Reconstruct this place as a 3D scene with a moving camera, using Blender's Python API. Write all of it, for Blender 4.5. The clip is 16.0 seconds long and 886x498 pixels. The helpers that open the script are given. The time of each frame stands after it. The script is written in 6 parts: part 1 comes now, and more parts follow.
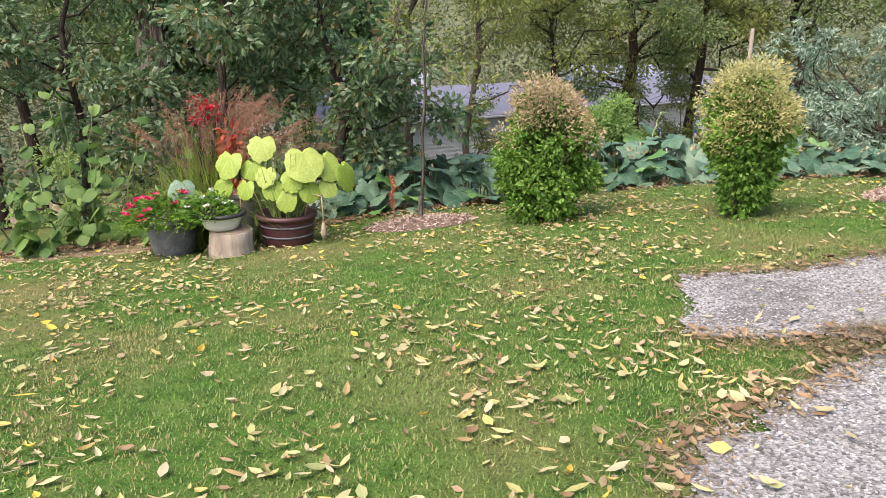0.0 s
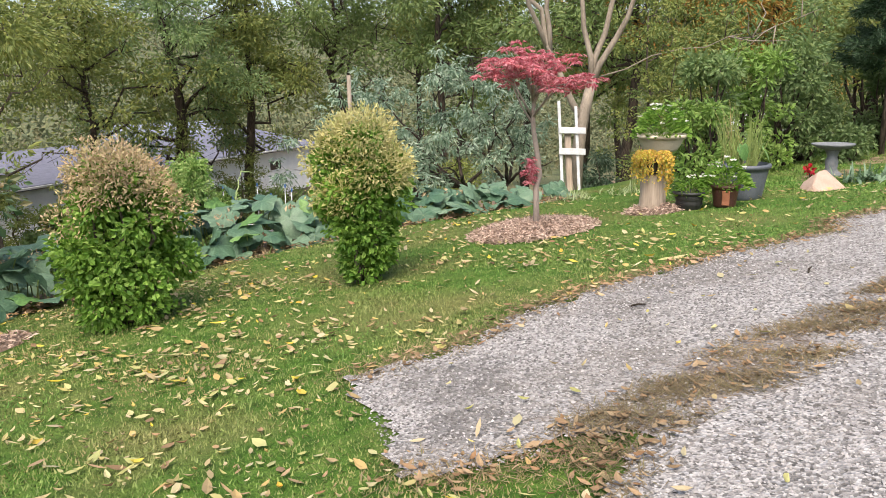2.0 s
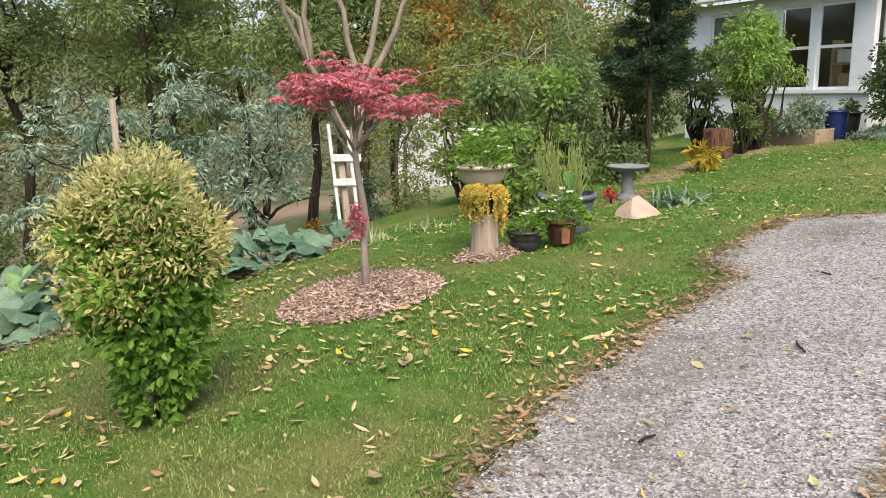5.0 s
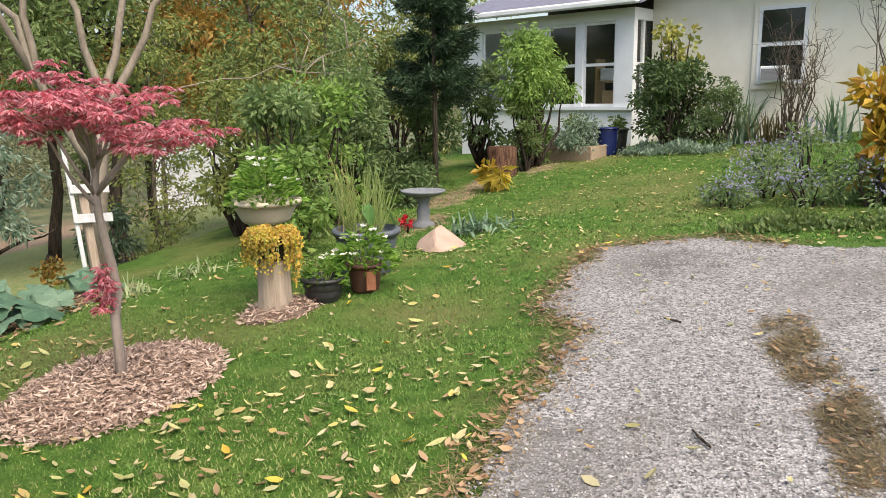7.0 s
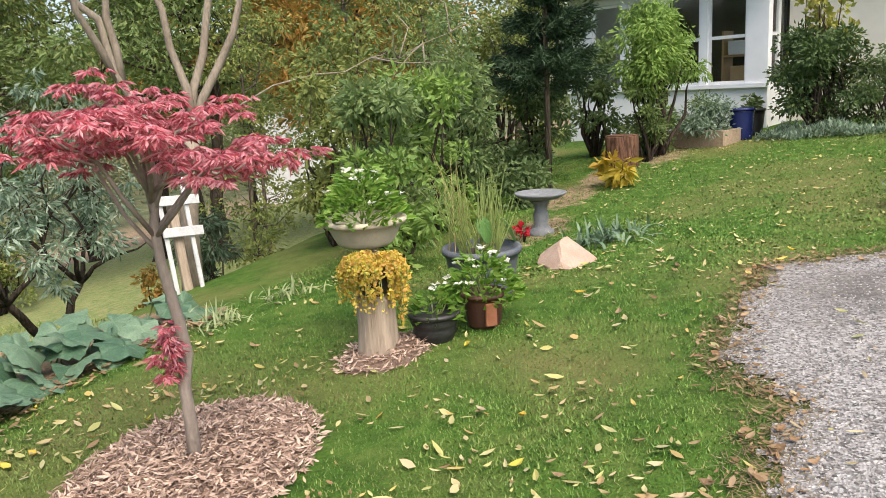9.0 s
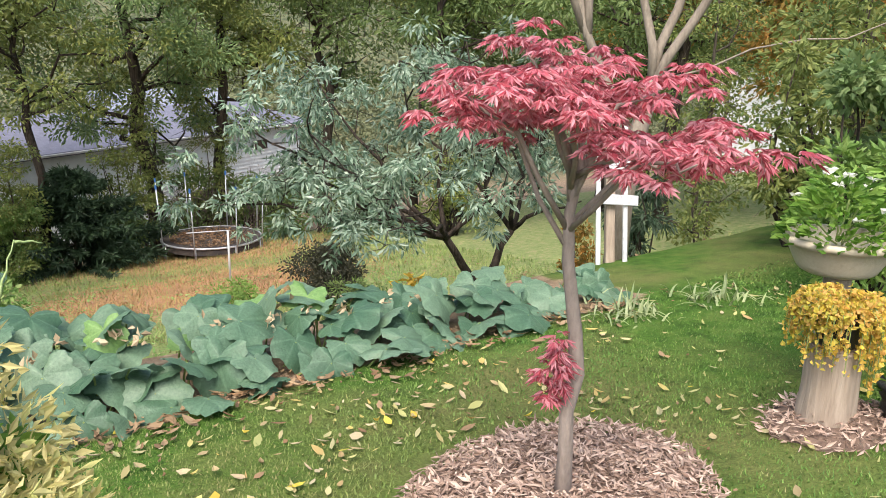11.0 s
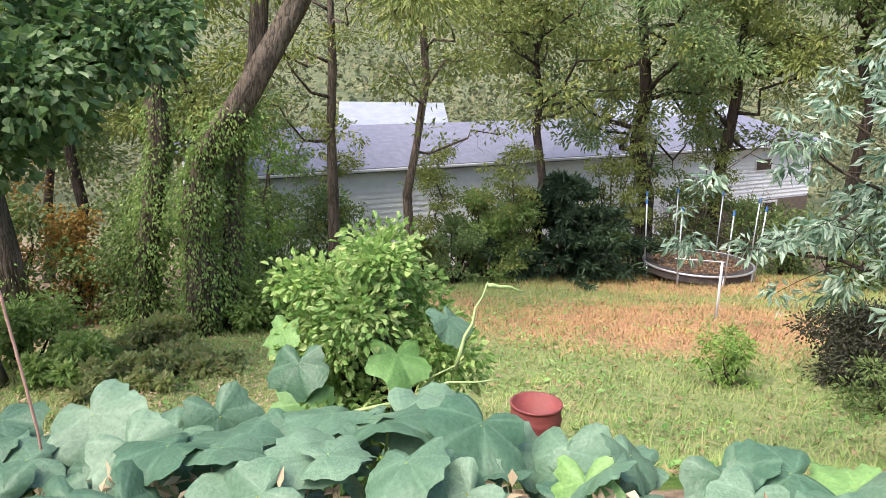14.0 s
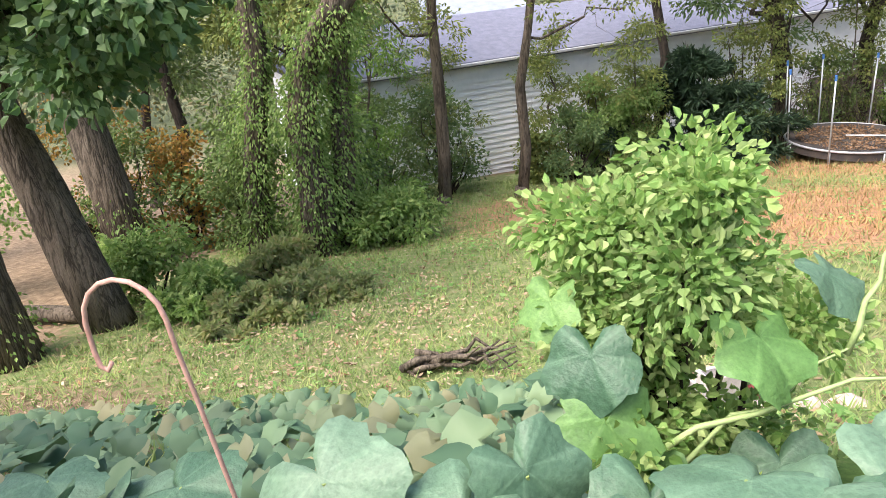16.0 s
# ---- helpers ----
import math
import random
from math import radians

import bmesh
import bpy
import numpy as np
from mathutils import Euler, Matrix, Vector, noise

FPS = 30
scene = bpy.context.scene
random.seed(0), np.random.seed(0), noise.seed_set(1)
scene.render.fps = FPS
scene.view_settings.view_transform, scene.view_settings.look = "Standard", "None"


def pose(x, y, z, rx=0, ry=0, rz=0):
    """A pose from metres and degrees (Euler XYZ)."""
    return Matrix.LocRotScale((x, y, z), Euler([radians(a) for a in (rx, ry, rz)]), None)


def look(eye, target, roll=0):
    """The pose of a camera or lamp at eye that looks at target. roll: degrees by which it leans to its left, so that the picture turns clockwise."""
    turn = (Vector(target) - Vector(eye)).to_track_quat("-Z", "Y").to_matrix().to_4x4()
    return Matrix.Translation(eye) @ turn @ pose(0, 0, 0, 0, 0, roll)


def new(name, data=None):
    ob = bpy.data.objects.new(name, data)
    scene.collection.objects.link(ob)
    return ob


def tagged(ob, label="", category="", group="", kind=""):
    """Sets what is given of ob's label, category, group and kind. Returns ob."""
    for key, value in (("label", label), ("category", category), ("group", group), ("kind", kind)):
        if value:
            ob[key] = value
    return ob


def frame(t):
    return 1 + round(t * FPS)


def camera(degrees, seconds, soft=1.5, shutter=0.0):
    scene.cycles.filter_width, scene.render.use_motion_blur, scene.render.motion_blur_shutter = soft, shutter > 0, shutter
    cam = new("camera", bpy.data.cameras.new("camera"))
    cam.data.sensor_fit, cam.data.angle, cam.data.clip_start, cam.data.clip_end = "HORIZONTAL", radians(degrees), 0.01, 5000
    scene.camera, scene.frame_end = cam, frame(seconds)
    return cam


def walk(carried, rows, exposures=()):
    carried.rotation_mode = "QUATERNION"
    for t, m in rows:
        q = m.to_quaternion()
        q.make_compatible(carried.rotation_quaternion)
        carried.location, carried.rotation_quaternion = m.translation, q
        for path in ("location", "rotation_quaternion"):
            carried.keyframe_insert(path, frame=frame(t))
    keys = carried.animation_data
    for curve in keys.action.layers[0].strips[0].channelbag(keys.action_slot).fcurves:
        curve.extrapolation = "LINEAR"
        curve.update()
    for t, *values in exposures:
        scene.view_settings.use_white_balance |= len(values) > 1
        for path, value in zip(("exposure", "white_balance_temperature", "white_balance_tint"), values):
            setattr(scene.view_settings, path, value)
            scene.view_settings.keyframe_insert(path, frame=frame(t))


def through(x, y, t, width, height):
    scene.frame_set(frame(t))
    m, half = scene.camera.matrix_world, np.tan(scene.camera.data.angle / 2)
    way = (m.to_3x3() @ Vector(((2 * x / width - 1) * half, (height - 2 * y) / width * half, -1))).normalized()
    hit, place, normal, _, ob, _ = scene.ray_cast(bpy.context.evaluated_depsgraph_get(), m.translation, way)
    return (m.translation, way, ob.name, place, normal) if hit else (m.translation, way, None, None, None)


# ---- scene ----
cam = camera(60.5, 16.0, soft=0.85)
PATH = [
    (0, (0.032, -0.044, 1.469), (0.037, 1.876, 0.909), 0.0),
    (0.5, (-0.015, 0.272, 1.446), (0.126, 2.192, 0.907), -0.7),
    (1, (0.001, 0.588, 1.423), (0.405, 2.479, 0.914), -1.2),
    (1.5, (-0.02, 0.951, 1.443), (0.805, 2.711, 0.976), -1.2),
    (2, (0.022, 1.339, 1.414), (1.081, 2.978, 0.978), -1.2),
    (2.5, (0.05, 1.757, 1.406), (1.25, 3.299, 0.978), -2.6),
    (3, (0.034, 2.114, 1.394), (1.377, 3.534, 0.972), -3.8),
    (3.2, (0.068, 2.253, 1.375), (1.447, 3.641, 0.964), -3.2),
    (5.3, (0.718, 3.522, 1.489), (2.355, 4.598, 1.083), -1.7),
    (5.5, (0.819, 3.587, 1.499), (2.485, 4.618, 1.097), -2.1),
    (6, (1.025, 3.807, 1.487), (2.791, 4.651, 1.076), -2.4),
    (6.5, (1.217, 3.98, 1.521), (3.067, 4.617, 1.107), -1.8),
    (7, (1.52, 4.157, 1.544), (3.387, 4.759, 1.154), -0.8),
    (7.5, (1.76, 4.278, 1.55), (3.602, 4.931, 1.125), -0.2),
    (8, (1.98, 4.458, 1.574), (3.8, 5.152, 1.119), -2.0),
    (8.2, (2.072, 4.544, 1.589), (3.88, 5.266, 1.132), -2.9),
    (10.3, (3.133, 5.013, 1.663), (4.611, 6.293, 1.24), 1.8),
    (10.5, (3.17, 5.098, 1.67), (4.514, 6.507, 1.213), 1.7),
    (10.6, (3.179, 5.138, 1.669), (4.454, 6.608, 1.208), 2.2),
    (11, (3.185, 5.296, 1.664), (4.214, 6.935, 1.158), 1.0),
    (11.5, (3.166, 5.53, 1.657), (4.084, 7.234, 1.154), 1.1),
    (12, (3.258, 5.817, 1.619), (4.071, 7.584, 1.155), 0.8),
    (12.5, (3.398, 6.305, 1.616), (3.953, 8.184, 1.214), -0.2),
    (13, (3.482, 6.809, 1.537), (3.911, 8.711, 1.093), -0.5),
    (13.5, (3.494, 7.257, 1.468), (3.671, 9.193, 0.999), 2.2),
    (13.9, (3.408, 7.658, 1.434), (3.328, 9.597, 0.947), 1.7),
    (14, (3.384, 7.733, 1.419), (3.266, 9.667, 0.924), 1.2),
    (14.5, (3.23, 8.127, 1.406), (3.0, 10.041, 0.873), 0.1),
    (15, (2.997, 8.503, 1.326), (2.573, 10.376, 0.768), -1.3),
    (15.5, (2.659, 8.844, 1.271), (2.235, 10.693, 0.637), -4.0),
    (16, (2.331, 9.142, 1.165), (1.99, 10.966, 0.418), -4.9),
]
walk(cam, [(t, look(eye, target, roll)) for t, eye, target, roll in PATH],
     exposures=[(0, 1.4, 6650, 14), (3, 1.25, 7000, 10), (8, 1.2, 7000, 10), (10.5, 1.38, 6750, 10), (12, 1.47, 6500, 11), (14, 1.78, 6500, 13), (16, 1.97, 6550, 12)])


# ---- light ----
world = bpy.data.worlds.new("world")
scene.world = world
world.use_nodes = True
_sky = world.node_tree.nodes.new("ShaderNodeTexSky")
_sky.sky_type, _sky.sun_disc = "NISHITA", False
_sky.sun_elevation, _sky.sun_rotation = radians(57), radians(222)
_sky.air_density, _sky.dust_density, _sky.ozone_density = 1.0, 4.0, 1.0
_bg = world.node_tree.nodes["Background"]
world.node_tree.links.new(_sky.outputs[0], _bg.inputs[0])
_bg.inputs[1].default_value = 0.13
sun = new("sun", bpy.data.lights.new("sun", "SUN"))
sun.data.energy, sun.data.angle, sun.data.color = 1.5, radians(48), (1.0, 0.95, 0.88)
# bright cloud behind and to the side of the first view
sun.matrix_world = look((0, 0, 25), (11.0, 12.0, 0))


# ---- terrain ----
AX = [-60, -10, -2, 0, 1.5, 3, 5, 8.5, 11, 13, 16, 20, 30, 80]
AZ = [-2.2, -1.0, -.5, -.33, -.19, -.05, .07, .13, .24, .34, .5, .62, .8, 1.2]
DY = [-100, 10, 11, 12, 14, 16, 18, 22, 34, 42, 50, 80, 130, 200, 320, 520, 1500]
DZ = [0, 0, -.18, -.65, -1.75, -2.85, -3.2, -3.7, -5.6, -7.2, -8.4, -10, -9, -2, 22, 42, 42]


def ground_z(x, y):
    """Height of the ground at a place of the plan."""
    yy = np.clip(y, -3, 10)
    return np.interp(x, AX, AZ) - .095 * (yy - 5) + np.interp(y, DY, DZ)


def gz(x, y):
    return float(ground_z(x, y))


# ---- materials ----
class Nodes:
    """Short hand for node trees."""

    def __init__(self, name):
        self.m = bpy.data.materials.new(name)
        self.m.use_nodes = True
        self.t = self.m.node_tree
        self.bsdf = self.t.nodes["Principled BSDF"]
        self.out = self.t.nodes["Material Output"]

    def add(self, kind, **sets):
        n = self.t.nodes.new("ShaderNode" + kind)
        for k, v in sets.items():
            setattr(n, k, v)
        return n

    def link(self, a, b):
        self.t.links.new(a, b)

    def coords(self, which="Object"):
        return self.add("TexCoord").outputs[which]

    def noise(self, scale, vec=None, detail=4, rough=.6, stretch=None):
        n = self.add("TexNoise")
        n.inputs["Scale"].default_value, n.inputs["Detail"].default_value, n.inputs["Roughness"].default_value = scale, detail, rough
        if vec is not None:
            if stretch:
                mp = self.add("Mapping")
                mp.inputs["Scale"].default_value = stretch
                self.link(vec, mp.inputs[0])
                vec = mp.outputs[0]
            self.link(vec, n.inputs["Vector"])
        return n.outputs["Fac"]

    def ramp(self, fac, stops, mode="LINEAR"):
        r = self.add("ValToRGB")
        r.color_ramp.interpolation = mode
        el = r.color_ramp.elements
        el[0].position, el[0].color = stops[0][0], (*stops[0][1], 1)
        el[1].position, el[1].color = stops[-1][0], (*stops[-1][1], 1)
        for p, c in stops[1:-1]:
            el.new(p).color = (*c, 1)
        self.link(fac, r.inputs[0])
        return r.outputs[0]

    def mix(self, fac, a, b, kind="MIX"):
        n = self.add("MixRGB", blend_type=kind)
        for sock, val in zip(n.inputs, (fac, a, b)):
            if isinstance(val, (int, float)):
                sock.default_value = val
            elif isinstance(val, tuple):
                sock.default_value = (*val, 1)
            else:
                self.link(val, sock)
        return n.outputs[0]

    def math(self, op, a, b=0.0):
        n = self.add("Math", operation=op)
        for sock, val in zip(n.inputs, (a, b)):
            if isinstance(val, (int, float)):
                sock.default_value = val
            else:
                self.link(val, sock)
        return n.outputs[0]

    def finish(self, color, rough=.7, bump=None, strength=.3, dist=.02, metal=0.0, spec=.5):
        if isinstance(color, tuple):
            self.bsdf.inputs["Base Color"].default_value = (*color, 1)
        else:
            self.link(color, self.bsdf.inputs["Base Color"])
        if isinstance(rough, (int, float)):
            self.bsdf.inputs["Roughness"].default_value = rough
        else:
            self.link(rough, self.bsdf.inputs["Roughness"])
        self.bsdf.inputs["Metallic"].default_value = metal
        self.bsdf.inputs["Specular IOR Level"].default_value = spec
        if bump is not None:
            b = self.add("Bump")
            b.inputs["Strength"].default_value, b.inputs["Distance"].default_value = strength, dist
            self.link(bump, b.inputs["Height"])
            self.link(b.outputs[0], self.bsdf.inputs["Normal"])
        return self.m


def plain(name, dark, light, scale=6.0, rough=.7, strength=.3, dist=.01, metal=0.0, stretch=None, fine=60.0):
    """A worn surface between two colours, with grain at two scales."""
    n = Nodes(name)
    v = n.coords()
    big, small = n.noise(scale, v, 5, .6, stretch), n.noise(fine, v, 3, .6, stretch)
    both = n.math("ADD", n.math("MULTIPLY", big, .65), n.math("MULTIPLY", small, .35))
    return n.finish(n.ramp(both, [(.3, dark), (.7, light)]), rough, small, strength, dist, metal)


def leafy(name, colours, through=.35, rough=.55, spec=.3, spread=.8):
    """Leaves: one tint a leaf, mottled, and partly lit through."""
    n = Nodes(name)
    r = n.add("NewGeometry").outputs["Random Per Island"]
    step = 1 / max(1, len(colours) - 1)
    mean = np.mean(colours, 0)
    colours = [tuple(mean + (np.array(k) - mean) * spread) for k in colours]
    c = n.ramp(r, [(i * step, k) for i, k in enumerate(colours)])
    v = n.coords()
    # coarse mottle darkens whole clumps, imitating the shade between them
    mott = n.noise(1.1, v, 3)
    c = n.mix(.6, c, n.ramp(mott, [(.32, (.4, .45, .42)), (.68, (1.12, 1.08, .95))]), "MULTIPLY")
    n.finish(c, rough, spec=spec)
    tr = n.add("BsdfTranslucent")
    n.link(n.mix(.5, c, (1.0, .95, .5), "MULTIPLY"), tr.inputs[0])
    mx = n.add("MixShader")
    mx.inputs[0].default_value = through
    n.link(n.bsdf.outputs[0], mx.inputs[1])
    n.link(tr.outputs[0], mx.inputs[2])
    n.link(mx.outputs[0], n.out.inputs[0])
    return n.m


def bark(name, dark, light, scale=9.0):
    """Bark with dark furrows that run along the trunk."""
    n = Nodes(name)
    v = n.coords()
    big, small = n.noise(scale * .5, v, 4, .6, (1, 1, .3)), n.noise(55, v, 3, .6, (1, 1, .3))
    ridge = n.math("MULTIPLY", n.math("ABSOLUTE", n.math("SUBTRACT", n.noise(scale, v, 3, .5, (1, 1, .14)), .5)), 5.0)
    both = n.math("ADD", n.math("MULTIPLY", big, .6), n.math("MULTIPLY", small, .4))
    c = n.ramp(both, [(.32, dark), (.68, light)])
    c = n.mix(n.ramp(ridge, [(.04, (.75, .75, .75)), (.3, (0, 0, 0))]), c, tuple(k * .55 for k in dark))
    return n.finish(c, .92, n.math("ADD", ridge, n.math("MULTIPLY", small, .3)), .8, .03, spec=.2)


G_OAK = leafy("leaves_dark_green", [(.085, .15, .055), (.15, .235, .095), (.25, .33, .16)], .45)
G_MID = leafy("leaves_mid_green", [(.08, .14, .045), (.14, .215, .07), (.24, .30, .11)], spread=.6)
G_YEL = leafy("leaves_yellow_green", [(.12, .18, .05), (.21, .27, .08), (.35, .35, .11)], spread=.6)
G_AUT = leafy("leaves_autumn", [(.14, .17, .04), (.40, .27, .07), (.52, .22, .06)], spread=.6)
G_SILVER = leafy("leaves_silver_green", [(.10, .18, .12), (.24, .35, .26), (.46, .56, .47)], .35, .42, .5, spread=1.0)
G_NEEDLE = leafy("needles_dark", [(.015, .035, .018), (.03, .06, .03), (.05, .09, .045)], .1)
G_IVY = leafy("leaves_ivy", [(.14, .26, .07), (.26, .40, .13), (.42, .53, .22)], .55, spread=.85)
G_FRESH = leafy("leaves_fresh_green", [(.13, .26, .05), (.22, .37, .09), (.34, .46, .14)], .4, spread=.6)
G_RED = leafy("leaves_maple_red", [(.40, .05, .08), (.60, .15, .21), (.68, .25, .32), (.76, .40, .48)], .42, .45, .4, spread=1.0)
G_CREAM = leafy("seed_heads_cream", [(.56, .50, .20), (.74, .65, .36), (.54, .58, .22)], .35, .8)
G_VINE = leafy("leaves_vine_light", [(.17, .33, .08), (.32, .49, .15), (.52, .63, .27)], .45, spread=1.0)
# the palest green tints imitate the sheen on glossy leaves
G_CRAB = leafy("leaves_crab_apple", [(.05, .11, .045), (.11, .20, .085), (.23, .34, .18), (.09, .17, .075), (.40, .50, .34), (.14, .24, .11), (.36, .25, .12)], .4, .42, .5, spread=1.0)
G_TAN = leafy("seed_heads_tan", [(.48, .34, .22), (.66, .50, .34), (.50, .46, .22)], .25, .9)
# greyed, low-contrast tints put the distance haze into the leaf colour
G_HILL = leafy("leaves_far_hill", [(.10, .13, .075), (.13, .16, .09), (.17, .19, .105), (.15, .175, .09), (.24, .19, .11)], .1, .9, spread=.5)
G_MAPLE = leafy("leaves_shade_maple", [(.045, .105, .035), (.10, .19, .07), (.21, .31, .14)], .4, .45, .4, spread=1.0)
G_BRAMBLE = leafy("leaves_bramble", [(.20, .30, .11), (.34, .43, .19), (.45, .37, .23)], .6, spread=.6)
G_LOCUST = leafy("leaves_locust", [(.11, .20, .08), (.20, .31, .13), (.34, .42, .19)], .45, spread=.6)
M_BARK = bark("bark_grey_brown", (.05, .04, .03), (.19, .155, .12))
M_BARK_DARK = bark("bark_dark", (.022, .018, .014), (.085, .065, .05))
M_BARK_PALE = plain("bark_smooth_pale", (.13, .105, .08), (.31, .265, .21), 5.0, .9, .5, .01, 0.0, (1, 1, .3), 40.0)
M_WHITE = plain("paint_white", (.62, .64, .66), (.82, .83, .84), 3.0, .5, .1)
M_GREY_ROOF = plain("roof_shingles_grey", (.10, .104, .14), (.175, .18, .235), 4.0, .9, .6)


# ---- mesh helpers ----
class Geo:
    """Vertices and faces gathered for one mesh."""

    def __init__(self):
        self.v, self.f, self.n = [], [], 0

    def add(self, verts, faces):
        verts = np.asarray(verts, float).reshape(-1, 3)
        self.v.append(verts)
        self.f.extend([tuple(i + self.n for i in f) for f in faces])
        self.n += len(verts)
        return self

    def quads(self, verts, k):
        """verts: shape (m, k, 3): m faces of k corners each."""
        m = len(verts)
        self.v.append(np.asarray(verts, float).reshape(-1, 3))
        self.f.extend(map(tuple, (np.arange(m * k).reshape(m, k) + self.n).tolist()))
        self.n += m * k
        return self

    def mesh(self, name, mat, smooth=False):
        me = bpy.data.meshes.new(name)
        me.from_pydata(np.concatenate(self.v).tolist() if self.v else [], [], self.f)
        for m in (mat if isinstance(mat, (list, tuple)) else [mat]):
            me.materials.append(m)
        if smooth:
            me.polygons.foreach_set("use_smooth", [True] * len(me.polygons))
        me.update()
        return me


def thing(name, x, y, label, category, group="", z=None, turn=0.0, kind=""):
    """An empty at the base of a thing."""
    ob = new(name)
    ob.empty_display_size = .1
    ob.matrix_world = pose(x, y, gz(x, y) if z is None else z, 0, 0, turn)
    return tagged(ob, label, category, group, kind)


def part(name, geo, mat, parent, label="", smooth=False, at=None):
    """One mesh object under a thing or a part, in the thing's own axes."""
    me = geo if isinstance(geo, bpy.types.Mesh) else geo.mesh(name, mat, smooth)
    ob = new(name, me)
    ob.parent = parent
    if at is not None:
        ob.matrix_basis = at
    if label:
        tagged(ob, label)
    return ob


def whole(name, geo, mat, label, category, kind="", group="", smooth=False):
    return tagged(new(name, geo.mesh(name, mat, smooth)), label, category, group, kind)


def box(x0, x1, y0, y1, z0, z1, bevel=0.0, geo=None):
    """A box, with chamfered upright and lying edges where bevel is given."""
    geo = geo or Geo()
    if not bevel:
        v = [(x, y, z) for z in (z0, z1) for y in (y0, y1) for x in (x0, x1)]
        return geo.add(v, [(0, 2, 3, 1), (4, 5, 7, 6), (0, 1, 5, 4), (2, 6, 7, 3), (0, 4, 6, 2), (1, 3, 7, 5)])
    bm = bmesh.new()
    bmesh.ops.create_cube(bm, size=1)
    for v in bm.verts:
        v.co = Vector(((x0 + x1) / 2 + v.co.x * (x1 - x0), (y0 + y1) / 2 + v.co.y * (y1 - y0), (z0 + z1) / 2 + v.co.z * (z1 - z0)))
    bmesh.ops.bevel(bm, geom=bm.edges[:], offset=bevel, segments=1, affect="EDGES")
    bm.verts.index_update()
    geo.add([v.co for v in bm.verts], [[v.index for v in f.verts] for f in bm.faces])
    bm.free()
    return geo


def tube(points, radii, sides=8, geo=None, rough=0.0, cap=True, rng=None):
    """A round stem along points, tapering by radii."""
    geo = geo or Geo()
    pts = [Vector(p) for p in points]
    if isinstance(radii, (int, float)):
        radii = [radii] * len(pts)
    verts, faces = [], []
    side = None
    for i, p in enumerate(pts):
        d = (pts[min(i + 1, len(pts) - 1)] - pts[max(i - 1, 0)]).normalized()
        if side is None:
            side = d.orthogonal().normalized()
        side = (side - d * side.dot(d)).normalized()
        up = d.cross(side)
        for k in range(sides):
            a = 2 * math.pi * k / sides
            r = radii[i] * (1 + (rough * noise.noise((k * 1.7, i * .9, p.x)) if rough else 0))
            verts.append(p + (side * math.cos(a) + up * math.sin(a)) * r)
    for i in range(len(pts) - 1):
        for k in range(sides):
            a, b = i * sides + k, i * sides + (k + 1) % sides
            faces.append((a, b, b + sides, a + sides))
    if cap:
        faces.append(tuple(reversed(range(sides))))
        faces.append(tuple(range((len(pts) - 1) * sides, len(pts) * sides)))
    return geo.add(verts, faces)


def lathe(profile, sides=32, geo=None, wob=0.0):
    """A turned body from (radius, height) pairs."""
    geo = geo or Geo()
    verts, faces = [], []
    for i, (r, z) in enumerate(profile):
        for k in range(sides):
            a = 2 * math.pi * k / sides
            rr = r * (1 + wob * noise.noise((math.cos(a) * 1.5, math.sin(a) * 1.5, z * 4 + i * .1)))
            verts.append((rr * math.cos(a), rr * math.sin(a), z))
    for i in range(len(profile) - 1):
        for k in range(sides):
            a, b = i * sides + k, i * sides + (k + 1) % sides
            faces.append((a, b, b + sides, a + sides))
    faces.append(tuple(reversed(range(sides))))
    faces.append(tuple(range((len(profile) - 1) * sides, len(profile) * sides)))
    return geo.add(verts, faces)


def unit(rng, n):
    v = rng.normal(size=(n, 3))
    return v / np.linalg.norm(v, axis=1, keepdims=True)


def leaves(pos, length, width, rng, hang=.3, geo=None, out=None, fold=.25, ovate=False, stray=.5):
    """Folded kite leaves at the places pos, or rounder ovate ones. hang: how far the tips droop; out: main ways in which they point; stray: how far they turn from them."""
    geo = geo or Geo()
    n = len(pos)
    d = unit(rng, n) if out is None else out + stray * unit(rng, n)
    d[:, 2] -= hang
    d /= np.linalg.norm(d, axis=1, keepdims=True)
    s = np.cross(d, unit(rng, n))
    s /= np.maximum(np.linalg.norm(s, axis=1, keepdims=True), 1e-6)
    up = np.cross(s, d)
    ll = (length * rng.uniform(.6, 1.3, n))[:, None]
    w = (width * rng.uniform(.7, 1.2, n))[:, None]
    if ovate:
        h, q = up * w * fold, pos + d * ll * .22
        p = pos + d * ll * .62
        v = np.stack([pos, q + s * w * .42 + h * .8, p + s * w * .46 + h, pos + d * ll - up * w * .15, p - s * w * .46 + h, q - s * w * .42 + h * .8], 1)
        base = np.arange(n)[:, None] * 6 + geo.n
        geo.v.append(v.reshape(-1, 3))
        geo.f.extend(map(tuple, np.concatenate([base + np.array([[0, 1, 2, 3]]), base + np.array([[0, 3, 4, 5]])]).tolist()))
        geo.n += 6 * n
        return geo
    mid = pos + d * ll * .45
    a, b = mid + s * w / 2 + up * w * fold, mid - s * w / 2 + up * w * fold
    tip = pos + d * ll
    v = np.stack([pos, a, tip, b], 1)
    base = np.arange(n)[:, None] * 4 + geo.n
    tri = np.concatenate([base + np.array([[0, 1, 2]]), base + np.array([[0, 2, 3]])])
    geo.v.append(v.reshape(-1, 3))
    geo.f.extend(map(tuple, tri.tolist()))
    geo.n += 4 * n
    return geo


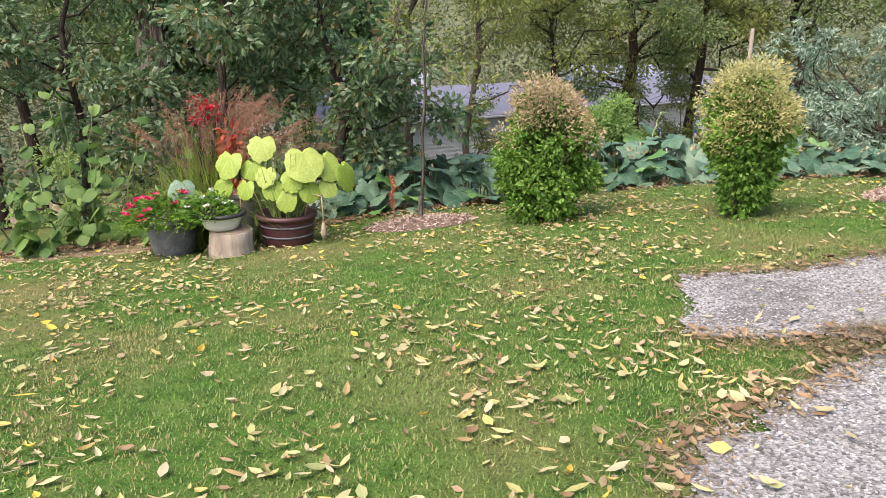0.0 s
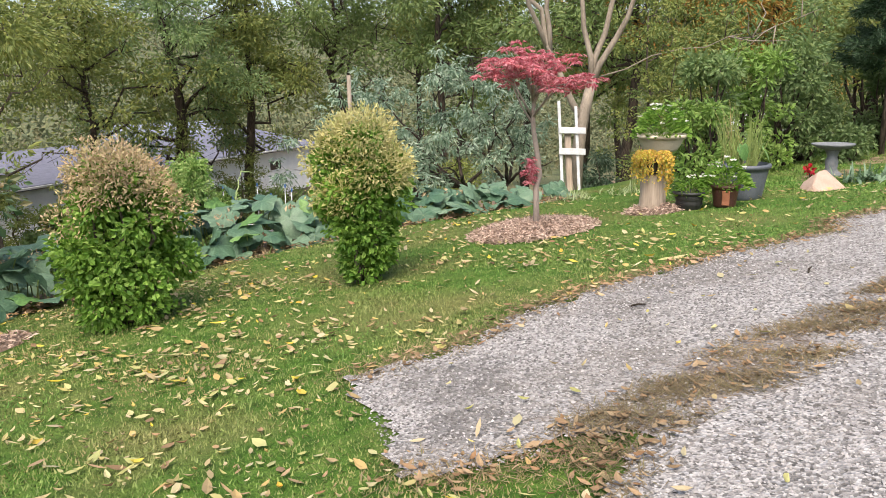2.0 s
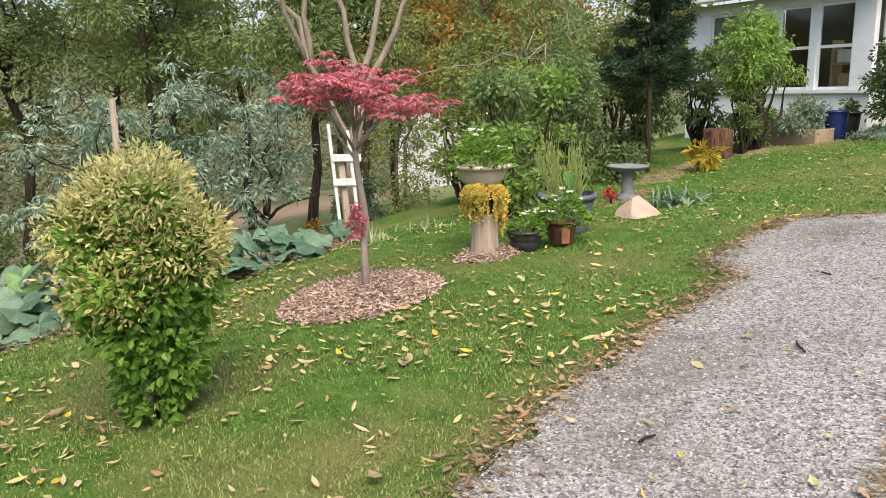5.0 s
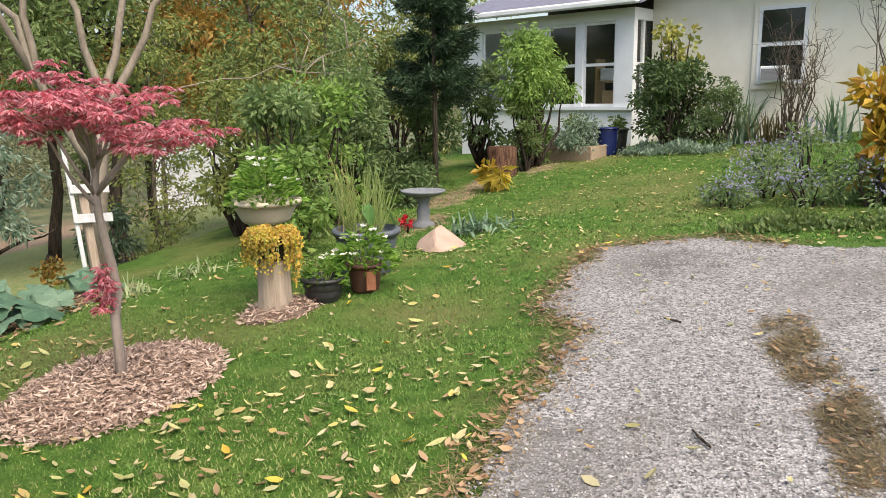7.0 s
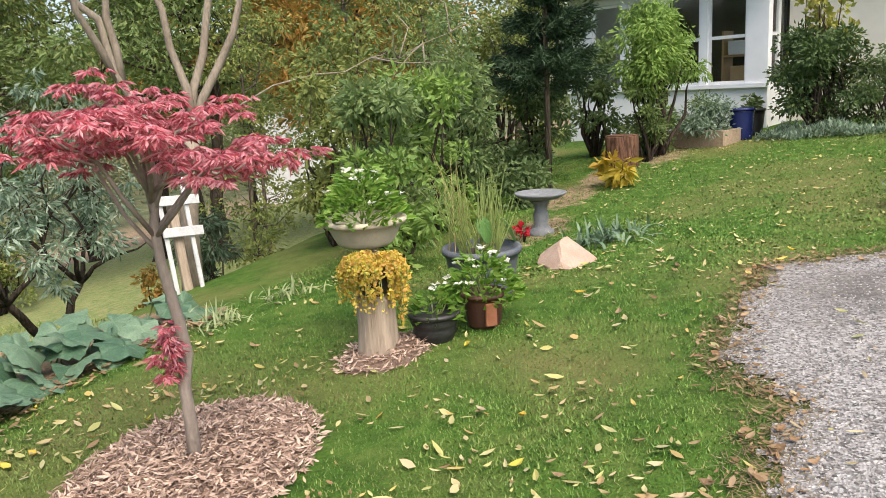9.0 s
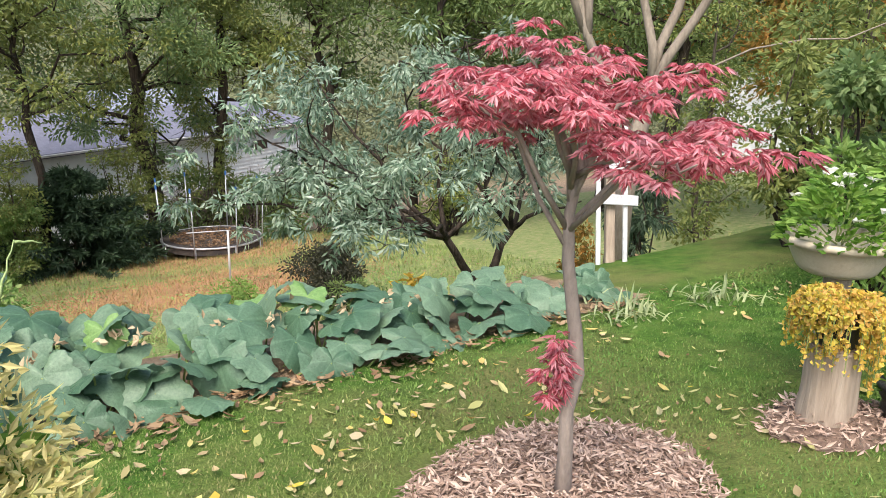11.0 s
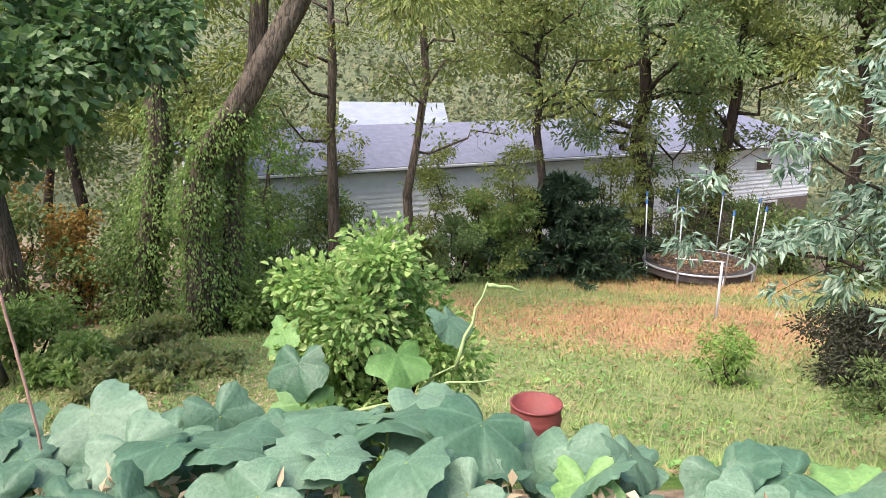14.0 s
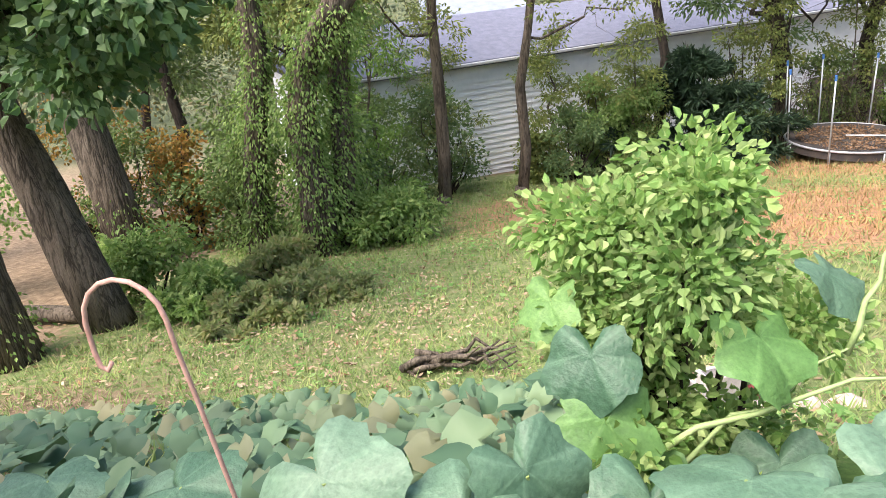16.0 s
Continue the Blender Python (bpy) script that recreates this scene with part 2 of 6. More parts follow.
def cloud(rng, centres, radii, n, shell=.5):
    """n places in and near the skins of soft round clumps."""
    centres, radii = np.asarray(centres, float), np.asarray(radii, float)
    if radii.ndim == 1:
        radii = np.stack([radii, radii, radii * .75], 1)
    w = (radii.prod(1)) ** (2 / 3)
    idx = rng.choice(len(centres), n, p=w / w.sum())
    u = unit(rng, n)
    r = rng.uniform(shell, 1.05, n)[:, None]
    return centres[idx] + u * r * radii[idx], u


def bend(a, b, rng, wob=.15, steps=6, sag=0.0):
    """A crooked line from a to b."""
    a, b = np.asarray(a, float), np.asarray(b, float)
    size = np.linalg.norm(b - a)
    t = np.linspace(0, 1, steps)[:, None]
    p = a + (b - a) * t
    wv = rng.normal(size=(steps, 3)) * wob * size * .35
    wv[0] = wv[-1] = 0
    p = p + wv
    p[:, 2] -= sag * size * 4 * (t * (1 - t))[:, 0]
    return p


def tree(name, x, y, height, r, label, bark_mat, leaf_mat, seed, crown=(.35, 1.0), spread=2.5, n_leaf=6000, leaf=(.12, .06), limbs=9,
         lean=(0, 0), clump=.8, hang=.3, group="trees", wob=.06, z=None):
    """A trunk that tapers and forks into limbs, and a crown of many leaves in clumps along them. crown: where it begins and ends, as shares of the height."""
    rng = np.random.default_rng(seed)
    t = thing(name, x, y, label, "tree", group, z)
    top = np.array([lean[0], lean[1], height])
    spine = bend((0, 0, -.3), top, rng, wob, 9)
    geo = tube(spine, list(np.linspace(1, .18, 9) ** 1.0 * r), 10, rough=.25)
    tube([spine[0] + (0, 0, .1), spine[0] + (0, 0, .6)], [r * 1.6, r * .95], 10, geo, .3)
    centres, radii = [], []
    for i in range(limbs):
        f = crown[0] + (crown[1] - crown[0]) * (i + rng.uniform(0, .8)) / limbs
        k = min(f, .97) * 8
        i0 = int(k)
        base = spine[i0] + (spine[min(i0 + 1, 8)] - spine[i0]) * (k - i0)
        a = rng.uniform(0, 2 * math.pi)
        reach = spread * rng.uniform(.55, 1.0) * (1.0 - .55 * max(0, (f - crown[0]) / max(.01, crown[1] - crown[0])) ** 1.5)
        end = base + np.array([math.cos(a) * reach, math.sin(a) * reach, reach * rng.uniform(.1, .7)])
        path = bend(base, end, rng, .2, 6)
        tube(path, list(np.linspace(r * .27, r * .05, 6)), 6, geo)
        for q in path[2:]:
            centres.append(q + rng.normal(size=3) * clump * .4)
            k = clump * rng.uniform(.4, .85)
            radii.append((k, k, k * .5))
            tw = q + rng.normal(size=3) * clump * .8
            tube(bend(q, tw, rng, .2, 4), list(np.linspace(r * .06, r * .02, 4)), 4, geo)
    part("trunk", geo, bark_mat, t, smooth=True)
    if n_leaf:
        pos, out = cloud(rng, centres, radii, n_leaf, .15)
        part("crown", leaves(pos, leaf[0], leaf[1], rng, hang, out=out), leaf_mat, t)
    return t


# ---- ground, driveway ----
DRIVE = [(1.67, 4.87), (2.4, 4.78), (3.1, 4.98), (4.1, 4.95), (5.0, 4.87), (5.73, 4.78), (6.04, 4.72), (6.56, 5.09), (7.5, 5.05), (8.63, 4.91),
         (8.85, 3.8), (8.3, 3.3), (8.1, 2.6), (8.6, 0), (9, -6), (0.9, -6), (.6, 0), (.82, 2.07), (.88, 2.42), (1.14, 2.57), (1.9, 3.1), (2.1, 3.3), (1.55, 3.45), (1.31, 3.7)]


def inside(poly, x, y):
    """Which of the places lie in a polygon."""
    x, y = np.asarray(x, float), np.asarray(y, float)
    hit = np.zeros(x.shape, bool)
    for (x0, y0), (x1, y1) in zip(poly, poly[1:] + poly[:1]):
        cross = (y0 > y) != (y1 > y)
        hit ^= cross & (x < (x1 - x0) * (y - y0) / ((y1 - y0) or 1e-9) + x0)
    return hit


def axis(lo, hi, near0, near1, fine, coarse):
    """Grid lines, fine between near0 and near1 and wider outside."""
    mid = list(np.arange(near0, near1 + 1e-6, fine))
    a, step, left = near0, fine, []
    while a > lo:
        step = min(step * 1.25, coarse)
        a -= step
        left.append(a)
    b, step, right = near1, fine, []
    while b < hi:
        step = min(step * 1.25, coarse)
        b += step
        right.append(b)
    return np.array(left[::-1] + mid + right)


GX, GY = axis(-700, 800, -8, 24, .2, 60), axis(-300, 1500, -4, 38, .2, 60)
_X, _Y = np.meshgrid(GX, GY)
_Z = ground_z(_X, _Y)
_Z = _Z + np.array([[(.006 if b < 11 else .04) * noise.noise((a * 1.3, b * 1.3, 0)) for a in GX] for b in GY])
_nx, _ny = len(GX), len(GY)
_g = Geo()
_idx = np.arange(_nx * _ny).reshape(_ny, _nx)
_g.add(np.stack([_X, _Y, _Z], -1).reshape(-1, 3), np.stack([_idx[:-1, :-1], _idx[:-1, 1:], _idx[1:, 1:], _idx[1:, :-1]], -1).reshape(-1, 4).tolist())


def blob(x, y, cx, cy, rx, ry):
    return np.clip(1.5 - 1.5 * np.sqrt(((x - cx) / rx) ** 2 + ((y - cy) / ry) ** 2), 0, 1)


def ground_material():
    n = Nodes("lawn_ground")
    pos = n.add("NewGeometry").outputs["Position"]
    a, b, c = n.noise(.55, pos, 4), n.noise(6, pos, 5), n.noise(55, pos, 4, .7)
    green = n.ramp(b, [(.3, (.04, .095, .015)), (.5, (.07, .15, .022)), (.72, (.12, .19, .04))])
    green = n.mix(n.ramp(a, [(.46, (0, 0, 0)), (.74, (1, 1, 1))]), green, (.21, .19, .075))
    dry = n.ramp(b, [(.25, (.36, .18, .10)), (.7, (.52, .30, .19))])
    litter = n.ramp(b, [(.3, (.16, .11, .07)), (.55, (.31, .225, .15)), (.75, (.44, .33, .22))])
    at1, at2 = n.add("Attribute", attribute_name="dry"), n.add("Attribute", attribute_name="litter")
    wig = n.math("MULTIPLY", n.math("SUBTRACT", b, .5), 1.3)
    m1 = n.ramp(n.math("ADD", at1.outputs["Fac"], wig), [(.35, (0, 0, 0)), (.65, (1, 1, 1))])
    m2 = n.ramp(n.math("ADD", at2.outputs["Fac"], wig), [(.35, (0, 0, 0)), (.65, (1, 1, 1))])
    at3 = n.add("Attribute", attribute_name="rough")
    straw = n.ramp(b, [(.3, (.16, .22, .08)), (.5, (.25, .30, .12)), (.7, (.40, .33, .20))])
    green = n.mix(n.math("MULTIPLY", at3.outputs["Fac"], .85), green, straw)
    col = n.mix(m2, n.mix(m1, green, dry), litter)
    scrub = n.ramp(n.noise(.35, pos, 5), [(.3, (.05, .065, .035)), (.5, (.11, .13, .065)), (.7, (.20, .18, .10))])
    col = n.mix(n.add("Attribute", attribute_name="woods").outputs["Fac"], col, scrub)
    col = n.mix(.6, col, n.ramp(c, [(.3, (.4, .4, .4)), (.65, (1, 1, 1))]), "MULTIPLY")
    return n.finish(col, .95, c, .8, .03, spec=.15)


_ground_mesh = _g.mesh("ground", ground_material(), True)
ground = tagged(new("ground", _ground_mesh), "green lawn with dry tan patches sloping to a lower yard", "ground", kind="structure")
_fx, _fy = _X.ravel(), _Y.ravel()
_dry = np.maximum.reduce([blob(_fx, _fy, 7.5, 24.5, 6.5, 4.5), .8 * blob(_fx, _fy, 1.5, 27, 3.5, 5), .75 * blob(_fx, _fy, 10, 31, 7, 4)])
_lit = np.maximum.reduce([np.clip((_fy - 33) / 4, 0, 1) * np.clip((70 - _fy) / 10, 0, 1), .9 * blob(_fx, _fy, -4.5, 15, 4, 4), np.clip((-5.5 - _fx) / 2, 0, 1) * (_fy > 8), blob(_fx, _fy, -4.2, 8.1, 2.6, .7), blob(_fx, _fy, 10.4, 7.3, 1.0, .45), blob(_fx, _fy, 12.3, 7.5, 1.2, .5), blob(_fx, _fy, 13.8, 7.3, 1.3, .5), blob(_fx, _fy, 15.4, 6.7, 1.4, .5), ((_fy > 9.5) & (_fy < 11.6) & (_fx > -2) & (_fx < 8)) * 1.0])
for _n, _a in (("dry", _dry), ("litter", _lit), ("rough", np.clip((_fy - 12) / 2, 0, 1)), ("woods", np.clip((_fy - 48) / 8, 0, 1))):
    _ground_mesh.attributes.new(_n, "FLOAT", "POINT").data.foreach_set("value", _a.astype(float).tolist())


def gravel_material():
    n = Nodes("gravel")
    pos = n.add("NewGeometry").outputs["Position"]
    v = n.add("TexVoronoi")
    v.inputs["Scale"].default_value = 70
    n.link(pos, v.inputs["Vector"])
    a, c = n.noise(1.2, pos, 5), n.noise(25, pos, 4)
    stone = n.ramp(v.outputs["Color"], [(.1, (.08, .077, .074)), (.5, (.26, .25, .243)), (.9, (.43, .42, .41))])
    dirt = n.mix(n.ramp(a, [(.5, (0, 0, 0)), (.68, (.7, .7, .7))]), stone, (.15, .135, .12))
    wig = n.math("MULTIPLY", n.math("SUBTRACT", n.noise(7, pos, 5, .7), .5), 2.2)
    for which, tint in (("tar", (.085, .08, .076)), ("straw", (.13, .088, .055))):
        f = n.math("ADD", n.add("Attribute", attribute_name=which).outputs["Fac"], wig)
        dirt = n.mix(n.ramp(f, [(.4, (0, 0, 0)), (.85, (.58, .58, .58))]), dirt, tint)
    return n.finish(dirt, .9, v.outputs["Distance"], .7, .015, spec=.2)


M_GRAVEL = gravel_material()
_dx, _dy = np.meshgrid(np.arange(.5, 9.1, .05), np.arange(-6, 5.3, .05))
_wx = _dx + .05 * np.sin(_dy * 7.1) + .03 * np.sin(_dy * 23 + _dx * 9)
_wy = _dy + .05 * np.sin(_dx * 6.3) + .03 * np.sin(_dx * 21 + _dy * 8)
_in = inside(DRIVE, _wx, _wy)
_dz = ground_z(_dx, _dy) + .014
_id = np.arange(_dx.size).reshape(_dx.shape)
_keep = _in[:-1, :-1] & _in[:-1, 1:] & _in[1:, 1:] & _in[1:, :-1]
_g = Geo().add(np.stack([_dx, _dy, _dz], -1).reshape(-1, 3), np.stack([_id[:-1, :-1], _id[:-1, 1:], _id[1:, 1:], _id[1:, :-1]], -1)[_keep].tolist())
driveway = whole("driveway", _g, M_GRAVEL, "pale grey gravel driveway scattered with fallen leaves", "driveway", "structure", smooth=True)
_fx, _fy = _dx.ravel(), _dy.ravel()
_tar = np.maximum.reduce([.78 * blob(_fx, _fy, 2.0, 4.3, .55, .6), .8 * blob(_fx, _fy, 1.75, 3.85, .5, .35), .75 * blob(_fx, _fy, 7.8, 4.2, 1.1, .8), .5 * blob(_fx, _fy, 4.3, 4.6, 1.2, .3), .55 * blob(_fx, _fy, 3.4, 4.4, .8, .3)])
_stw = np.clip(1.15 - np.abs(_fy - 3.35 - .2 * np.clip((_fx - 3.2) / 2, 0, 1)) / (.43 - .055 * np.clip(_fx - 2, 0, 4)), 0, 1) * np.clip((_fx - 1.5) / .5, 0, 1) * np.clip((6.9 - _fx) / 1, 0, 1) * .72 * np.interp(_fx, [2, 3.8, 4.2, 4.5, 4.9, 5.3, 6], [1, .95, .55, .9, .45, .85, .55])
for _n, _a in (("tar", _tar), ("straw", _stw)):
    driveway.data.attributes.new(_n, "FLOAT", "POINT").data.foreach_set("value", _a.astype(float).tolist())


# ---- neighbour's house in the lower yard ----
def siding(name, dark, light):
    n = Nodes(name)
    v = n.coords()
    a = n.noise(2, v, 4)
    return n.finish(n.ramp(a, [(.3, dark), (.7, light)]), .6)


M_PORCHGREY = plain("gutter_grey", (.36, .37, .38), (.52, .53, .54), 4, .5, .1)
M_SIDE = siding("siding_white", (.70, .71, .72), (.84, .85, .85))
M_GLASS = Nodes("window_glass").finish((.012, .015, .018), .05, spec=.8)
EAVE_A, EAVE_B, EAVE_Z = np.array([-5.34, 31.91]), np.array([21.04, 49.2]), -2.6


def neighbour_house():
    d = EAVE_B - EAVE_A
    size = float(np.linalg.norm(d))
    t = thing("neighbour_house", EAVE_A[0], EAVE_A[1], "long white-sided house with a grey shingle roof below the slope", "house", z=-9.0,
              turn=math.degrees(math.atan2(d[1], d[0])))
    top, depth = EAVE_Z + 9.0, 9.0
    part("wall", box(.4, size - .4, .5, depth, 0, top), M_SIDE, t, "white lapped siding")
    for i in range(int(top / .2)):
        z = top - .2 * (i + 1)
        part("siding_board", Geo().add([(.4, .5, z), (size - .4, .5, z), (size - .4, .435, z), (.4, .435, z), (.4, .5, z + .198), (size - .4, .5, z + .198)],
                                       [(0, 1, 2, 3), (3, 2, 5, 4)]), M_SIDE, t)
    rise, half = 1.1, depth / 2 + .25
    g = Geo()
    x0, x1, hip = -.2, size + .2, 1.5
    v = [(x0, 0, top), (x1, 0, top), (x1, 2 * half, top), (x0, 2 * half, top), (x0 + hip, half, top + rise), (x1 - hip, half, top + rise)]
    v += [(a, b, c - .18) for a, b, c in v[:4]]
    g.add(v, [(0, 1, 5, 4), (1, 2, 5), (2, 3, 4, 5), (3, 0, 4), (6, 7, 1, 0), (7, 8, 2, 1), (8, 9, 3, 2), (9, 6, 0, 3), (9, 8, 7, 6)])
    part("roof", g, M_GREY_ROOF, t, "weathered grey shingles")
    part("gutter", box(x0, x1, -.1, -.003, top - .13, top - .03, .015), M_PORCHGREY, t)
    for x, wide, high in ((14.3, .36, .55), (19.6, .4, .6), (27.25, .62, .66)):
        z = top - .72 - high
        w = part("window", box(x - wide, x + wide, .40, .46, z, z + high), M_WHITE, t)
        part("pane", box(x - wide + .07, x + wide - .07, .385, .398, z + .07, z + high - .07), M_GLASS, w)
    # shade of the recessed patio, put in as a dark brown panel
    part("lower_wall", box(21.6, size - .42, .41, .46, top - 5.4, top - 2.9), plain("recess_shade_brown", (.10, .075, .06), (.20, .16, .13), 5, .9, .4), t, "dark brown panel standing in for the shaded patio recess")
    dr = part("patio_door", box(26.2, 28.6, .36, .40, top - 5.0, top - 2.95), M_WHITE, t)
    for k in (26.85, 27.95):
        part("pane", box(k - .48, k + .48, .34, .357, top - 4.9, top - 3.05), M_GLASS, dr)
    return t


neighbour_house()


# ---- own house, on the upper lawn ----
M_STUCCO = plain("stucco_cream", (.70, .66, .56), (.82, .79, .70), 2.0, .9, .5, .008, fine=120)
M_PORCH = plain("porch_paint", (.68, .71, .75), (.80, .82, .84), 2.5, .55, .1)
M_TANBOX = plain("cardboard", (.38, .24, .12), (.52, .36, .20), 5, .9)
HC, HTURN = (17.64, 5.28), 245.0


def house():
    """The sunroom front runs along -x from its near corner; the main wall runs on along +x, set back."""
    t = thing("house", HC[0], HC[1], "cream stucco house with a white glazed sunroom and grey roof", "house", z=.42, turn=HTURN)
    H, S, W, depth = 2.95, .9, 2.62, .75

    def bx(a, b, *rest):
        return box(-b, -a, *rest)
    part("sill_wall", bx(0, 4.6, 0, .12, -.3, S), M_PORCH, t)
    part("sill_board", bx(-.05, 4.6, -.07, -.003, S - .07, S), M_PORCH, t)
    part("floor_slab", bx(.02, 4.48, .13, 3.38, -.3, .15), M_PORCH, t)
    part("head_beam", bx(0, 4.6, 0, .14, W, H - .105), M_PORCH, t)
    for x, wd in ((0.0, .42), (1.2, .16), (2.12, .17), (3.03, .17), (3.94, .66)):
        part("post", bx(x, x + wd, -.012, .128, S + .002, W - .002), M_PORCH, t)
    for a, b in [(.42, 1.2), (1.36, 2.12), (2.29, 3.03), (3.2, 3.94)]:
        w = part("window", bx(a, b, .045, .085, S + .002, S + .06), M_WHITE, t)
        for (c, e, f, h) in ((a, a + .05, S + .062, W - .06), (b - .05, b, S + .062, W - .06), (a + .05, b - .05, 1.73, 1.79), (a, b, W - .058, W - .002)):
            part("sash", bx(c, e, .045, .08, f, h), M_WHITE, w)
        part("pane", bx(a + .05, b - .05, .06, .066, S + .06, 1.73), M_PANE, w).visible_shadow = False
        part("pane", bx(a + .05, b - .05, .06, .066, 1.79, W - .06), M_PANE, w).visible_shadow = False
    part("side_sill", bx(0, .12, .122, depth - .002, -.3, S), M_PORCH, t)
    part("side_head", bx(0, .12, .142, depth - .002, W, H - .105), M_PORCH, t)
    w = part("side_window", bx(.03, .09, .13, .19, S + .002, W - .002), M_WHITE, t)
    part("sash", bx(.03, .09, .42, .5, S + .002, W - .002), M_WHITE, w)
    part("sash", bx(.035, .085, .191, .419, 1.73, 1.79), M_WHITE, w)
    part("pane", bx(.05, .056, .191, depth, S + .003, W - .003), M_PANE, w).visible_shadow = False
    part("wall", bx(-14, 0, depth, depth + .3, -.4, H + .38), M_STUCCO, t)
    # the room's dimness is put into this wall's dark brown colour
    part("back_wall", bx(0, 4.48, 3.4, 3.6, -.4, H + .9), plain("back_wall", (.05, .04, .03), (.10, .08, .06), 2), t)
    part("end_wall", bx(4.5, 4.6, .145, 3.395, -.3, H - .105), M_PORCH, t)
    pine = plain("pine", (.35, .2, .09), (.5, .33, .17), 3, .5)
    for z in (.3, .85, 1.4):
        part("indoor_shelf", bx(.45, 1.15, .5, .85, z, z + .04), pine, t)
    for k, (z, hi, mat) in enumerate(((.342, .3, M_TANBOX), (.892, .34, M_TANBOX), (1.442, .26, M_WHITE))):
        part("box", bx(.5 + .05 * k, .98 + .05 * k, .53, .8, z, z + hi, .01), mat, t)
    part("indoor_shelf_side", bx(1.15, 1.19, .5, .85, .16, 1.9), pine, t)
    g = Geo().add([(.35, -.45, H + .02), (-4.9, -.45, H + .02), (-4.9, 4.6, H + 1.5), (.35, 4.6, H + 1.5), (.35, -.45, H - .1), (-4.9, -.45, H - .1), (-4.9, 4.6, H + 1.38), (.35, 4.6, H + 1.38)],
                  [(0, 1, 2, 3), (7, 6, 5, 4), (0, 4, 5, 1), (1, 5, 6, 2), (2, 6, 7, 3), (3, 7, 4, 0)])
    part("porch_roof", g, M_GREY_ROOF, t, "weathered grey shingles")
    part("gutter", bx(-.35, 4.9, -.58, -.453, H - .1, H + .03, .03), M_WHITE, t)
    g = Geo().add([(.36, .3, H + .45), (14.4, .3, H + .45), (14.4, 6, H + 2.8), (.36, 6, H + 2.8), (.36, .3, H + .3), (14.4, .3, H + .3), (14.4, 6, H + 2.65), (.36, 6, H + 2.65)],
                  [(0, 1, 2, 3), (7, 6, 5, 4), (0, 4, 5, 1), (1, 5, 6, 2), (2, 6, 7, 3), (3, 7, 4, 0)])
    part("main_roof", g, M_GREY_ROOF, t)
    part("gutter", bx(-14.4, -.36, .17, .297, H + .3, H + .43, .03), M_WHITE, t)
    x, lo, hi = 2.2, 1.3, 2.7
    w = part("window", box(x - .1, x + .98, depth - .05, depth - .003, lo - .1, hi + .1), M_STUCCO, t)
    part("frame", box(x, x + .88, depth - .07, depth - .053, lo, hi), M_WHITE, w)
    part("pane", box(x + .07, x + .81, depth - .085, depth - .073, 2.06, hi - .07), M_GLASS, w)
    part("pane", box(x + .07, x + .81, depth - .085, depth - .073, lo + .07, 1.98), M_GLASS, w)
    ac = part("air_conditioner", box(x + .14, x + .62, depth - .3, depth - .09, lo + .02, 1.62, .02), M_WHITE, t, "white window air conditioner")
    part("grille", box(x + .18, x + .58, depth - .318, depth - .302, lo + .07, 1.57), plain("grille_grey", (.16, .16, .17), (.3, .3, .3), 40, .6), ac)
    return t


def pane_glass():
    n = Nodes("clear_pane")
    n.bsdf.inputs["Transmission Weight"].default_value = 1.0
    n.bsdf.inputs["IOR"].default_value = 1.45
    return n.finish((.75, .8, .8), .02)


M_PANE = pane_glass()
house()


# ---- red maple and its mulch ring ----
def mulch_material():
    n = Nodes("bark_mulch")
    r = n.add("NewGeometry").outputs["Random Per Island"]
    return n.finish(n.ramp(r, [(0, (.18, .115, .085)), (.5, (.36, .26, .205)), (1, (.58, .45, .37))]), .9, n.noise(50, n.coords()), .5, .01)


M_MULCH = mulch_material()


def mulch_ring(x, y, rx, ry, n, seed, label, turn=0.0):
    """A low heap of bark chips."""
    rng = np.random.default_rng(seed)
    t = thing("mulch_ring", x, y, label, "mulch", "mulch rings", kind="stuff", turn=turn)
    c, s = math.cos(radians(turn)), math.sin(radians(turn))
    z0 = gz(x, y)

    def top(px, py):
        rr = np.sqrt((px / rx) ** 2 + (py / ry) ** 2)
        return ground_z(x + px * c - py * s, y + px * s + py * c) - z0 + .07 * np.clip(1 - rr ** 2, 0, 1) + .01
    a, r = np.linspace(0, 2 * math.pi, 40, False), np.linspace(0, 1.0, 8)
    g = Geo()
    ed = 1 + .06 * np.sin(a * 5 + seed) + .05 * np.sin(a * 9)
    vs = [(rx * k * e * math.cos(q), ry * k * e * math.sin(q)) for k in r for q, e in zip(a, ed)]
    vs = np.array(vs)
    zz = top(vs[:, 0], vs[:, 1])
    zz[-40:] -= .04
    g.add(np.column_stack([vs, zz]), [(i * 40 + k, i * 40 + (k + 1) % 40, (i + 1) * 40 + (k + 1) % 40, (i + 1) * 40 + k) for i in range(7) for k in range(40)])
    part("mulch_bed", g, plain("mulch_soil", (.07, .045, .035), (.22, .15, .11), 18, .95, .6), t, smooth=True)
    ang, rad = rng.uniform(0, 2 * math.pi, n), np.sqrt(rng.uniform(0, 1, n)) * 1.04
    px, py = rx * rad * np.cos(ang), ry * rad * np.sin(ang)
    pos = np.column_stack([px, py, top(px, py) + rng.uniform(.003, .025, n)])
    d = unit(rng, n)
    d[:, 2] *= .35
    part("chip_litter", leaves(pos, .055, .016, rng, 0, out=d * 3), M_MULCH, t)
    return t


mulch_ring(5.1, 7.42, .78, .62, 7000, 5, "brown bark mulch ring around the young maple", 20)
mulch_ring(6.66, 7.19, .36, .3, 700, 7, "worn mulch patch around the upright log")
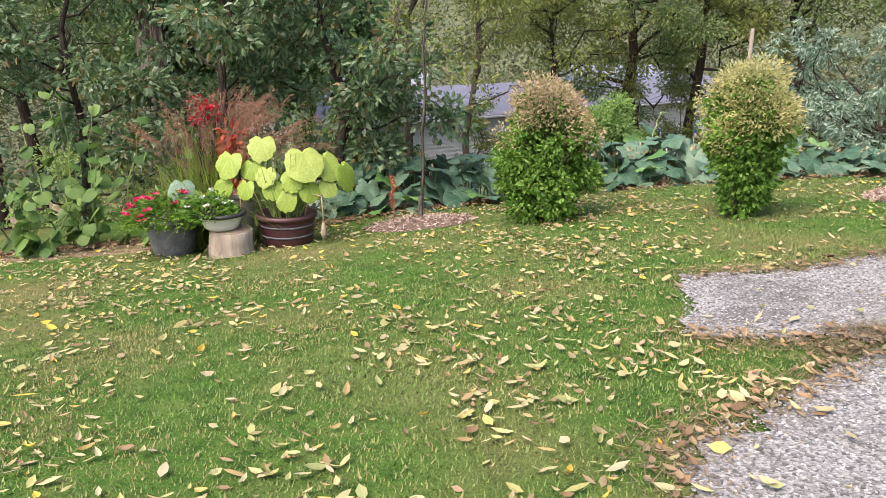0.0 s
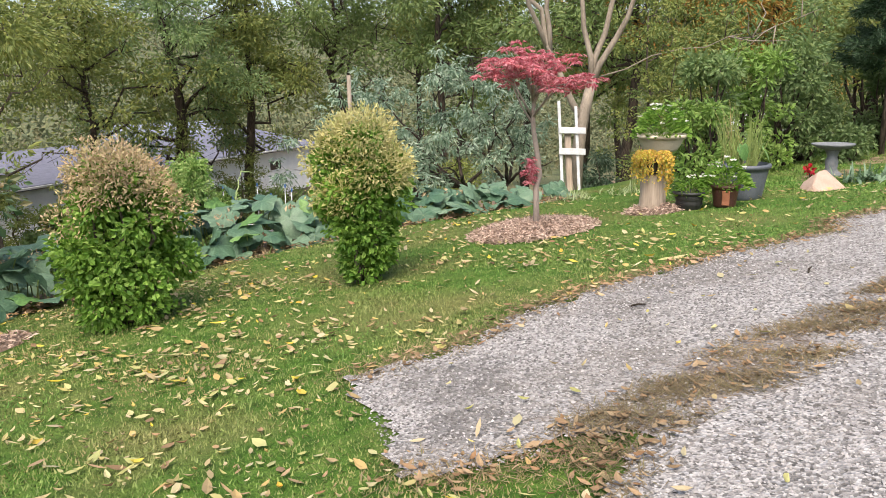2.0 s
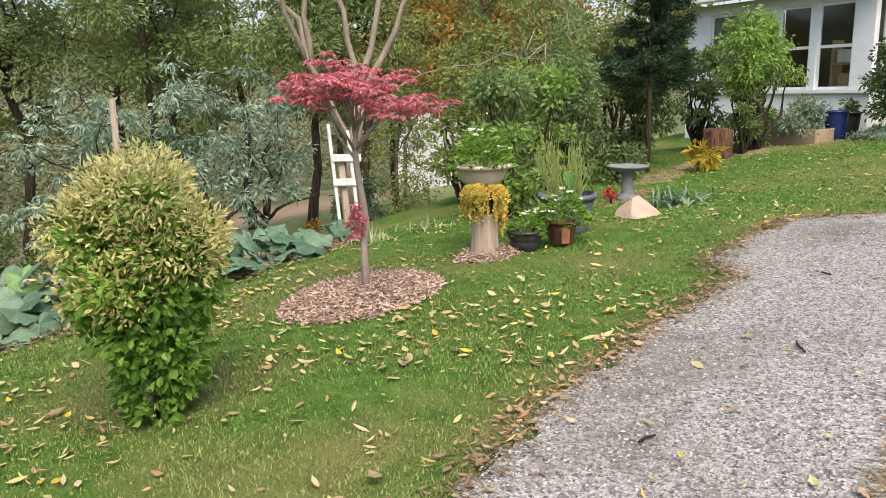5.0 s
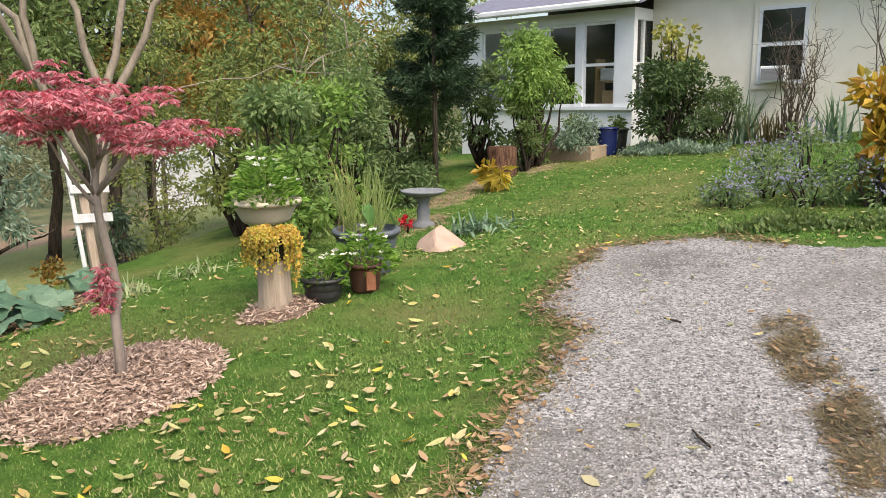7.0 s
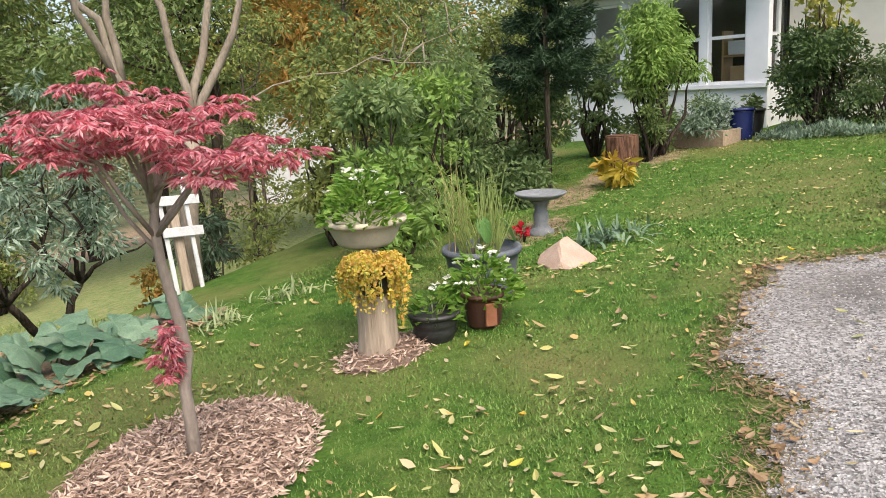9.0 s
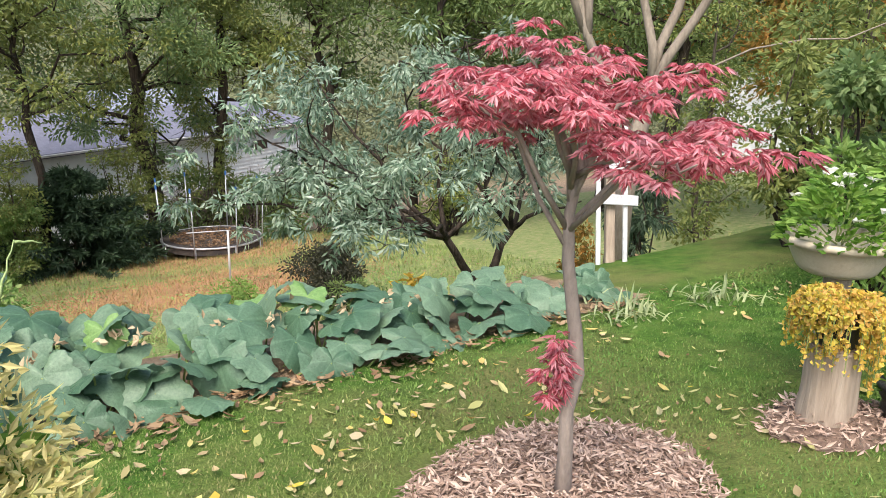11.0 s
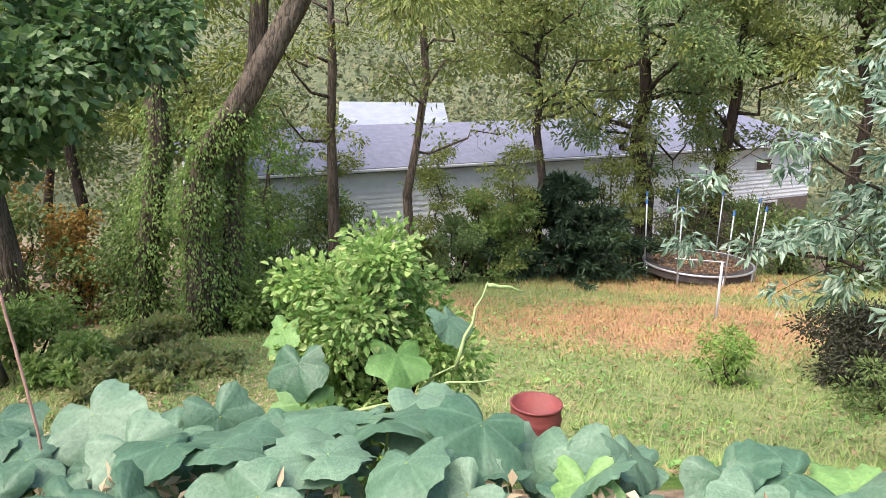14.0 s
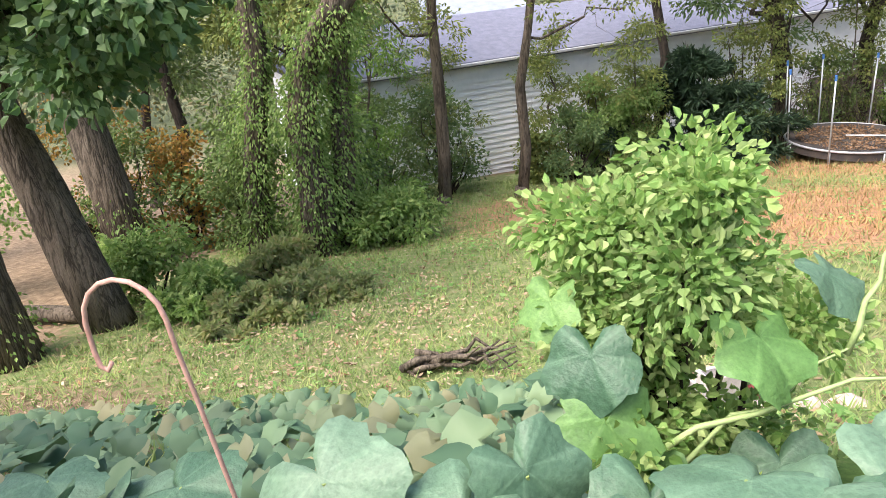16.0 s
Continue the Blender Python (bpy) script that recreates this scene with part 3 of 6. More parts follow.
mulch_ring(-.2, 8.2, .62, .4, 1100, 6, "brown bark mulch ring around a thin sapling", 10)


def red_maple():
    rng = np.random.default_rng(11)
    t = thing("japanese_maple", 5.08, 7.36, "young Japanese maple with flat tiers of crimson leaves", "tree")
    spine = [(0, 0, -.1), (.0, .0, .25), (-.02, -.01, .45), (.05, .02, .58), (.04, .03, .75), (-.02, .03, 1.05), (-.03, .03, 1.24), (.01, .02, 1.42), (.0, .04, 1.62)]
    g = tube(spine, [.042, .031, .029, .036, .026, .024, .021, .015, .008], 12, rough=.2)
    ends, limbs = [], []
    for a, reach, rise in ((138, .7, .45), (282, .72, .3), (255, .8, .3), (165, .6, .5), (100, .42, .5), (60, .36, .55), (20, .4, .45), (330, .5, .32), (225, .5, .45), (200, .5, .5), (310, .4, .52), (120, .3, .62)):
        e = np.array([math.cos(radians(a)) * reach, math.sin(radians(a)) * reach, 1.22 + rise]) * (.84, .84, 1)
        b = np.array([-.03, .03, rng.uniform(1.06, 1.42)])
        mid = b + (e - b) * (.4, .4, .75) + rng.normal(size=3) * .03
        p = np.concatenate([bend(b, mid, rng, .1, 3), bend(mid, e, rng, .14, 5)[1:]])
        limbs.append(p)
        ends.append(p)
    t0 = part("trunk", g, plain("bark_maple", (.16, .13, .11), (.36, .30, .26), 7.0, .85, .6, .01, 0.0, (1, 1, .35), 60.0), t, smooth=True)
    for p in limbs:
        part("limb", tube(p, list(np.linspace(.0125, .0025, len(p))), 6), t0.data.materials[0], t, smooth=True)
    cs, rs = [], []
    for p in ends:
        for q in p[2:]:
            for _ in range(3):
                cs.append(q + rng.normal(size=3) * (.085, .085, .03) + (0, 0, .02))
                rs.append((.085, .085, .018))
    cs += [(-.1 + .03 * (i % 3), .12 + .03 * (i % 2), 1.74 + .03 * i) for i in range(5)]
    rs += [(.08, .08, .03)] * 5
    cs += [(-.05 - .02 * (i % 4), .03 - .02 * (i % 3), .74 - .02 * i) for i in range(12)]
    rs += [(.055, .05, .05)] * 12
    pos, out = cloud(rng, cs, np.array(rs), 2050, .1)
    d = np.column_stack([out[:, 0], out[:, 1], out[:, 2] * .2 - .25])
    d /= np.linalg.norm(d, axis=1, keepdims=True)
    g = Geo()
    for k in range(7):
        ang = (k - 3) * .48
        dd = np.column_stack([d[:, 0] * math.cos(ang) - d[:, 1] * math.sin(ang), d[:, 0] * math.sin(ang) + d[:, 1] * math.cos(ang), d[:, 2]])
        leaves(pos, .058 - .0085 * abs(k - 3), .0125, rng, .25, g, dd, stray=.18)
    part("crown", g, G_RED, t)


red_maple()


# ---- two clipped clematis bushes ----
def topped_bush(x, y, height, r, label, tip_mat, seed, tips, shape, n_tip=12000):
    """shape: the bush's girth at shares of its height."""
    rng = np.random.default_rng(seed)
    t = thing("flowering_bush", x, y, label, "bush", "round bushes")
    for i in range(7):
        a = i * .9
        part("stem", tube(bend((.08 * math.cos(a), .08 * math.sin(a), -.05), (.25 * math.cos(a), .25 * math.sin(a), height * .75), rng, .15, 5), [.03, .025, .02, .015, .008], 6), M_BARK, t, smooth=True)
    cs, rs = [], []
    for i in range(96):
        zf = rng.uniform(.08, .92)
        a = rng.uniform(0, 2 * math.pi)
        prof = r * float(np.interp(zf, *shape))
        br = rng.uniform(.13, .24) * r / .5
        k = max(0, prof - br * .75) * rng.uniform(.5, 1.2)
        cs.append((k * math.cos(a), k * math.sin(a), zf * height))
        rs.append(br)
    pos, out = cloud(rng, cs, np.array(rs), 9500, .4)
    pos[:, 2] = np.maximum(pos[:, 2], .04)
    part("foliage", leaves(pos, .056, .042, rng, .3, out=out, ovate=True), G_BUSH, t)
    cs, rs = np.array(cs), np.array(rs)
    up = (cs[:, 2] > height * (1 - tips)) & (rng.uniform(0, 1, len(cs)) < np.clip((cs[:, 2] / height - (1 - tips)) * 1.8, .12, .6))
    pos, out = cloud(rng, cs[up] + (0, 0, .05), rs[up] * 1.12, n_tip, .85)
    flat = np.hypot(pos[:, 0], pos[:, 1])
    lim = r * np.interp(pos[:, 2] / height, *shape)
    keep = ((out[:, 2] > .0) | (flat > lim * .75))
    part("seed_head_mass", leaves(pos[keep] + out[keep] * rng.uniform(0, .07, (int(keep.sum()), 1)), .044, .018, rng, -.2, out=out[keep] + .9 * unit(rng, int(keep.sum()))), tip_mat, t)["kind"] = "stuff"
    return t


G_BUSH = leafy("leaves_bush", [(.09, .21, .03), (.19, .36, .06), (.33, .50, .12)], .45, spread=1.0)
topped_bush(1.12, 7.8, 1.35, .52, "rounded green bush with brown faded flower heads", G_TAN, 21, .5, ([0, .35, .7, 1], [.6, 1, .85, .3]), 8500)
_t = topped_bush(2.87, 6.94, 1.36, .41, "rounded bright green bush topped with cream flower heads", G_CREAM, 22, .6, ([0, .3, .62, .82, 1], [.42, .72, 1, .85, .36]), 12500)
_t = thing("wooden_stake", 2.82, 7.02, "bare wooden stake standing in a bush", "stake")
part("stake", tube([(0, 0, -.1), (0, 0, .9), (.0, 0, 1.72)], [.022, .02, .017], 7), M_BARK_PALE, _t, smooth=True)


# ---- shrubs and small plants ----
def shrub(name, x, y, r, h, label, mat, seed, n=3000, leaf=(.08, .045), category="shrub", group="shrubs", low=.05, clumps=24, stem_mat=None, hang=.3, flat=1.0, turn=0.0, ovate=False):
    """A bush of stems and leaf clumps, uneven in outline."""
    rng = np.random.default_rng(seed)
    t = thing(name, x, y, label, category, group, turn=turn)
    g, cs, rs = Geo(), [], []
    for i in range(clumps):
        a, zf = rng.uniform(0, 2 * math.pi), low + (1 - low) * rng.uniform(0, 1) ** .8
        k = r * rng.uniform(.15, .85) * math.sqrt(max(.15, 1 - (zf - .45) ** 2 * 2.2))
        c = np.array([k * math.cos(a), k * math.sin(a) * flat, zf * h * .92])
        cs.append(c)
        rs.append(min(r, h) * rng.uniform(.2, .42))
        if i % 2 == 0:
            tube(bend((c[0] * .15, c[1] * .15, -.06), c, rng, .12, 5), list(np.linspace(.012 + .012 * h, .005, 5)), 5, g)
    part("branch_frame", g, stem_mat or M_BARK_DARK, t, smooth=True)["kind"] = "stuff"
    pos, out = cloud(rng, cs, np.array(rs), n, .2)
    pos[:, 2] = np.maximum(pos[:, 2], .02)
    part("foliage", leaves(pos, leaf[0], leaf[1], rng, hang, out=out, ovate=ovate), mat, t)
    return t


def blades(name, x, y, n, length, width, label, mat, seed, spread=.15, droop=.6, category="plant", group="", upright=1.0, parent=None, z=0.0):
    """A tuft of strap leaves that arch outward."""
    rng = np.random.default_rng(seed)
    t = parent or thing(name, x, y, label, category, group)
    g = Geo()
    for i in range(n):
        a, l = rng.uniform(0, 2 * math.pi), length * rng.uniform(.6, 1.1)
        o = rng.uniform(.1, 1.0)
        b = np.array([spread * rng.normal() * .5, spread * rng.normal() * .5, z - .02])
        d, s = np.array([math.cos(a), math.sin(a), 0]), np.array([-math.sin(a), math.cos(a), 0])
        v = []
        for k in range(5):
            f = k / 4
            p = b + d * l * o * (f ** 1.4) * .8 + np.array([0, 0, upright * l * (f - droop * o * f * f)])
            w = width * (1 - f ** 2.2) * .5 + .0008
            v += [p - s * w, p + s * w]
        g.add(v, [(2 * k, 2 * k + 1, 2 * k + 3, 2 * k + 2) for k in range(4)])
    part("blade_mass" if not parent else "tuft", g, mat, t)["kind"] = "stuff"
    return t


def big_leaf(lobes, size, seed, ruffle=.06, heart=False, deep=.15, n=25):
    """One broad leaf, its stalk end at the origin, lying in the xy plane and pointing to +y."""
    rng = np.random.default_rng(seed)
    v, f = [(0, 0, 0)], []
    waves = [(rng.uniform(0, 6.28), rng.uniform(.5, 1)) for _ in range(3)]
    rings = (.35, .7, 1.0)
    for ring in rings:
        k = ring == 1.0
        for i in range(n):
            a = -math.pi * .5 + 2 * math.pi * i / n
            rr = 1.0 if heart else (1 - deep + deep * abs(math.cos(lobes * (a - math.pi / 2) / 2)))
            rr *= 1 + (.03 * rng.normal() + .03 * (-1) ** i) * k
            notch = abs((a + math.pi / 2 + math.pi) % (2 * math.pi) - math.pi)
            rr *= .28 + .72 * min(1, notch / .5) if notch < .5 else 1
            long = 1.1 if heart else 1.0
            x, y = ring * rr * size * math.cos(a), ring * rr * size * (math.sin(a) * long + (.5 if heart else .15))
            z = size * (.10 * ring ** 2 * math.cos(2 * (a - math.pi / 2)) * -.6 + ruffle * 1.3 * ring ** 2 * sum(h * math.sin((j + 2) * a + w) for j, (w, h) in enumerate(waves)) * .6 + ruffle * .35 * k * rng.normal() + .05 * ring - .17 * ring ** 3)
            v.append((x, y, z))
    for i in range(n):
        j = (i + 1) % n
        f.append((0, 1 + i, 1 + j))
        for q in range(len(rings) - 1):
            f.append((1 + q * n + i, 1 + (q + 1) * n + i, 1 + (q + 1) * n + j, 1 + q * n + j))
    return Geo().add(v, f)


def veined(name, dark, mid, light, ribs=7, rough=.5):
    """Broad leaf with pale ribs running from the stalk; each object has its own tint."""
    n = Nodes(name)
    v = n.coords()
    sp = n.add("SeparateXYZ")
    n.link(v, sp.inputs[0])
    ang = n.math("ARCTAN2", sp.outputs[0], n.math("ADD", sp.outputs[1], .02))
    wave = n.math("ABSOLUTE", n.math("SINE", n.math("MULTIPLY", ang, ribs / 2)))
    rib = n.ramp(wave, [(.94, (0, 0, 0)), (1.0, (1, 1, 1))])
    a, b = n.noise(9, v, 4), n.noise(60, v, 3)
    rnd = n.add("ObjectInfo").outputs["Random"]
    c = n.ramp(n.math("ADD", n.math("MULTIPLY", a, .5), n.math("MULTIPLY", rnd, .5)), [(.2, dark), (.5, mid), (.8, light)])
    c = n.mix(n.math("MULTIPLY", rib, .13), c, tuple(min(1, k * 1.9) for k in light))
    c = n.mix(.5, c, n.ramp(b, [(.32, (.45, .5, .5)), (.68, (1.1, 1.1, 1.1))]), "MULTIPLY")
    blem = n.ramp(n.noise(6, v, 4), [(.66, (0, 0, 0)), (.74, (1, 1, 1))])
    c = n.mix(n.math("MULTIPLY", blem, .7), c, (.40, .36, .16))
    n.finish(c, rough, n.math("ADD", a, n.math("MULTIPLY", b, .25)), .5, .03, spec=.35)
    tr = n.add("BsdfTranslucent")
    n.link(c, tr.inputs[0])
    mx = n.add("MixShader")
    mx.inputs[0].default_value = .22
    n.link(n.bsdf.outputs[0], mx.inputs[1])
    n.link(tr.outputs[0], mx.inputs[2])
    n.link(mx.outputs[0], n.out.inputs[0])
    return n.m


M_SQUASH = veined("squash_leaf", (.055, .125, .07), (.105, .19, .115), (.175, .27, .175), rough=.44)
M_SQUASH_YOUNG = veined("squash_leaf_young", (.085, .19, .05), (.13, .26, .075), (.20, .34, .11))
M_EAR = veined("elephant_ear_leaf", (.22, .33, .03), (.30, .41, .055), (.40, .47, .11), 9)
M_STEM = plain("green_stem", (.14, .20, .05), (.26, .32, .10), 8, .6)
SQUASH = [big_leaf(5, .165, k, .1, n=36).mesh("squash_leaf", M_SQUASH, True) for k in range(5)]
SQUASH_Y = [big_leaf(5, .165, k + 9, .12, deep=.3, n=36).mesh("squash_leaf_young", M_SQUASH_YOUNG, True) for k in range(2)]


def squash_patch():
    rng = np.random.default_rng(77)
    t = thing("squash_patch", 3, 10.2, "dense bed of broad blue-green squash leaves along the lawn edge", "squash plants")
    base, stalks, count = Vector(t.matrix_world.translation), Geo(), 0
    inv = t.matrix_world.inverted()

    def put(x, y, up, size, shared, tilt, yaw, solo=True):
        nonlocal count
        z = gz(x, y) + up
        m = inv @ (pose(x, y, z, 0, 0, yaw) @ pose(0, 0, 0, tilt, rng.uniform(-28, 28), 0) @ Matrix.Diagonal((size, size, size, 1)))
        part("leaf", shared, None, t, at=m)
        foot = inv @ Vector((x + rng.normal() * .08, y + .1 + rng.normal() * .05, gz(x, y) - .02))
        tube(bend(foot, m.translation, rng, .1, 4), .007, 5, stalks)
        count += 1
    xs = np.arange(-1.4, 7.7, .195)
    for x in xs:
        back = np.interp(x, [-1.5, 1, 3, 4, 6, 8], [10.3, 10.9, 10.85, 10.6, 10.25, 10.05])
        low = np.interp(x, [3, 4.5, 6, 7.5], [1.25, .92, .78, .58])
        front = np.interp(x, [-1.5, 0, 2, 5, 8], [9.1, 9.45, 9.75, 9.55, 9.7])
        for y in np.arange(front - .06, back, .19):
            px, py = x + rng.uniform(-.12, .12), y + rng.uniform(-.12, .12)
            edge = min(1.0, (y - front) / .5)
            young = rng.uniform() < .06
            put(px, py, (.12 + .25 * edge + rng.uniform(-.1, .12)) * low, rng.uniform(.85, 1.4) * (.8 + .2 * min(1, low)), (SQUASH_Y if young else SQUASH)[rng.integers(2 if young else 5)],
                -rng.uniform(-10, 65), 180 + rng.uniform(-110, 110))
    part("stalk_mass", stalks, M_STEM, t)["kind"] = "stuff"
    # withered blossoms and dry scraps lying on the leaves
    q = np.array([(px, py, gz(px, py) + .47 - .05 * max(0, px - 2.5)) for px, py in zip(rng.uniform(-1, 6, 60), rng.uniform(9.8, 10.3, 60))]) - np.array(base)
    q = (np.repeat(q, 5, 0) + rng.normal(size=(300, 3)) * (.035, .035, .02))
    part("withered_scrap", leaves(q, .07, .035, rng, .2), leafy("withered", [(.34, .24, .15), (.52, .40, .27), (.62, .52, .38)], .2), t)["kind"] = "stuff"
    # smaller runners down the bank
    g = Geo()
    for _ in range(760):
        px, py = rng.uniform(-3.2, 2.3), rng.uniform(11.0, 15.2)
        lf = big_leaf(5, rng.uniform(.06, .14), int(rng.integers(9999)), .14, n=13)
        m = inv @ (pose(px, py, gz(px, py) + rng.uniform(.08, .42), -rng.uniform(-5, 55), rng.uniform(-30, 30), 180 + rng.uniform(-120, 120)))
        g.add(np.array([m @ Vector(q) for q in np.concatenate(lf.v)]), lf.f)
    part("bank_foliage", g, leafy("squash_bank", [(.07, .14, .08), (.13, .23, .13), (.23, .33, .19), (.12, .2, .12), (.35, .31, .18)], .2, spread=1.0), t, smooth=True)["kind"] = "stuff"
    return t


squash_patch()


# ---- pots beside the lawn ----
def soil(r, z, sides=24):
    return lathe([(.01, z - .02), (r, z - .02), (r, z), (.01, z + .01)], sides)


M_SOIL = plain("potting_soil", (.02, .014, .01), (.08, .055, .04), 30, .95, .8)


def pot(name, x, y, r0, r1, h, label, mat, rim=.03, z=None, ribs=(), category="plant pot", group="plant pots", rim_mat=None, turn=0.0):
    """A hollow pot: r0 at the foot, r1 at the lip."""
    t = thing(name, x, y, label, category, group, z, turn)
    prof = [(r0 * .9, 0), (r0, .01)]
    for k in range(1, 9):
        f = k / 9
        prof.append((r0 + (r1 - r0) * f ** .9 + (.012 if any(abs(f - q) < .06 for q in ribs) else 0), h * f))
    prof += [(r1, h - rim * 1.2)]
    inner = [(r1 - .03, h - .01), (r1 - .035, h - .07)]
    part("body", lathe(prof + [(r1 - .012, h - rim * 1.1), (r1 - .03, h - .05)] + inner[1:], 36), mat, t, smooth=True)
    part("rim", lathe([(r1 - .028, h - rim), (r1 + .012, h - rim), (r1 + .02, h - rim * .5), (r1 + .012, h), (r1 - .022, h), (r1 - .03, h - rim * .8)], 36), rim_mat or mat, t, smooth=True)
    part("soil", soil(r1 - .032, h - .045), M_SOIL, t)
    return t


M_CHAR = plain("pot_charcoal", (.07, .07, .075), (.18, .18, .185), 9, .6, .8, .02, fine=25)
M_ENAMEL = plain("pot_cream", (.55, .52, .46), (.74, .72, .66), 4, .35)
M_TAUPE = plain("pot_taupe", (.24, .21, .16), (.38, .34, .27), 4, .6)
M_TAN = plain("pot_tan", (.40, .35, .26), (.55, .49, .38), 3, .6)
M_BURG = plain("tub_burgundy", (.045, .015, .018), (.09, .032, .034), 4, .5, .3, fine=20)
M_BLACK = plain("pot_black", (.012, .012, .012), (.04, .04, .042), 6, .45)
M_SLATE = plain("tub_slate", (.06, .07, .085), (.13, .145, .17), 6, .6, .5)
M_BLUE = plain("pot_blue", (.008, .014, .07), (.02, .03, .14), 3, .25)
M_TERRA = plain("terracotta", (.28, .10, .05), (.42, .17, .09), 8, .8)
M_BROWNPOT = plain("pot_brown", (.05, .02, .015), (.12, .05, .035), 6, .5)
M_LOG = plain("log_bark", (.20, .15, .11), (.47, .39, .31), 9, .9, .8, .012, 0.0, (1, 1, .1), 45)
M_LOGTOP = plain("log_end", (.22, .16, .11), (.42, .33, .24), 20, .9, .6)
M_PINK = leafy("petals_pink", [(.60, .02, .10), (.75, .06, .20), (.70, .03, .06)], .3)
M_PETAL = leafy("petals_white", [(.75, .75, .72), (.85, .85, .82)], .3)
M_ORANGE = leafy("leaves_orange_red", [(.50, .10, .05), (.66, .24, .11), (.58, .05, .06)], .4)
M_REDFLOWER = leafy("petals_red", [(.45, .005, .02), (.62, .02, .05)], .3)
M_PLUME = leafy("grass_plumes", [(.26, .12, .09), (.42, .22, .16), (.48, .29, .20)], .2, .9)
M_GRASS_TUFT = leafy("grass_tuft", [(.15, .26, .05), (.28, .40, .09), (.44, .48, .15)], .4)


def log(name, x, y, r, h, label, seed, group="log stands", lean=0.0):
    t = thing(name, x, y, label, "log", group)
    prof = [(r * 1.12, -.05), (r * 1.06, h * .15), (r, h * .5), (r * .98, h * .97), (r * .93, h)]
    g = lathe(prof, 30, wob=.16)
    part("bark", g, M_LOG, t, smooth=True)
    part("end_grain", lathe([(.004, h - .01), (r * .9, h - .01), (r * .9, h + .006), (.004, h + .008)], 30, wob=.12), M_LOGTOP, t)
    return t


def flowers(t, cx, cy, z0, r, h, n_leaf, n_flower, petal, seed, leaf_mat, leaf=(.075, .035), size=.038):
    """A mounded bedding plant in a pot."""
    rng = np.random.default_rng(seed)
    a, k = rng.uniform(0, 2 * math.pi, n_leaf), np.sqrt(rng.uniform(0, 1, n_leaf))
    zz = z0 + h * (1 - k ** 2) * rng.uniform(.4, 1.0, n_leaf) + .05 * h * rng.normal(size=n_leaf)
    pos = np.column_stack([cx + r * k * np.cos(a), cy + r * k * np.sin(a), zz])
    out = np.column_stack([np.cos(a), np.sin(a), np.full(n_leaf, .4)])
    pl = thing("bedding_plant", 0, 0, "leafy bedding plant growing in its pot", "plant", "bedding plants", z=0)
    pl.matrix_world = t.matrix_world.copy()
    stems = Geo()
    for i in range(14):
        q = rng.integers(n_leaf)
        tube(bend((cx + r * .2 * rng.normal() * .3, cy + r * .2 * rng.normal() * .3, z0 - .05), pos[q], rng, .1, 4), .005, 4, stems)
    part("stem", stems, M_STEM, pl)["kind"] = "stuff"
    part("foliage", leaves(pos, leaf[0], leaf[1], rng, .1, out=out, ovate=True), leaf_mat, pl)
    for i in range(n_flower):
        a, k = rng.uniform(0, 2 * math.pi), math.sqrt(rng.uniform(0, 1))
        p = np.array([cx + r * k * math.cos(a), cy + r * k * math.sin(a), z0 + h * (1.02 - .75 * k ** 2) + .015])
        g = Geo()
        for m in range(5):
            b = 2 * math.pi * m / 5
            leaves(p[None, :], size, size * .85, rng, 0, g, np.array([[3 * math.cos(b), 3 * math.sin(b), .8]]))
        part("flower", g, petal, pl)
    return pl


_t = pot("plant_pot", -2.74, 7.55, .2, .28, .4, "charcoal textured pot holding pink-flowered bedding", M_CHAR, .05)
flowers(_t, 0, 0, .36, .46, .3, 1300, 40, M_PINK, 301, G_BUSH, size=.055)
_t = log("log_stand", -2.07, 7.32, .215, .25, "short rough log stand under a cream bowl", 1)
_t = pot("bowl_planter", -2.16, 7.32, .15, .235, .18, "cream bowl planter with black rim on a log", M_ENAMEL, .035, gz(-2.07, 7.32) + .262, rim_mat=M_BLACK)
flowers(_t, -.12, -.02, .14, .26, .24, 500, 14, M_PETAL, 302, G_BUSH)
_t = pot("plant_pot", -2.1, 7.78, .13, .17, .58, "tall taupe pot behind the log stand", M_TAUPE, .04)
_t = pot("half_barrel_tub", -1.58, 7.68, .25, .3, .34, "burgundy half-barrel tub with grey bands", M_BURG, .05)
for _h in (.11, .215):
    part("band", lathe([(.25 + .045 * _h / .34, _h), (.262 + .045 * _h / .34, _h + .004), (.264 + .045 * _h / .34, _h + .018), (.253 + .045 * _h / .34, _h + .022)], 36), M_CHAR, _t, "grey moulded band", smooth=True)


def elephant_ear(x, y, z, specs, label, seed, mat):
    rng = np.random.default_rng(seed)
    t = thing("elephant_ear", x, y, label, "plant", z=z)
    for k, (dx, dy, h, size, tilt, yaw) in enumerate(specs):
        e = np.array([dx, dy, h])
        part("stalk", tube(bend((dx * .12, dy * .12, 0), e, rng, .06, 6, -.06), [.014, .013, .012, .011, .009, .007], 7), M_STEM, t, smooth=True)
        part("leaf", big_leaf(3, size, seed + k, .04, True).mesh("leaf", mat, True), None, t, at=pose(*e, tilt, 0, yaw))
    g = Geo()
    for i in range(70):
        a = rng.uniform(0, 6.28)
        l = rng.uniform(.3, .7)
        tube(bend((.15 * math.cos(a), .15 * math.sin(a), 0), (.28 * math.cos(a) * rng.uniform(.3, 1.4), .28 * math.sin(a) * rng.uniform(.3, 1.4), l), rng, .08, 4), [.006, .005, .004, .002], 4, g)
    part("shoot", g, M_STEM, t)["kind"] = "stuff"
    return t


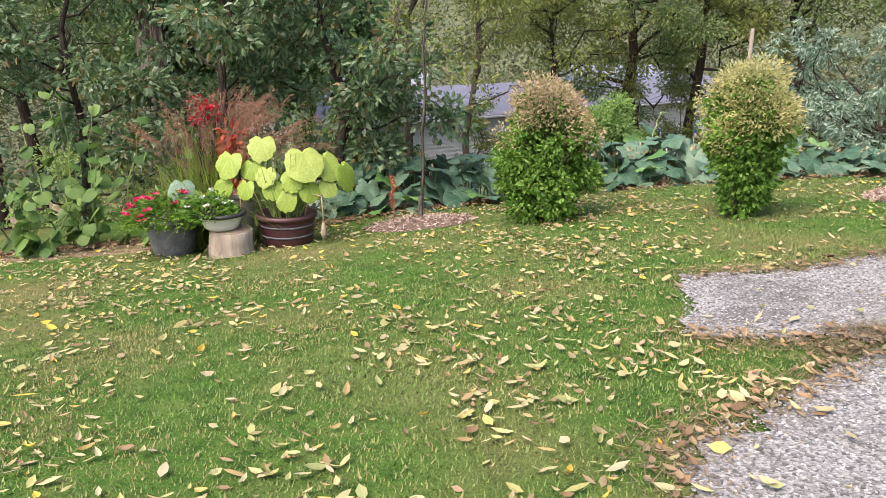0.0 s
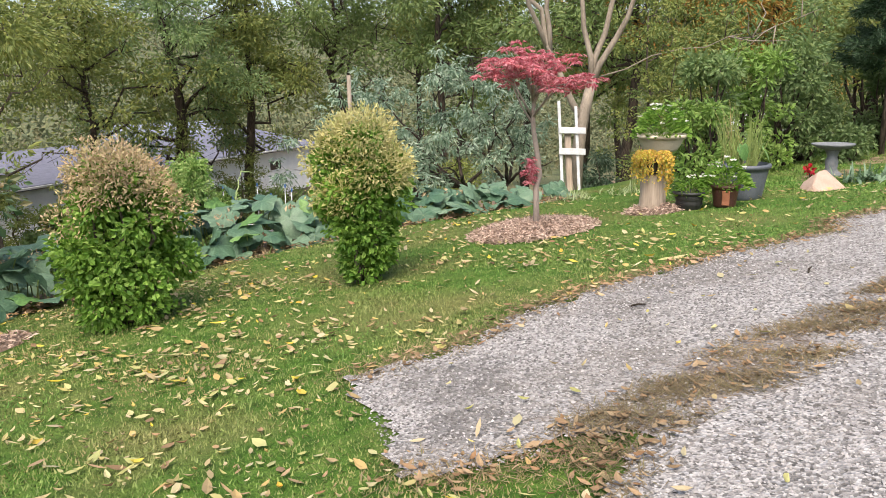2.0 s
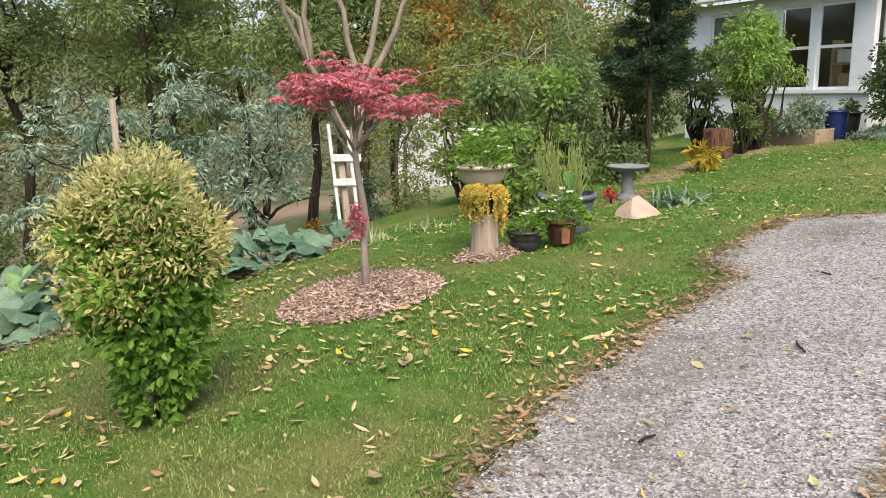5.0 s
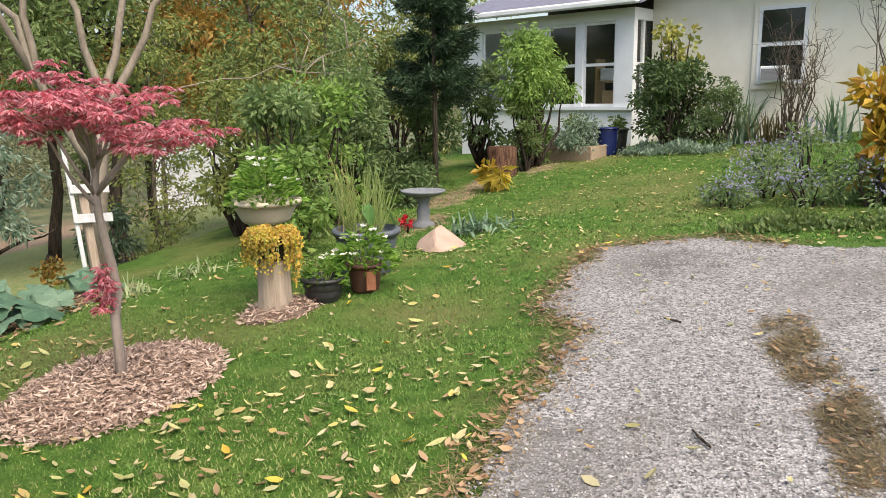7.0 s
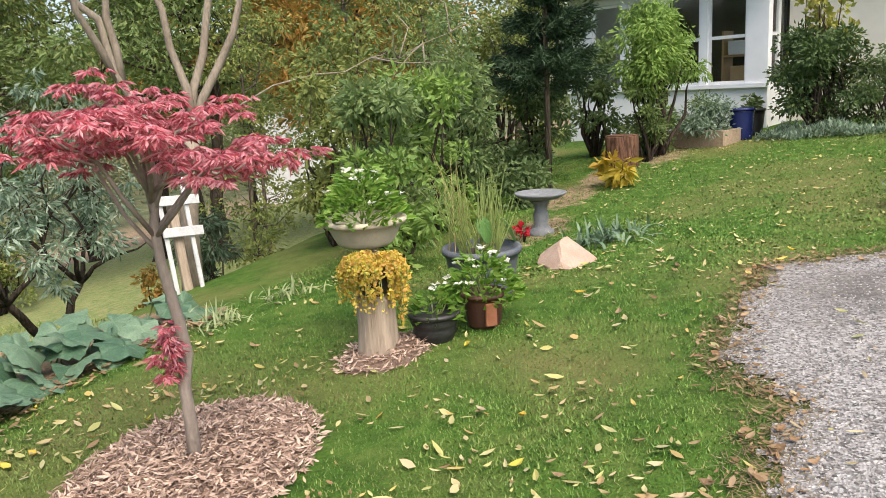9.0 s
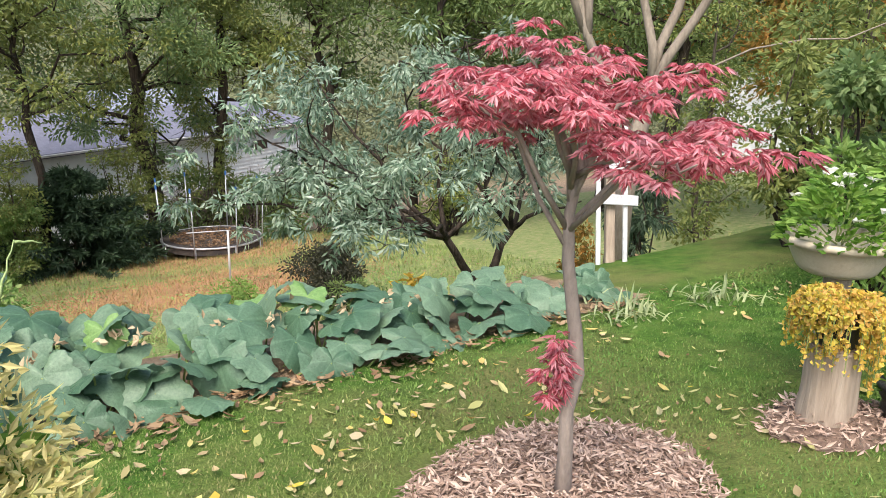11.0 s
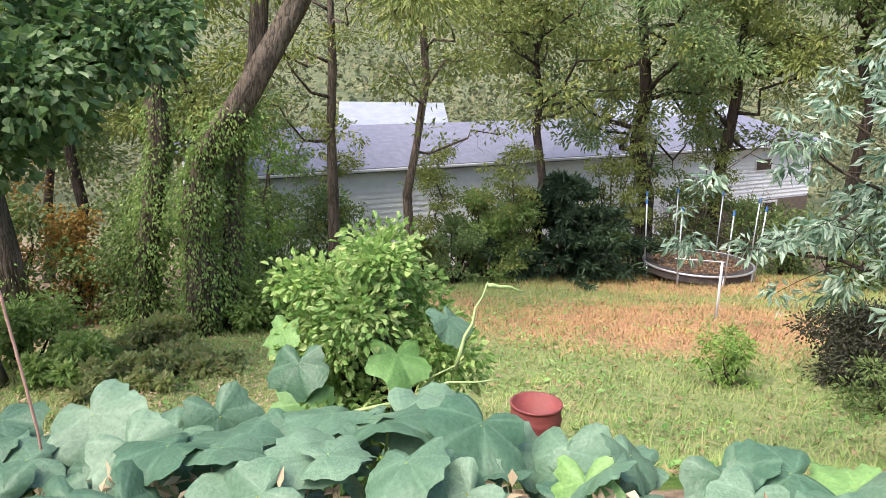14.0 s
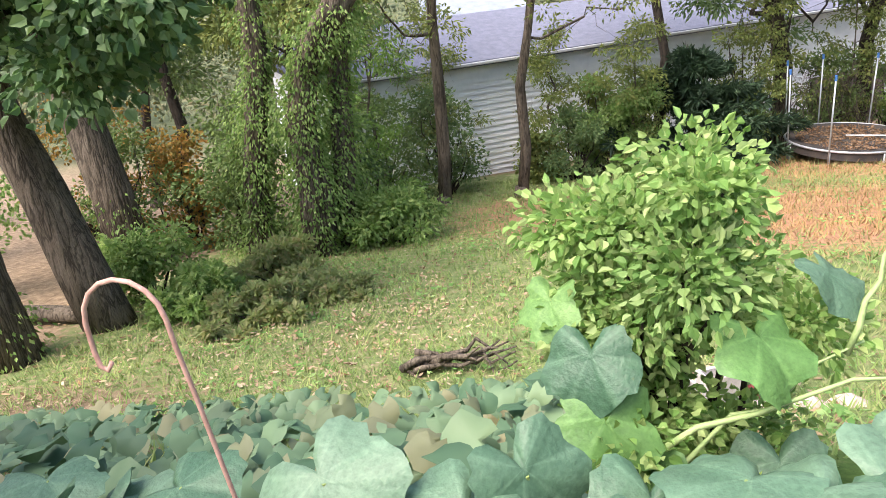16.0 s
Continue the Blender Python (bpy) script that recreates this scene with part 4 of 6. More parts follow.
elephant_ear(-1.58, 7.68, gz(-1.58, 7.68) + .31, [(-.52, -.1, .62, 0.143, -62, 165), (-.2, -.05, .78, 0.143, -58, 180), (.22, -.12, .66, 0.197, -50, 200), (.42, 0, .6, 0.168, -55, 225), (.6, .08, .48, 0.160, -70, 240), (-.14, -.2, .5, 0.109, -60, 170),
             (.06, -.25, .26, 0.109, -72, 180), (-.35, -.2, .36, 0.101, -70, 160), (.28, -.2, .34, 0.109, -66, 200), (-.6, -.1, .36, 0.109, -70, 160), (-.08, -.22, .36, 0.101, -66, 190), (.45, -.12, .36, 0.101, -60, 215), (-.3, -.1, .55, 0.109, -60, 175), (.12, -.2, .46, 0.118, -60, 185)], "lime green elephant ear plant growing in a tub", 310, M_EAR)


def fountain_grass():
    rng = np.random.default_rng(320)
    t = blades("fountain_grass", -2.5, 8.2, 1300, 1.5, .011, "tall fountain grass with arching reddish brown plumes", M_GRASS_TUFT, 321, .35, .75, "grass")
    g = Geo()
    for i in range(120):
        a, o = rng.uniform(0, 6.28), rng.uniform(.1, 1.0)
        tip = np.array([o * math.cos(a) * 1.25 + .25, o * math.sin(a) * .6, 1.62 + rng.uniform(-.25, .15) - .5 * o * o])
        path = bend((tip[0] * .15, tip[1] * .15, .5), tip, rng, .03, 7, -.12)
        tube(path, .002, 4, g)
        f = np.minimum(rng.uniform(.62, 1, 60), .999) * 6
        i0 = f.astype(int)
        p = path[i0] + (path[i0 + 1] - path[i0]) * (f - i0)[:, None]
        leaves(p, .075, .0045, rng, .55, g, np.tile([math.cos(a), math.sin(a), .1], (60, 1)), stray=1.0)
    part("plume_mass", g, M_PLUME, t)["kind"] = "stuff"


fountain_grass()
_t = shrub("red_foliage_plant", -2.2, 8.0, .2, 1.35, "upright plant with scarlet and orange leaves", M_ORANGE, 330, 170, (.13, .06), "plant", "", .35, 14)
_t = shrub("red_flower_plant", -2.5, 8.15, .22, 1.7, "tall spike of deep red flowers", M_REDFLOWER, 331, 150, (.055, .035), "plant", "", .84, 9)
M_WEED = leafy("weed_leaves", [(.07, .15, .035), (.15, .26, .07), (.27, .38, .12)], .35, spread=1.0)


def tall_weed(x, y, h, n, seed, size, label):
    """Upright stems with broad heart-shaped leaves."""
    rng = np.random.default_rng(seed)
    t = thing("broadleaf_weed", x, y, label, "plant", "broadleaf weeds")
    st, g = Geo(), Geo()
    for i in range(n):
        a = rng.uniform(0, 6.28)
        e = np.array([.55 * rng.normal(), .3 * rng.normal(), h * rng.uniform(.55, 1.0)])
        path = bend((e[0] * .5, e[1] * .5, -.05), e, rng, .05, 8)
        tube(path, list(np.linspace(.012, .004, 8)), 5, st)
        for k, p in enumerate(path[1:]):
            for m in range(2):
                lf = big_leaf(3, size * rng.uniform(.6, 1.1) * (1.1 - .07 * k), int(rng.integers(9999)), .05, True, n=17)
                mm = pose(p[0] + rng.normal() * .05, p[1] + rng.normal() * .05, p[2], -rng.uniform(25, 70), rng.uniform(-20, 20), 180 + rng.uniform(-120, 120))
                g.add(np.array([mm @ Vector(q) for q in np.concatenate(lf.v)]), lf.f)
    part("stem_frame", st, M_STEM, t)["kind"] = "stuff"
    part("foliage", g, M_WEED, t, smooth=True)
    return t


tall_weed(-4.1, 8.35, 1.75, 9, 340, .1, "tall broadleaf weed with heart-shaped green leaves")
tall_weed(-4.7, 8.0, 1.0, 8, 341, .1, "low broadleaf weed with heart-shaped green leaves")

# sapling and a dead flower spike in the small mulch ring
tree("sapling", -.2, 8.35, 3.2, .024, "thin grey sapling tied upright in a mulch ring", M_BARK, G_YEL, 350, (.5, 1), .7, 500, (.09, .04), 8, (.1, .1), .35, wob=.015)
_t = thing("dead_flower_spike", -.5, 8.1, "dry orange-brown flower spike in the mulch", "plant")
_rng = np.random.default_rng(5)
_g = tube([(0, 0, -.03), (.02, 0, .3), (-.02, 0, .6)], .006, 5)
leaves(np.array([(0.0, 0, .25 + .35 * k / 60) for k in range(60)]), .07, .012, _rng, .5, _g)
part("spike", _g, M_ORANGE, _t)


# ---- stump display by the driveway ----
_t = log("log_stand", 6.62, 7.19, .125, .43, "weathered upright log holding a dark pot", 2)
_z = gz(6.62, 7.19) + .442
_t = pot("plant_pot", 6.62, 7.19, .09, .12, .17, "small black pot on an upright log", M_BLACK, .025, _z)


def trailing():
    rng = np.random.default_rng(400)
    t = thing("creeping_plant", 6.62, 7.19, "golden creeping plant trailing over a black pot", "plant", z=_z)
    st, pos = Geo(), []
    for i in range(110):
        a = rng.uniform(0, 6.28)
        drop = rng.uniform(.03, .28) * (1.5 if 4.6 < a < 6.2 else 1)
        r = rng.uniform(.13, .235)
        pts = [(.05 * math.cos(a), .05 * math.sin(a), .16), (r * .75 * math.cos(a), r * .75 * math.sin(a), .235), (r * math.cos(a), r * math.sin(a), .18), (r * 1.04 * math.cos(a), r * 1.04 * math.sin(a), .18 - drop)]
        tube(pts, .0025, 4, st)
        for k in range(46):
            f = rng.uniform(0, 3)
            i0 = min(2, int(f))
            p = np.array(pts[i0]) + (np.array(pts[i0 + 1]) - np.array(pts[i0])) * (f - i0)
            pos.append(p + rng.normal(size=3) * .008)
    pos = np.array(pos)
    part("strand_mass", st, M_STEM, t)["kind"] = "stuff"
    part("foliage", leaves(pos, .025, .027, rng, .1, ovate=True), leafy("creeper_gold", [(.48, .46, .07), (.76, .58, .10), (.78, .46, .15), (.62, .54, .11)], .4, spread=1.0), t)


trailing()
_t = log("log_stand", 7.17, 7.55, .07, .65, "taller log stand behind the creeping plant", 3)
_t = pot("bowl_planter", 7.15, 7.55, .19, .29, .2, "tan bowl planter with white-flowered plant", M_TAN, .04, gz(7.15, 7.55) + .662)
flowers(_t, 0, 0, .18, .3, .4, 560, 14, M_PETAL, 401, G_BUSH)
_t = pot("plant_pot", 6.97, 6.95, .125, .165, .21, "black ribbed nursery pot on the grass", M_BLACK, .03, ribs=(.33, .66))
flowers(_t, 0, 0, .16, .15, .22, 110, 3, M_PETAL, 402, G_BUSH)
_t = pot("plant_pot", 7.28, 6.71, .115, .15, .25, "brown glazed pot with a terracotta panel", M_BROWNPOT, .03)
part("panel", box(-.175, -.148, -.04, .04, .04, .2, .005), M_TERRA, _t, "orange terracotta panel", at=pose(0, 0, 0, 0, 0, 40))
flowers(_t, 0, 0, .22, .26, .32, 420, 16, M_PETAL, 403, G_BUSH)
_t = pot("large_tub", 7.95, 6.98, .22, .3, .43, "slate grey plastic tub with yellowing stalks", M_SLATE, .05)
elephant_ear(7.95, 7.0, gz(7.95, 7.0) + .38, [(.2, -.15, .22, .12, -60, 215), (-.12, -.1, .26, .1, -70, 170)], "sparse elephant ear with yellow stalks in a tub", 410, M_SQUASH_YOUNG)
blades("ornamental_stalks", 7.95, 7.1, 20, .9, .006, "dry yellowing upright stalks in a tub", leafy("dry_stalks", [(.30, .26, .11), (.48, .39, .20)]), 411, .2, .15, z=.38)


def birdbath(x, y):
    t = thing("birdbath", x, y, "grey concrete birdbath on a turned pedestal", "birdbath")
    mat = plain("concrete_grey", (.11, .12, .13), (.22, .23, .24), 8, .9, .5)
    part("pedestal", lathe([(.14, -.04), (.14, .035), (.1, .06), (.075, .1), (.085, .2), (.065, .26), (.075, .31), (.1, .355), (.1, .365)], 24), mat, t, smooth=True)
    part("basin", lathe([(.1, .366), (.2, .385), (.27, .425), (.28, .445), (.26, .445), (.19, .41), (.02, .4)], 32), mat, t, smooth=True)


birdbath(10.25, 7.22)


def rock(name, x, y, sx, sy, sz, label, mat, seed, group="rocks", sink=.06, turn=0.0):
    t = thing(name, x, y, label, "rock", group, turn=turn)
    bm = bmesh.new()
    bmesh.ops.create_icosphere(bm, subdivisions=3, radius=1)
    for v in bm.verts:
        k = 1 + .35 * noise.noise(v.co * 1.1 + Vector((seed, 0, 0))) + .08 * noise.noise(v.co * 4 + Vector((0, seed, 0)))
        q = v.co * k
        for fx, fy, fz, fd in ((.6, .2, .77, .72), (-.7, .1, .7, .62), (.1, -.85, .52, .7), (.2, .8, .56, .75), (-.3, -.6, .74, .74), (.95, -.3, .1, .82)):
            w = Vector((fx, fy, fz)).normalized()
            q -= w * max(0, q.dot(w) - fd)
        v.co = Vector((q.x * sx * 1.2, q.y * sy * 1.2, max(-sink, q.z * sz * 1.25)))
    bm.verts.index_update()
    g = Geo().add([v.co for v in bm.verts], [[v.index for v in f.verts] for f in bm.faces])
    bm.free()
    part("stone", g, mat, t)
    return t


rock("rock", 9.02, 6.6, .25, .2, .2, "peach-coloured boulder at the lawn edge", plain("sandstone_peach", (.32, .21, .16), (.48, .36, .29), 5, .9, .7), 3, turn=60)
M_IRIS = leafy("iris_leaves", [(.10, .18, .10), (.16, .26, .17), (.24, .34, .24)], .25)
blades("iris_clump", 9.65, 6.45, 55, .5, .035, "grey-green iris leaves flopped beside the boulder", M_IRIS, 420, .25, 1.0, upright=.7)
blades("iris_clump", 10.0, 6.25, 40, .42, .035, "grey-green iris leaves flopped beside the boulder", M_IRIS, 421, .3, 1.0, upright=.6)
shrub("red_flowers", 9.9, 7.3, .18, .16, "small bed of red flowers by the birdbath", M_REDFLOWER, 422, 40, (.05, .04), "flowers", "", .3, 6)
shrub("golden_hosta", 12.75, 6.95, .34, .4, "hosta with leaves turned golden yellow", leafy("hosta_gold", [(.35, .30, .04), (.58, .45, .06), (.50, .30, .06)], .4), 423, 110, (.2, .09), "plant", "", .2, 12, hang=.5)

for _k, (_a, _b) in enumerate((((.3, -.2, .34), (.42, -.25, .1)), ((-.3, -.15, .34), (-.42, -.2, .1)))):
    _t = thing("drooping_seed_pod", -1.58, 7.68, "dried seed pod drooping on a bent stalk over the tub", "seed pod", "seed pods")
    part("stalk", tube([(_a[0] * .7, _a[1] * .7, .32), (_a[0] * .95, _a[1], .58), (_b[0] * .98, _b[1], .56), (_b[0], _b[1], _b[2] + .2)], .008, 6), G_TAN, _t, smooth=True)
    part("pod", lathe([(.004, _b[2] + .2), (.02, _b[2] + .16), (.038, _b[2] + .08), (.01, _b[2])], 8), M_LOGTOP, _t, smooth=True).matrix_basis = pose(_b[0], _b[1], 0)
part("caladium_leaf", big_leaf(3, .13, 5, .03, True).mesh("leaf", M_SQUASH, True), None, bpy.data.objects["bedding_plant"], at=pose(.12, .05, .72, -55, 0, 190))


# ---- beds towards the house ----
def conifer(x, y, h, r, base, label, seed, mat, n=9000, trunk_r=.05, group="conifers", needle=(.11, .018)):
    """A straight trunk with tiers of drooping needle sprays."""
    rng = np.random.default_rng(seed)
    t = thing("conifer", x, y, label, "conifer", group)
    g = tube([(0, 0, -.1), (.02, 0, h * .5), (0, 0, h)], [trunk_r, trunk_r * .7, .008], 9)
    pos, out = [], []
    for i in range(int(h * 26)):
        f = rng.uniform(0, 1) ** .85
        z, a = base + (h - base) * f, rng.uniform(0, 6.28)
        l = r * (1 - f) ** .8 * rng.uniform(.55, 1.1) + .06
        e = np.array([l * math.cos(a), l * math.sin(a), z + .12 * l])
        path = bend((0, 0, z), e, rng, .06, 5, .05)
        tube(path, [.012, .01, .008, .006, .003], 4, g)
        m = max(4, int(n / (h * 26)))
        q = rng.uniform(.15, 1, m)
        p = np.array([path[min(3, int(k * 4))] + (path[min(3, int(k * 4)) + 1] - path[min(3, int(k * 4))]) * (k * 4 - min(3, int(k * 4))) for k in q])
        pos.append(p + rng.normal(size=(m, 3)) * .035)
        out.append(np.tile([math.cos(a), math.sin(a), .1], (m, 1)) + .6 * rng.normal(size=(m, 3)))
    part("trunk", g, M_BARK, t, smooth=True)
    part("needle_spray", leaves(np.concatenate(pos), needle[0], needle[1], rng, .25, out=np.concatenate(out)), mat, t)
    return t


conifer(12.95, 7.95, 3.8, .95, 1.25, "dark green spruce with a bare lower trunk", 500, leafy("spruce_needles", [(.014, .038, .018), (.03, .065, .03), (.055, .105, .05)], .12), 36000, needle=(.11, .021))
_t = log("tree_stump", 14.35, 7.2, .25, .5, "old reddish brown tree stump wrapped in vine", 5, "stumps")
for _o in _t.children:
    _o.data.materials[0] = bark("bark_stump", (.06, .03, .02), (.20, .11, .07))
shrub("vine_bush", 15.2, 6.85, .8, 2.6, "light green vine heaped over a stump", G_FRESH, 501, 7000, (.1, .042), low=.42, clumps=44, flat=.9, hang=.8)
shrub("vine_bush", 14.75, 6.9, .4, 1.2, "light green vine trailing down a stump", G_MID, 502, 1200, (.08, .035), clumps=12)
_t = thing("planter_box", 15.95, 6.15, "low weathered timber planter box full of plants", "planter", turn=62)
for _a in ((-.5, .5, -.25, -.22), (-.5, .5, .22, .25), (-.5, -.47, -.22, .22), (.47, .5, -.22, .22)):
    part("board", box(*_a, -.05, .26, .006), M_LOGTOP, _t)
part("soil", box(-.465, .465, -.215, .215, .0, .2), M_SOIL, _t)
shrub("planter_plants", 15.95, 6.15, .55, .75, "grey-green herbs growing in a planter box", G_SILVER, 503, 1600, (.09, .035), "plant", "", .3, 18)
pot("plant_pot", 16.12, 5.6, .17, .2, .52, "tall glossy cobalt blue pot by the sunroom", M_BLUE, .04)
pot("plant_pot", 16.6, 5.45, .15, .19, .45, "black pot by the sunroom corner", M_BLACK, .04)
shrub("pot_plant", 16.6, 5.45, .2, .7, "green plant in a black pot", G_MID, 504, 240, (.1, .05), "plant", "", .6, 8)


def groundcover(name, x0, y0, x1, y1, wide, h, n, mat, label, seed, leaf=(.09, .03)):
    """A low mat of leaves along a line."""
    rng = np.random.default_rng(seed)
    t = thing(name, (x0 + x1) / 2, (y0 + y1) / 2, label, "groundcover", kind="stuff")
    f = rng.uniform(0, 1, n)
    px, py = x0 + (x1 - x0) * f + rng.normal(size=n) * wide * .4, y0 + (y1 - y0) * f + rng.normal(size=n) * wide * .4
    pz = ground_z(px, py) + rng.uniform(0, 1, n) * h * (.5 + .5 * np.sin(px * 5) * np.sin(py * 6 + 1))
    base = np.array(t.matrix_world.translation)
    out = unit(rng, n)
    out[:, 2] = np.abs(out[:, 2]) + .5
    part("foliage", leaves(np.column_stack([px, py, pz]) - base, leaf[0], leaf[1], rng, 0, out=out), mat, t)
    return t


G_EVER = leafy("leaves_evergreen", [(.04, .085, .03), (.075, .135, .045), (.13, .19, .07)], .25)
for _k, (_x, _y) in enumerate([(15.6, 7.0), (16.3, 6.9), (17.0, 6.2)]):
    shrub("bed_plant", _x, _y, .45, .7, "mixed green plants below the sunroom", G_FRESH if _k % 2 else G_MID, 505 + _k, 1000, (.09, .045), "plant", "bed plants", .05, 16)
groundcover("silver_groundcover", 15.9, 5.15, 15.2, 3.7, .35, .22, 2600, G_SILVER, "mat of silvery leaves edging the house bed", 510)
shrub("evergreen_bush", 16.0, 4.45, .82, 1.6, "dense dark evergreen bush against the house", G_EVER, 511, 7500, (.08, .045), clumps=46)
shrub("yellowing_bush", 16.25, 4.4, .6, 2.4, "upright bush with leaves turning yellow", leafy("leaves_turning", [(.18, .24, .05), (.34, .36, .08), (.46, .40, .12)], .4), 512, 620, (.11, .085), low=.35, clumps=26)
shrub("evergreen_bush", 15.95, 3.6, .45, 1.25, "rounded olive green bush against the house", G_OAK, 513, 3200, (.06, .03), clumps=24)
blades("yucca", 16.2, 3.2, 40, .9, .05, "spiky dark sword-leaved plant by the wall", M_IRIS, 514, .25, .1, upright=1.1)
blades("yucca", 15.9, 2.75, 60, .8, .03, "brown and green sword-leaved plant by the wall", leafy("iris_brown", [(.12, .12, .05), (.25, .18, .09)]), 515, .35, .5)
blades("yucca", 15.4, 1.9, 50, .85, .04, "spiky dark sword-leaved plant by the wall", M_IRIS, 516, .35, .2)


def bare_shrub(x, y, h, r, n, label, seed):
    rng = np.random.default_rng(seed)
    t = thing("bare_shrub", x, y, label, "shrub", "bare shrubs")
    g = Geo()
    for i in range(n):
        a, k = rng.uniform(0, 6.28), r * rng.uniform(.3, 1)
        e = np.array([k * math.cos(a), k * math.sin(a), h * rng.uniform(.75, 1)])
        p = bend((e[0] * .2, e[1] * .2, -.05), e, rng, .12, 7)
        tube(p, list(np.linspace(.014, .003, 7)), 5, g)
        for q in p[3:]:
            for _ in range(2):
                tube(bend(q, q + rng.normal(size=3) * .16 + (0, 0, .12), rng, .2, 4), [.005, .004, .003, .001], 3, g)
    part("twig_frame", g, M_BARK, t, smooth=True)["kind"] = "stuff"


bare_shrub(15.4, 2.5, 1.9, .5, 30, "leafless twiggy shrub before a window", 520)
bare_shrub(14.7, 1.2, 2.6, .7, 24, "leafless twiggy shrub before the wall", 521)
M_ASTER = leafy("aster_petals", [(.30, .26, .55), (.42, .40, .68), (.50, .48, .72)], .3)


def asters(x, y, r, h, label, seed, n=260):
    t = shrub("aster_clump", x, y, r, h, label, G_LOCUST, seed, 420, (.08, .032), "flowers", "asters", .1, 20)
    rng = np.random.default_rng(seed + 1)
    cs = [(r * .8 * math.cos(a) * k, r * .8 * math.sin(a) * k, h * z) for a, k, z in zip(rng.uniform(0, 6.28, 9), rng.uniform(.3, 1, 9), rng.uniform(.5, 1.0, 9))]
    pos, out = cloud(rng, cs, np.full(9, .13), n, .3)
    part("bloom_mass", leaves(pos, .03, .02, rng, -.2, out=out), M_ASTER, t)["kind"] = "stuff"


for _k, (_x, _y, _r, _h) in enumerate([(10.3, 3.7, .35, .3), (10.8, 3.3, .5, .45), (11.4, 2.8, .5, .7), (10.1, 2.95, .45, .4), (9.9, 2.4, .4, .5), (12.1, 3.2, .4, .45)]):
    asters(_x, _y, _r, _h, "clump of small lavender asters", 530 + 2 * _k)
shrub("yellow_shrub", 10.1, 2.15, .55, 1.35, "shrub with yellow and orange autumn leaves", leafy("leaves_gold", [(.40, .32, .04), (.66, .46, .05), (.60, .27, .06), (.25, .26, .05)], .4), 545, 900, (.15, .1), low=.15, clumps=22)
groundcover("low_weeds", 9.1, 3.7, 8.9, 1.5, .3, .12, 1500, G_MID, "low green weeds at the gravel edge", 546, (.07, .05))

# tall garden plants behind the stump display
for _k, (_x, _y, _r, _h, _m, _n) in enumerate([(8.9, 8.3, .55, 1.3, G_FRESH, 1500), (9.6, 8.8, .7, 1.9, G_LOCUST, 2600), (10.6, 8.7, .7, 2.1, G_FRESH, 2400), (11.6, 8.9, .7, 2.1, G_LOCUST, 2400), (10.4, 9.9, .6, 2.2, G_YEL, 1800),
                                           (11.8, 10.4, 1.0, 2.9, G_YEL, 2600), (13.4, 9.6, 1.0, 2.9, G_LOCUST, 3200), (15.0, 9.4, 1.1, 3.0, G_YEL, 3200), (13.9, 8.5, .6, 1.7, G_OAK, 2200), (12.0, 8.0, .4, .55, G_OAK, 900), (12.3, 8.9, .7, 1.7, G_OAK, 2400), (16.0, 8.0, .6, 2.2, G_OAK, 2400)]):
    shrub("garden_shrub", _x, _y, _r, _h, "leafy green garden shrub behind the planters", _m, 550 + _k, _n, (.1, .055), low=.05, clumps=26)
for _k, (_x, _y, _h, _m) in enumerate([(13.5, 11.5, 4.5, G_MID), (16.5, 11.5, 5.0, G_YEL), (19.5, 13, 5.5, G_MID), (14.5, 14.5, 5, G_YEL), (18, 17, 6, G_MID)]):
    tree("garden_tree", _x, _y, _h, .07, "slender young tree at the garden's edge", M_BARK, _m, 570 + _k, (.15, 1), 1.3, 4200, (.1, .05), 14, (0, 0), .6)
blades("variegated_grass", 7.4, 9.25, 60, .45, .02, "arching white-striped leaves at the bed end", leafy("striped_leaf", [(.25, .34, .15), (.45, .50, .30)], .3), 580, .25, 1.0, upright=.55)
blades("variegated_grass", 8.2, 9.1, 60, .42, .02, "arching white-striped leaves at the bed end", leafy("striped_leaf_pale", [(.25, .34, .15), (.45, .50, .30)], .3), 581, .3, 1.0, upright=.55)



# ---- support posts around the pale tree ----
def brace(x, y):
    t = thing("tree_brace", x, y, "white-painted timber brace around a brown post", "brace")
    t.matrix_world = pose(x, y, gz(x, y), -13, 0, -28)
    worn = plain("paint_worn", (.34, .35, .36), (.60, .61, .62), 12, .7, .4)
    part("post", box(-.05, .05, .02, .1, -.3, 1.0, .008), M_LOG, t, "weathered brown post")
    part("rail", box(-.17, -.12, -.03, .0, -.3, 1.55, .006), worn, t)
    part("rail", box(.12, .17, -.03, .0, -.3, 1.45, .006), worn, t)
    for z in (.62, .98):
        part("crosspiece", box(-.22, .24, -.062, -.033, z, z + .11, .006), worn, t, at=pose(0, 0, 0, 0, 3, 0))


brace(8.85, 10.95)


